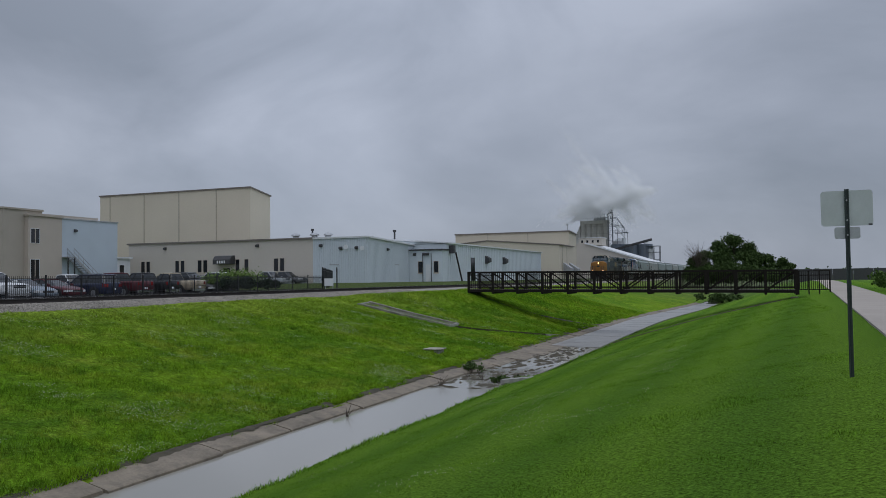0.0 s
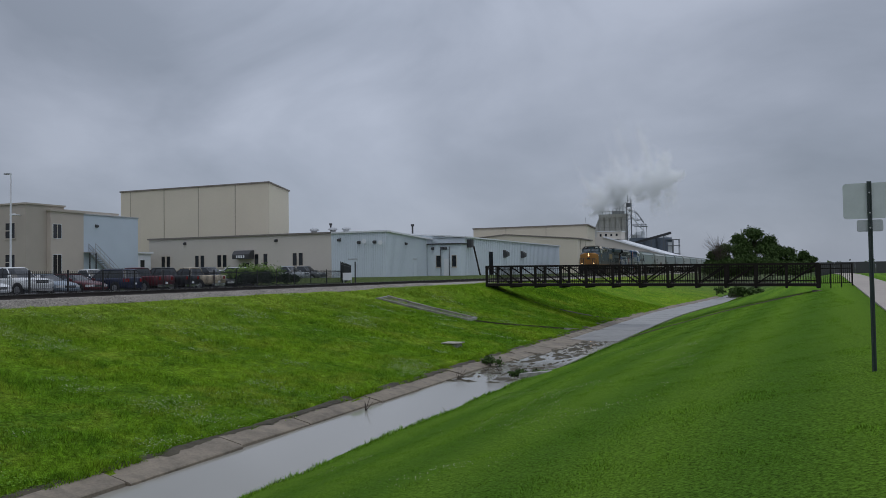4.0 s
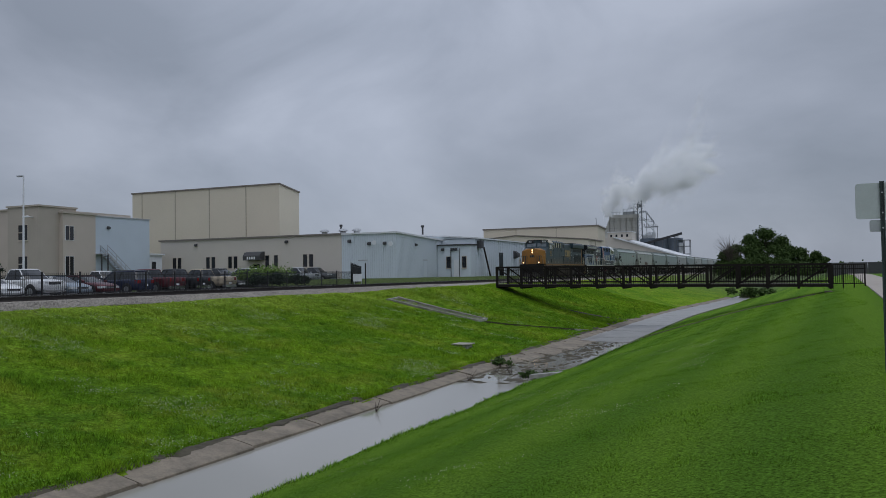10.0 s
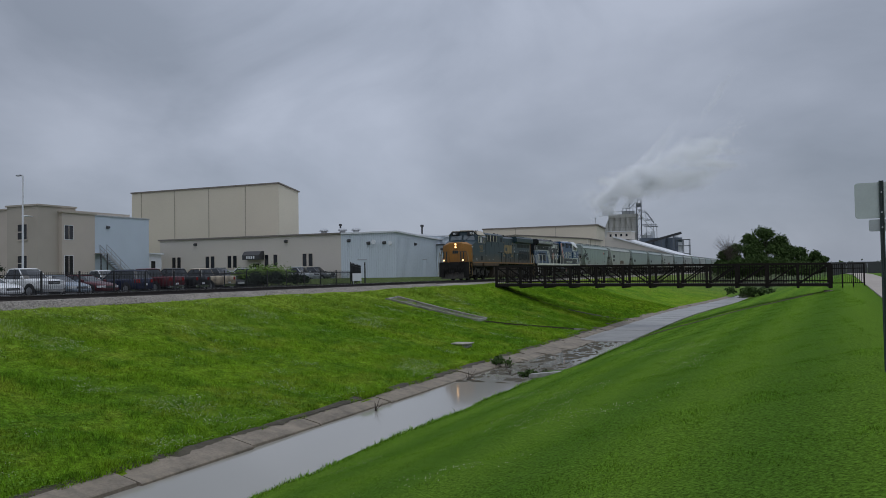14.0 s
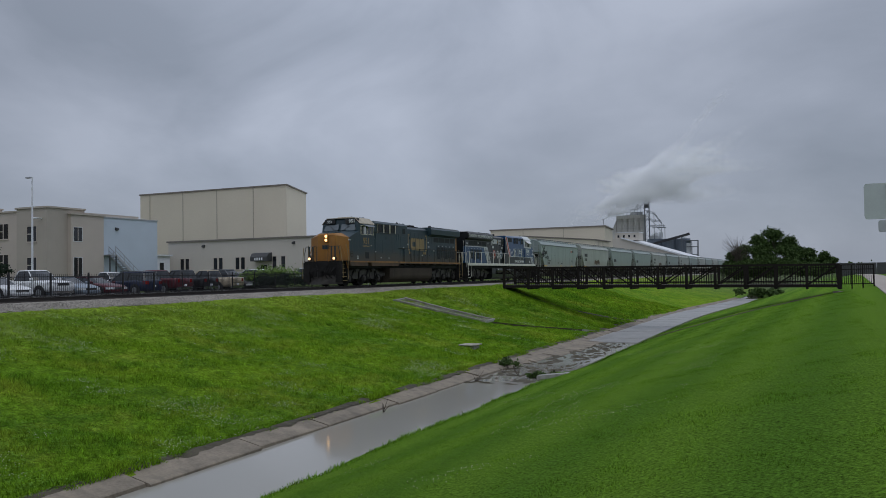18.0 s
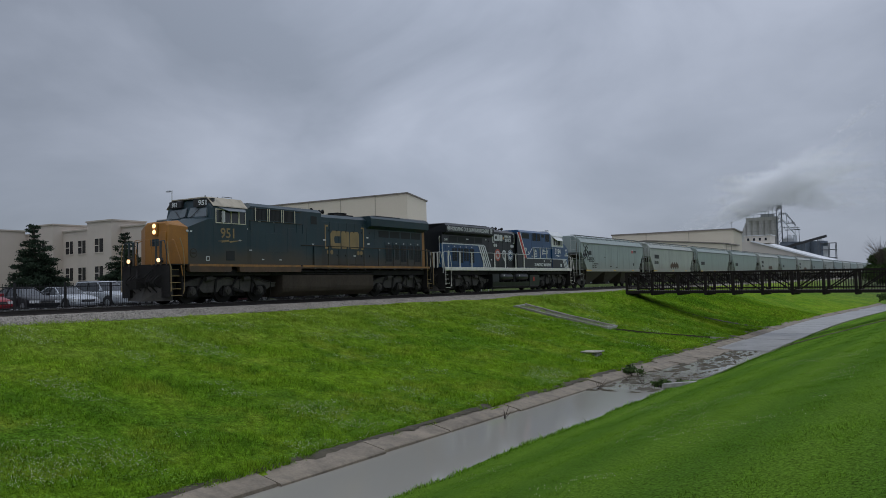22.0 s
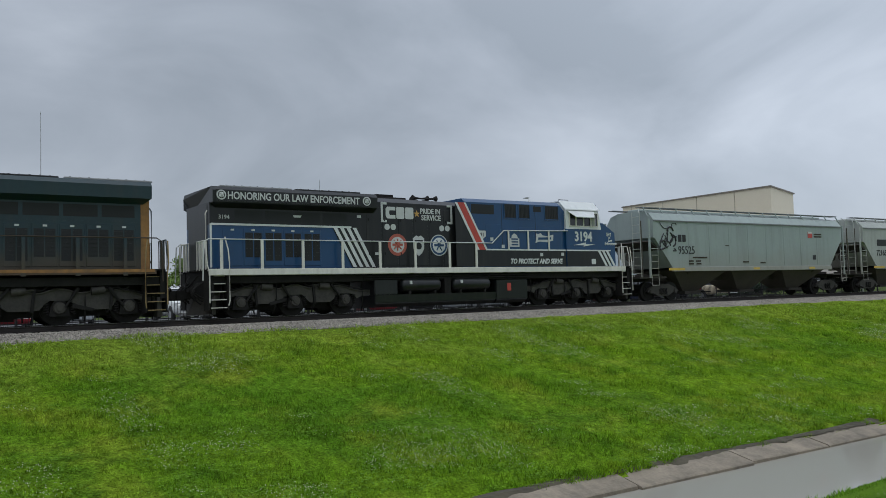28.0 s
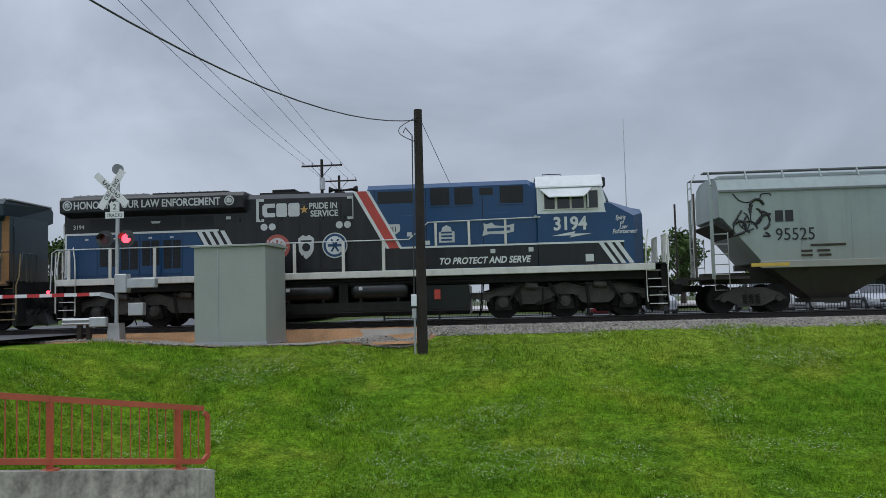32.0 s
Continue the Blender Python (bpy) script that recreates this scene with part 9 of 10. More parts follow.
conifer("dark blue green cedar in the car park", -60.0, 26.0, -0.2, 6.7, 3.9, 1)
conifer("dark blue green cedar near the office", -66.0, 40.2, 0.0, 6.4, 2.6, 2)
conifer("dark blue green cedar near the office", -72.0, 53.6, 0.0, 6.6, 2.8, 3)
conifer("dark blue green cedar near the office", -70.0, 33.5, 0.0, 4.2, 2.4, 4)
for k, (x, y, h, w) in enumerate(((-15.2, 228, 8.2, 4.0), (-11.3, 230, 10.9, 4.6), (-7.6, 232, 12.0, 5.0), (-4.0, 234, 10.0, 4.2), (-0.2, 236, 7.2, 3.2), (4.2, 238, 6.2, 2.9), (-17.2, 226, 6.2, 3.0))):
    tree("dark leafy tree beside the line", x, y, -1.0, h, w, 20 + k, M["leaf"], 12000, 0.24, low=0.04)
bt = thing("tree", "bare grey brush tree beside the leafy ones", "tree", "trees", at=(-16.6, 224, -1.0))
rb = np.random.default_rng(9)
part("trunk", bar(B(), (0, 0, -0.4), (0, 0, 7.0), 0.22, 8, 0.08), M["bark"], bt)
bm = B()
for k in range(150):
    a = rb.random() * math.tau
    q = Vector((0.5 * math.cos(a), 0.5 * math.sin(a), 3.5 + 4 * rb.random()))
    e = q + Vector((3.6 * math.cos(a) * rb.random(), 2 * math.sin(a) * rb.random(), 3.4 * rb.random() + 0.8))
    bar(bm, q, e, 0.04, 4, 0.012)
tagged(part("bare_spray", bm, M["bark"], bt), "bare twigs", kind="stuff")
tree("small green tree beyond the car park", -75, 21.6, -0.2, 4.8, 1.9, 47, M["leaf_light"], 2500, 0.16)
tree("small green tree beyond the car park", -80, 25.6, -0.2, 4.4, 1.7, 48, M["leaf"], 2500, 0.16)
tree("fresh green tree across the track", -62, 3.5, -0.2, 7.8, 2.6, 41, M["leaf_light"], 4200, 0.16)
tree("fresh green tree across the track", -66, 8.0, -0.2, 5.8, 2.4, 42, M["leaf_light"], 3000, 0.16)
tree("dark green tree across the track", -70, 13.2, -0.2, 6.2, 2.6, 46, M["leaf"], 3000, 0.16)
tree("dark green tree across the track", -76, -10.5, -0.2, 7.8, 3.0, 43, M["leaf"], 3500, 0.18)
tree("dark green tree beyond the road", -84, -50, -0.2, 8.6, 3.6, 44, M["leaf"], 3500, 0.22)
tree("dark green tree beyond the road", -80, -55.5, -0.2, 8.2, 3.4, 45, M["leaf"], 3500, 0.22)


def bush(label, x, y, z, w, d, h, seed, m, n=1500, size=0.09):
    rnd = np.random.default_rng(seed)
    t = thing("bush", label, "bush", "bushes", at=(x, y, z))
    cs = []
    for k in range(9):
        cs.append(((rnd.random() - 0.5) * w, (rnd.random() - 0.5) * d, h * (0.30 + 0.4 * rnd.random()), h * 0.42))
        if k < 4:
            part("stem", bar(B(), (0, 0, -0.1), cs[-1][:3], 0.03, 5, 0.012), M["bark"], t)
    leaf_cloud("foliage", cs, n, size, m, t, rnd)
    return t


for k, (x, y, w, h) in enumerate(((-44.9, 60.0, 2.7, 2.05), (-42.6, 60.2, 2.6, 2.0))):
    bush("clipped light green hedge in the car park", x, y, -0.25, w, 1.6, h, 60 + k, M["leaf_light"], 2200)
for k, (x, y, w, h) in enumerate(((-39.9, 55.6, 1.9, 1.25), (-38.4, 55.5, 1.7, 1.15), (-36.9, 55.8, 1.0, 1.0))):
    bush("dark round shrub behind the fence", x, y, -0.1, w, 1.3, h, 70 + k, M["needle"], 1500)
for k, (x, y, w, h) in enumerate(((8.3, 62, 2.6, 1.35), (9.6, 70, 3.4, 1.5), (11.8, 80, 4.0, 1.6))):
    bush("leafy green hedge beside the footpath", x, y, path_z(60), w, 3.0, h, 80 + k, M["bush_leaf"], 2600, 0.12)
for k, (x, h) in enumerate(((-17.5, 4.2), (-14.0, 5.2), (-10.5, 5.6), (-7.0, 5.4), (-3.6, 4.8), (0.2, 3.8), (3.8, 3.4))):
    bush("dark leafy undergrowth below the trees", x, 225 + 0.5 * k, -1.2, 4.4, 2.5, h, 110 + k, M["leaf"], 3800, 0.24)
bush("low weeds at the end of the channel", -6.2, 128, -3.5, 6, 3, 1.6, 90, M["leaf"], 1500, 0.2)
bush("clump of weeds and drift at the waterside", -12.3, 34.6, -3.6, 0.9, 0.6, 0.5, 91, M["leaf"], 500, 0.06)
bush("clump of weeds and drift at the waterside", -9.9, 31.9, -3.7, 0.8, 0.6, 0.42, 92, M["leaf"], 500, 0.06)
rt = random.Random(3)
for k, (x, y) in enumerate(((-11.9, 33.0), (-11.0, 32.2), (-12.1, 22.5), (-12.0, 30.0))):
    dr = thing("driftwood", "bare dark twigs caught in the channel", "twigs", "twigs", at=(x, y, -3.6))
    for q in range(5):
        part("twig", bar(B(), (0, 0, 0), (rt.uniform(-0.3, 0.3), rt.uniform(-0.3, 0.3), rt.uniform(0.1, 0.45)), 0.014, 5, 0.006), M["bark"], dr)


def far_woods():
    """A low band of trees all along the horizon."""
    rnd = np.random.default_rng(77)
    cs = []
    for k in range(420):
        az = radians(-75 + 240 * k / 420)
        d = 620 + 260 * rnd.random()
        hh = 3.5 + 3.5 * rnd.random()
        x, y = -math.sin(az) * d, math.cos(az) * d
        cs.append((x, y, hh * 0.5, hh * 0.62))
    holder = leaf_cloud("far_woods", cs, 22000, 1.2, M["leaf"], None, rnd, 0.8)
    tagged(holder, "low dark band of distant trees", "woods", kind="stuff")


far_woods()
# dark distance at the end of the path: a fence line and sheds
fd = thing("far_fence", "dark screen fence far along the footpath", "fence")
for k in range(12):
    part("panel", box(B(), 4.2 + 3.0 * k, 7.15 + 3.0 * k, 149, 149.1, -0.8, 1.5), M["trim_dark"], fd)

# ---- utility line across the track ----
for k, (x, y, h) in enumerate(((-62.0, -15.3, 12.1), (-72.0, -16.2, 12.4))):
    up = thing("utility_pole", "wooden utility pole with cross arm beyond the track", "utility pole", "utility poles", at=(x, y, -0.2))
    part("pole_shaft", bar(B(), (0, 0, -0.3), (0, 0, h), 0.16, 10, 0.11), M["wood_pole"], up)
    part("cross_arm", box(B(), -0.06, 0.06, -1.6, 1.6, h - 0.55, h - 0.43), M["wood_pole"], up)
    for yy in (-1.5, -0.75, 0.75, 1.5):
        part("insulator", bar(B(), (0, yy, h - 0.43), (0, yy, h - 0.22), 0.05, 8), M["grey_metal"], up)
    part("brace", beam(B(), (0.07, 0.0, h - 1.4), (0.07, 0.8, h - 0.55), 0.03, 0.04), M["wood_pole"], up)
    part("brace", beam(B(), (0.07, 0.0, h - 1.4), (0.07, -0.8, h - 0.55), 0.03, 0.04), M["wood_pole"], up)
    if k == 0:
        part("transformer", bar(B(), (0.3, 0.1, h - 2.4), (0.3, 0.1, h - 1.5), 0.22, 12), M["grey_metal"], up)
p3 = thing("utility_pole", "wooden utility pole beside the road", "utility pole", "utility poles", at=(5.2, -8.4, -0.9))
part("pole_shaft", bar(B(), (0, 0, -0.3), (0, 0, 13.2), 0.17, 10, 0.12), M["wood_pole"], p3)
part("cross_arm", box(B(), -0.06, 0.06, -1.6, 1.6, 12.6, 12.72), M["wood_pole"], p3)
for x, y, h in ((-114, 14.4, 25.5), (-90, -47, 11.5), (-104, -49, 11.5), (-96, 44.5, 16.0)):
    up = thing("utility_pole", "slim distant pole beyond the car park", "utility pole", "utility poles", at=(x, y, -0.2))
    part("pole_shaft", bar(B(), (0, 0, -0.3), (0, 0, h), 0.10, 8, 0.04), M["grey_metal"], up)


def wire(a, b, sag, r, nm="wire"):
    bm = B()
    a, b = Vector(a), Vector(b)
    n = 22
    pts = []
    for k in range(n + 1):
        f = k / n
        p = a.lerp(b, f)
        p.z -= sag * 4 * f * (1 - f)
        pts.append(p)
    tube(bm, pts, r, 5)
    return part(nm, bm, M["trim_dark"], wires)


wires = thing("overhead_wires", "thin black overhead wires strung between poles", "wires")
for yy in (-1.5, -0.75, 0.75, 1.5):
    wire((-62.0, -15.3 + yy, 11.7), (5.2, -8.4 + yy, 11.75), 0.9, 0.011)
    wire((-72.0, -16.2 + yy, 12.0), (-62.0, -15.3 + yy, 11.7), 0.1, 0.011)
wire((-24.5, -3.08, 6.15), (5.2, -8.4, 7.9), 2.25, 0.016, "service_cable")
wire((-24.5, -3.0, 6.25), (-58.0, -1.0, 0.6), 0.3, 0.010, "guy_wire")

# ---- steam from the plant ----
ms = mat("steam", (0.95, 0.955, 0.96), 1.0, vary=0.01, spec=0.0)
nt = ms.node_tree
tr = nt.nodes.new("ShaderNodeBsdfTranslucent")
tr.inputs["Color"].default_value = (0.96, 0.965, 0.97, 1)
mx = nt.nodes.new("ShaderNodeMixShader")
mx.inputs[0].default_value = 0.5
nt.links.new(nt.nodes["Principled BSDF"].outputs[0], mx.inputs[1])
nt.links.new(tr.outputs[0], mx.inputs[2])
nt.links.new(mx.outputs[0], nt.nodes["Material Output"].inputs[0])
STEAM = []
st_ = thing("steam_plume", "white steam plume drifting from the grain plant", "steam")
for k in range(34):
    # a puff is a cloud of droplet flecks, dense inside and thin at its rim
    flock = "base" if k < 4 else ("low" if k < 20 else "high")
    rad = {"base": 1.5, "low": 3.5, "high": 3.4}[flock] * (0.75 + 0.6 * hash01("s", k))
    rnd = np.random.default_rng(500 + k)
    n = 2500 if flock == "base" else 13000
    # billows: small lumps crowded on the skin of a few large ones
    big = rnd.normal(size=(6, 3)) * rad * np.array((0.55, 0.4, 0.42))
    dirs = rnd.normal(size=(46, 3))
    dirs /= np.linalg.norm(dirs, axis=1)[:, None]
    lump = big[rnd.integers(0, 6, 46)] + dirs * rad * 0.36
    size = rad * (0.09 + 0.13 * rnd.random(46))
    pick = rnd.integers(0, 46, n)
    c = lump[pick] + rnd.normal(size=(n, 3)) * size[pick][:, None]
    fill = n // 3
    c[:fill] = big[rnd.integers(0, 6, fill)] + rnd.normal(size=(fill, 3)) * rad * 0.24
    c[:, 1] *= 14.0      # a deep, thin drift that the daylight soaks through
    # flecks lie tilted to the open sky
    nrm_ = rnd.normal(size=(n, 3)) * 0.35 + np.array((0.0, -0.5, 1.0))
    nrm_ /= np.linalg.norm(nrm_, axis=1)[:, None]
    d = rnd.normal(size=(n, 3, 3)) * 0.13
    d -= (d * nrm_[:, None, :]).sum(2)[:, :, None] * nrm_[:, None, :]
    d[:, 2] = np.where((np.cross(d[:, 1] - d[:, 0], d[:, 2] - d[:, 0]) * nrm_).sum(1)[:, None] > 0, d[:, 2], 2 * d[:, 0] - d[:, 2])
    scatter = (c[:, None, :] + d).reshape(-1, 3)
    me = bpy.data.meshes.new("puff")
    me.vertices.add(3 * n)
    me.vertices.foreach_set("co", scatter.astype(np.float32).ravel())
    me.loops.add(3 * n)
    me.loops.foreach_set("vertex_index", np.arange(3 * n, dtype=np.int32))
    me.polygons.add(n)
    me.polygons.foreach_set("loop_start", np.arange(0, 3 * n, 3, dtype=np.int32))
    me.polygons.foreach_set("loop_total", np.full(n, 3, dtype=np.int32))
    me.update()
    me.materials.append(ms)
    pf = new("puff", me)
    pf.parent = st_
    STEAM.append((tagged(pf), flock, k))

# ---- grass, clover and stones in the foreground ----
def scatter_mesh(name, verts, tris, material, label, category):
    me = bpy.data.meshes.new(name)
    nv, nf = len(verts), len(tris)
    me.vertices.add(nv)
    me.vertices.foreach_set("co", np.asarray(verts, dtype=np.float32).ravel())
    me.loops.add(nf * 3)
    me.loops.foreach_set("vertex_index", np.asarray(tris, dtype=np.int32).ravel())
    me.polygons.add(nf)
    me.polygons.foreach_set("loop_start", np.arange(0, nf * 3, 3, dtype=np.int32))
    me.polygons.foreach_set("loop_total", np.full(nf, 3, dtype=np.int32))
    me.update()
    me.validate()
    me.materials.append(material)
    return tagged(new(name, me), label, category, kind="stuff")


def height_field():
    """Ground heights on a fine grid, for quick lookup."""
    xs, ys = np.arange(-27.2, 2.6, 0.2), np.arange(-16, 92, 0.5)
    return xs, ys, np.array([[ground_z(x, y) for x in xs] for y in ys])


HX, HY, HZ = height_field()


def heights(x, y):
    fx, fy = (x - HX[0]) / 0.2, (y - HY[0]) / 0.5
    i, j = np.clip(fx.astype(int), 0, len(HX) - 2), np.clip(fy.astype(int), 0, len(HY) - 2)
    u, v = fx - i, fy - j
    return (HZ[j, i] * (1 - u) + HZ[j, i + 1] * u) * (1 - v) + (HZ[j + 1, i] * (1 - u) + HZ[j + 1, i + 1] * u) * v


def patchy(x, y, s, seed):
    """A cheap smooth noise on arrays."""
    r = np.random.default_rng(seed)
    out = np.zeros_like(x)
    for k in range(6):
        a, p, f = r.random() * math.tau, r.random() * math.tau, s * (0.6 + 1.2 * r.random())
        out += np.sin((x * math.cos(a) + y * math.sin(a)) * f + p)
    return out / 6


BARE_Y = np.arange(-17.0, -1.9, 0.25)
BARE_X = np.array([dirt_edge(v) for v in BARE_Y])


def blades(n, x0, x1, y0, y1, hmin, hmax, seed, wid):
    r = np.random.default_rng(seed)
    x, y = x0 + (x1 - x0) * r.random(n), y0 + (y1 - y0) * r.random(n)
    z = heights(x, y) - 0.01
    edge = np.interp(y, BARE_Y, BARE_X)
    z = np.where((y < -2.0) & (x < edge + 0.05), z - 1.0, z)
    tall = np.clip(0.75 + 0.9 * patchy(x, y, 1.6, 5) + 0.5 * patchy(x, y, 5.0, 6) + 0.8 * patchy(x, y, 6.5, 7), 0.2, 2.3)
    h = (hmin + (hmax - hmin) * r.random(n)) * tall
    a = r.random(n) * math.tau
    w = wid * (0.7 + 0.6 * r.random(n))
    lean = h * (0.25 + 0.95 * r.random(n))
    lx, ly = np.cos(a) * lean, np.sin(a) * lean
    px, py = -np.sin(a) * w, np.cos(a) * w
    v = np.stack([np.stack([x - px, y - py, z], 1), np.stack([x + px, y + py, z], 1), np.stack([x + lx, y + ly, z + h], 1)], 1)
    return v.reshape(-1, 3)


va = [blades(260000, -26.4, -13.1, -13, 34, 0.035, 0.13, 1, 0.014),
      blades(140000, -26.4, -13.1, 34, 66, 0.05, 0.13, 2, 0.022),
      blades(60000, -26.0, -12.0, 66, 91, 0.07, 0.16, 12, 0.04)]
va = np.concatenate(va)
scatter_mesh("bank_grass", va, np.arange(len(va)).reshape(-1, 3), M["blade"], "rough green grass blades on the far bank", "grass")
vb = np.concatenate([blades(300000, -9.2, 1.4, 7.5, 34, 0.012, 0.030, 3, 0.008), blades(70000, -9.0, 2.4, 34, 60, 0.02, 0.04, 4, 0.016)])
scatter_mesh("lawn_grass", vb, np.arange(len(vb)).reshape(-1, 3), M["blade"], "short mown lawn grass blades on the near bank", "grass")
# ragged tall grass along the water's edge
ve = np.concatenate([blades(64000, -13.5, -12.93, -13, 66, 0.07, 0.17, 7, 0.016), blades(12000, -9.75, -9.2, 8, 66, 0.05, 0.13, 8, 0.014)])
scatter_mesh("edge_grass", ve, np.arange(len(ve)).reshape(-1, 3), M["blade"], "ragged grass hanging over the channel edge", "grass")


def clover(n, x0, x1, y0, y1, seed, cut, size=1.0):
    r = np.random.default_rng(seed)
    x, y = x0 + (x1 - x0) * r.random(n), y0 + (y1 - y0) * r.random(n)
    keep = patchy(x, y, 0.9, 31) + 0.8 * patchy(x, y, 3.4, 33) + 0.3 * patchy(x, y, 7.0, 35) + 0.25 * (r.random(n) - 0.5) > cut + 0.12 * np.clip((y - 18) / 20, 0, 1)
    x, y = x[keep], y[keep]
    z = heights(x, y) + 0.05 + 0.06 * r.random(len(x))
    z = np.where((y < -2.0) & (x < np.interp(y, BARE_Y, BARE_X) + 0.1), z - 1.0, z)
    s = size * (0.007 + 0.007 * r.random(len(x)))
    o = np.array([(1, 0, 0), (-1, 0, 0), (0, 1, 0), (0, -1, 0), (0, 0, 1), (0, 0, -1)])
    v = np.stack([x, y, z], 1)[:, None, :] + o[None] * s[:, None, None]
    t = np.array([(0, 2, 4), (2, 1, 4), (1, 3, 4), (3, 0, 4), (2, 0, 5), (1, 2, 5), (3, 1, 5), (0, 3, 5)])
    f = t[None] + 6 * np.arange(len(x))[:, None, None]
    return v.reshape(-1, 3), f.reshape(-1, 3)


def clover_leaves(n, x0, x1, y0, y1, seed, cut):
    """Low broad leaves heaped in lumps where the clover grows."""
    r = np.random.default_rng(seed)
    x, y = x0 + (x1 - x0) * r.random(n), y0 + (y1 - y0) * r.random(n)
    lump = patchy(x, y, 7.0, 35)
    keep = patchy(x, y, 0.9, 31) + 0.8 * patchy(x, y, 3.4, 33) + 0.6 * lump + 0.3 * (r.random(n) - 0.5) > cut
    keep &= ~((y < -2.0) & (x < np.interp(y, BARE_Y, BARE_X) + 0.1))
    x, y, lump = x[keep], y[keep], lump[keep]
    m = len(x)
    z = heights(x, y) + 0.02 + (0.06 + 0.08 * np.clip(lump + 0.3, 0, 1)) * r.random(m)
    a, s = r.random(m) * math.tau, 0.016 + 0.018 * r.random(m)
    v = np.empty((m, 4, 3))
    for j, (u, w) in enumerate(((1, 0), (0, 0.8), (-1, 0), (0, -0.8))):
        v[:, j, 0] = x + s * (u * np.cos(a) - w * np.sin(a))
        v[:, j, 1] = y + s * (u * np.sin(a) + w * np.cos(a))
        v[:, j, 2] = z + 0.5 * s * (r.random(m) - 0.5)
    q = np.arange(m)[:, None] * 4
    return v.reshape(-1, 3), np.concatenate([q + np.array((0, 1, 2)), q + np.array((0, 2, 3))])


cv, cf = clover_leaves(230000, -26.2, -13.1, -12, 58, 55, 0.02)
scatter_mesh("clover_leaves", cv, cf, mat("clover_leaf", (0.095, 0.215, 0.022), 0.9, vary=0.3, scale=1.5, fine=9, spec=0.02, island=0.7, tint=(0.20, 0.37, 0.045)), "lumps of broad green clover leaves in the grass", "clover")
M["clover"] = mat("clover_heads", (0.62, 0.65, 0.40), 0.9, vary=0.2, spec=0.02)
cv, cf = clover(120000, -26.2, -13.2, -12, 56, 51, 0.41)
scatter_mesh("clover_flowers", cv, cf, M["clover"], "small white clover heads in the grass", "flowers")
cv, cf = clover(11000, -8.5, -2.0, 9, 40, 52, 0.44, 0.62)
scatter_mesh("lawn_clover", cv, cf, M["clover"], "small white clover heads in the lawn", "flowers")


def stones(n, seed):
    r = np.random.default_rng(seed)
    y = -22 + 84 * r.random(n) ** 0.9
    off = r.random(n)
    x = TRACK_X + 1.2 + 1.65 * off ** 0.8
    z = np.interp(x - TRACK_X, (1.2, 1.9, 2.7, 3.1), (-0.22, -0.22, -0.43, -0.56)) + 0.012
    x = x + np.vectorize(swing)(y) * np.where(y < -5, np.interp(x - TRACK_X, (1.2, 1.9, 2.85), (1.0, 0.6, 0.15)), np.interp(x - TRACK_X, (1.2, 1.9, 2.85), (1.0, 1.0, 0.6)))
    s = 0.022 + 0.034 * r.random(n)
    o = np.array([(1, 0.2, 0), (-1, -0.1, 0.1), (0.1, 1, 0), (0, -1, 0.1), (0.1, 0, 0.8), (0, 0.1, -0.8)])
    jit = 1 + 0.5 * (r.random((n, 6, 3)) - 0.5)
    v = np.stack([x, y, z], 1)[:, None, :] + o[None] * jit * s[:, None, None]
    t = np.array([(0, 2, 4), (2, 1, 4), (1, 3, 4), (3, 0, 4), (2, 0, 5), (1, 2, 5), (3, 1, 5), (0, 3, 5)])
    v = v[y > -3.3 + 0.8 * r.random(n)]
    f = t[None] + 6 * np.arange(len(v))[:, None, None]
    return v.reshape(-1, 3), f.reshape(-1, 3)


def gravel(n, seed):
    """Loose gravel strewn over the bare dirt."""
    r = np.random.default_rng(seed)
    y = np.where(r.random(n) < 0.9, -11.3 + 8.3 * r.random(n), -16 + 5 * r.random(n))
    e = np.interp(y, BARE_Y, BARE_X)
    x = e + 0.02 - (1.15 + 0.35 * np.sin(2.1 * y)) * r.random(n) ** 0.9
    z = heights(x, y) + 0.045 + 0.03 * r.random(n)
    s = 0.016 + 0.026 * r.random(n)
    o = np.array([(1, 0.2, 0), (-1, -0.1, 0.1), (0.1, 1, 0), (0, -1, 0.1), (0.1, 0, 0.8), (0, 0.1, -0.8)])
    v = np.stack([x, y, z], 1)[:, None, :] + o[None] * (1 + 0.5 * (r.random((n, 6, 3)) - 0.5)) * s[:, None, None]
    t = np.array([(0, 2, 4), (2, 1, 4), (1, 3, 4), (3, 0, 4), (2, 0, 5), (1, 2, 5), (3, 1, 5), (0, 3, 5)])
    f = t[None] + 6 * np.arange(n)[:, None, None]
    return v.reshape(-1, 3), f.reshape(-1, 3)


cv, cf = gravel(9000, 71)
scatter_mesh("loose_gravel", cv, cf, M["ballast"], "loose grey gravel strewn over brown dirt", "gravel")
cv, cf = stones(60000, 61)
scatter_mesh("ballast_stones", cv, cf, M["ballast"], "loose grey ballast stones on the shoulder", "stones")
# sleepers last
tie_me = None
for k in range(300):
    y = -30 + 0.55 * k
    if tie_me is None:
        bm = B()
        box(bm, -1.3, 1.3, -0.115, 0.115, -0.30, -0.172)
        bevelled(bm, 0.012)
        o = part("tie", bm, M["tie"], TIES)
        tie_me = o.data
    else:
        o = new("tie", tie_me)
        o.parent = TIES
    o.location = (TRACK_X + swing(y) + 0.04 * (hash01("t", k) - 0.5), y, 0.0)


STOPS = [0.0, 0.1, 0.3, 0.6] + list(range(1, 32)) + [31.4, 31.7, 31.9, 32.0]


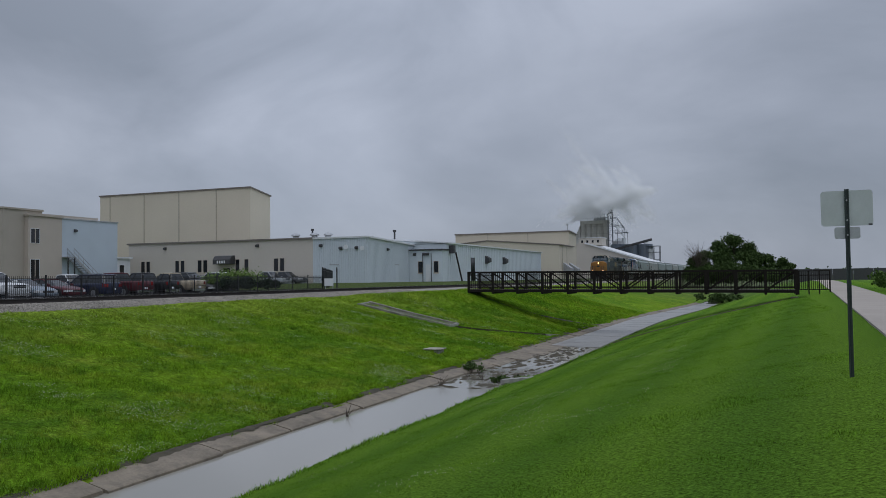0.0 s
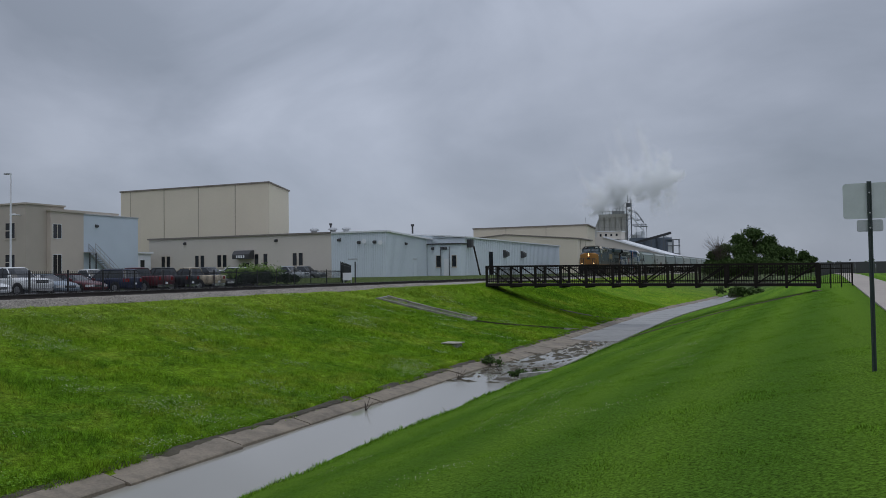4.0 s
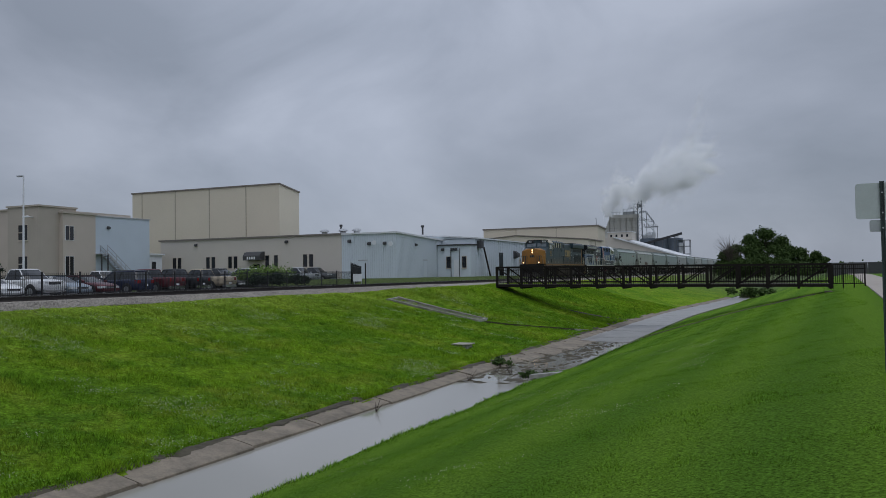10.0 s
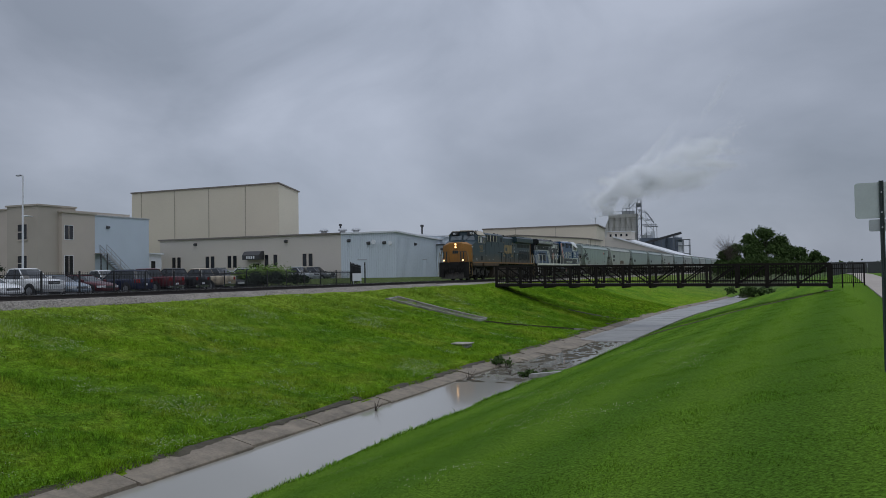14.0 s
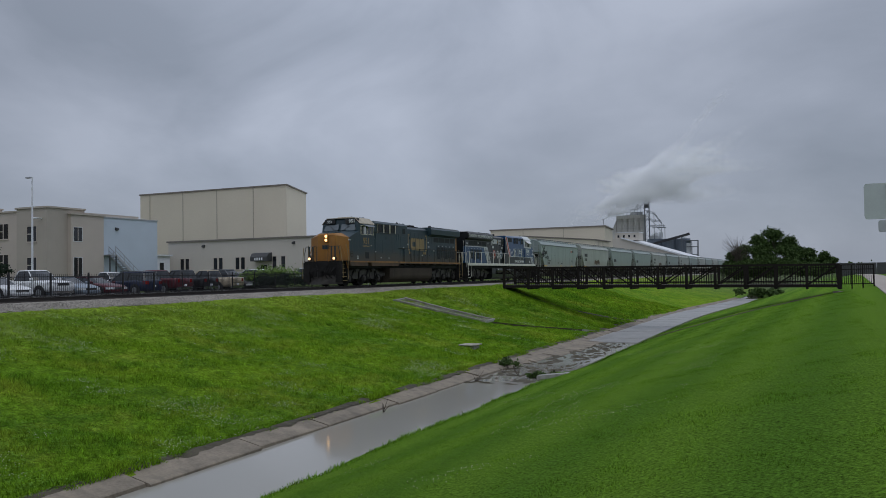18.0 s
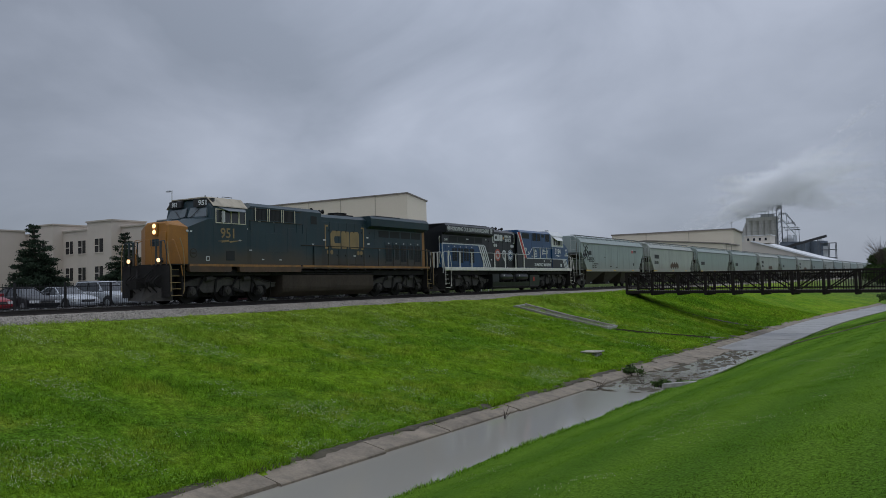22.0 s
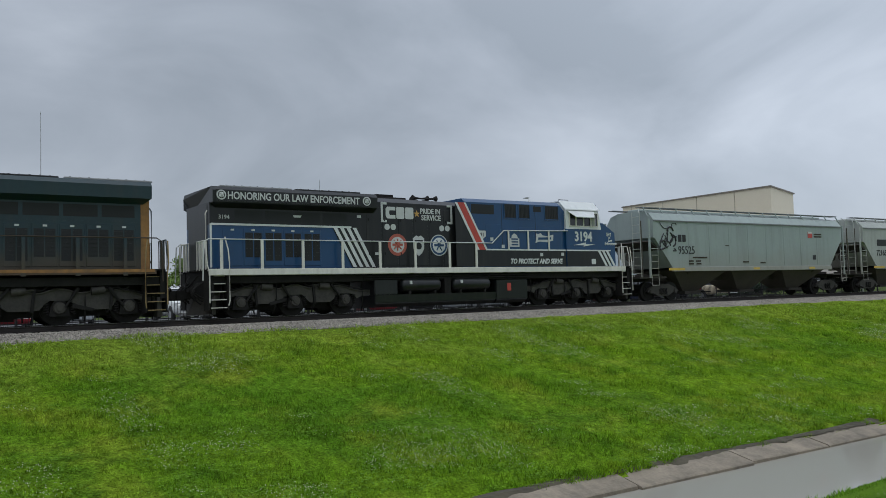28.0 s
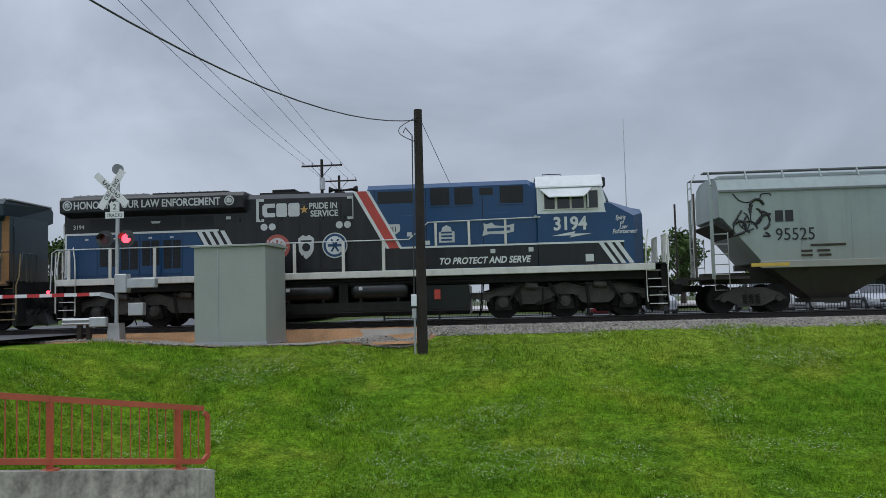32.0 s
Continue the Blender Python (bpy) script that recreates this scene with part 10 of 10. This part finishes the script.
def pull(s):
    """The train gathers a little speed at the end."""
    return float(np.interp(s, (29.5, 30.5, 31, 31.5, 32), (0, 0.08, 0.18, 0.28, 0.42)))


def motions():
    def on_rails(y, turn):
        """A vehicle with its two trucks on the track, its end at y."""
        way = -1 if turn == 180 else 1
        a, b = y + 3.5 * way, y + 17.5 * way
        slope = (swing(b) - swing(a)) / (b - a)
        return pose(TRACK_X + swing(a) + slope * (y - a), y, 0, 0, 0, turn - math.degrees(math.atan(slope)))
    for t, y0, turn in TRAIN:
        walk(t, [(s, on_rails(y0 + 119.6 - 5.98 * s - pull(s), turn)) for s in STOPS])
    # drift of the three flocks of puffs: time, x, z, half width, half height
    drift = {"base": [(0, -71.0, 26.0, 2.5, 1.6), (32, -70.0, 26.6, 3.0, 2.2)],
             "low": [(0, -65.0, 30.5, 6.0, 3.2), (6, -63.5, 32.5, 8.5, 3.5), (10, -58.5, 34.5, 12, 4.2), (14, -60.5, 36.5, 11, 6.0), (17, -60.0, 36.0, 11, 7), (21, -62.5, 33.5, 8, 5), (32, -60.0, 34.0, 9, 6)],
             "high": [(0, -54.0, 34.0, 8.5, 2.8), (6, -45.5, 39.0, 8.5, 5.0), (10, -42.5, 41.0, 9.5, 6.0), (14, -41.0, 42.5, 11.0, 7.5), (17, -49.0, 41.0, 14, 8), (20, -54.0, 38.0, 12, 6.5), (32, -56.0, 37.0, 12, 6.5)]}
    for puff, flock, k in STEAM:
        ang, far = math.tau * hash01("pa", k), math.sqrt(hash01("pr", k))
        jx, jz, jy = far * math.cos(ang), far * math.sin(ang), hash01("py", k) - 0.5
        rows = np.array(drift[flock], dtype=float)

        def at(s):
            x, z, hx, hz = (float(np.interp(s, rows[:, 0], rows[:, c])) for c in (1, 2, 3, 4))
            return pose(x + hx * jx, 337 + 6 * jy, z + hz * jz + 0.25 * hx * jx + 0.4 * math.sin(0.3 * s + k), 10 * math.sin(0.1 * s + k), 0, 1.5 * s)
        walk(puff, [(s, at(s)) for s in range(0, 33, 2)])
    turned = {t: turn for t, y0, turn in TRAIN}
    for w, u, r, t in WHEELS:
        sg = -1 if turned.get(t) == 180 else 1
        walk(w, [(0.1 * k, pose(0, u, r, sg * math.degrees((5.98 * 0.1 * k + pull(0.1 * k)) / r), 0, 0)) for k in range(321)])


motions()
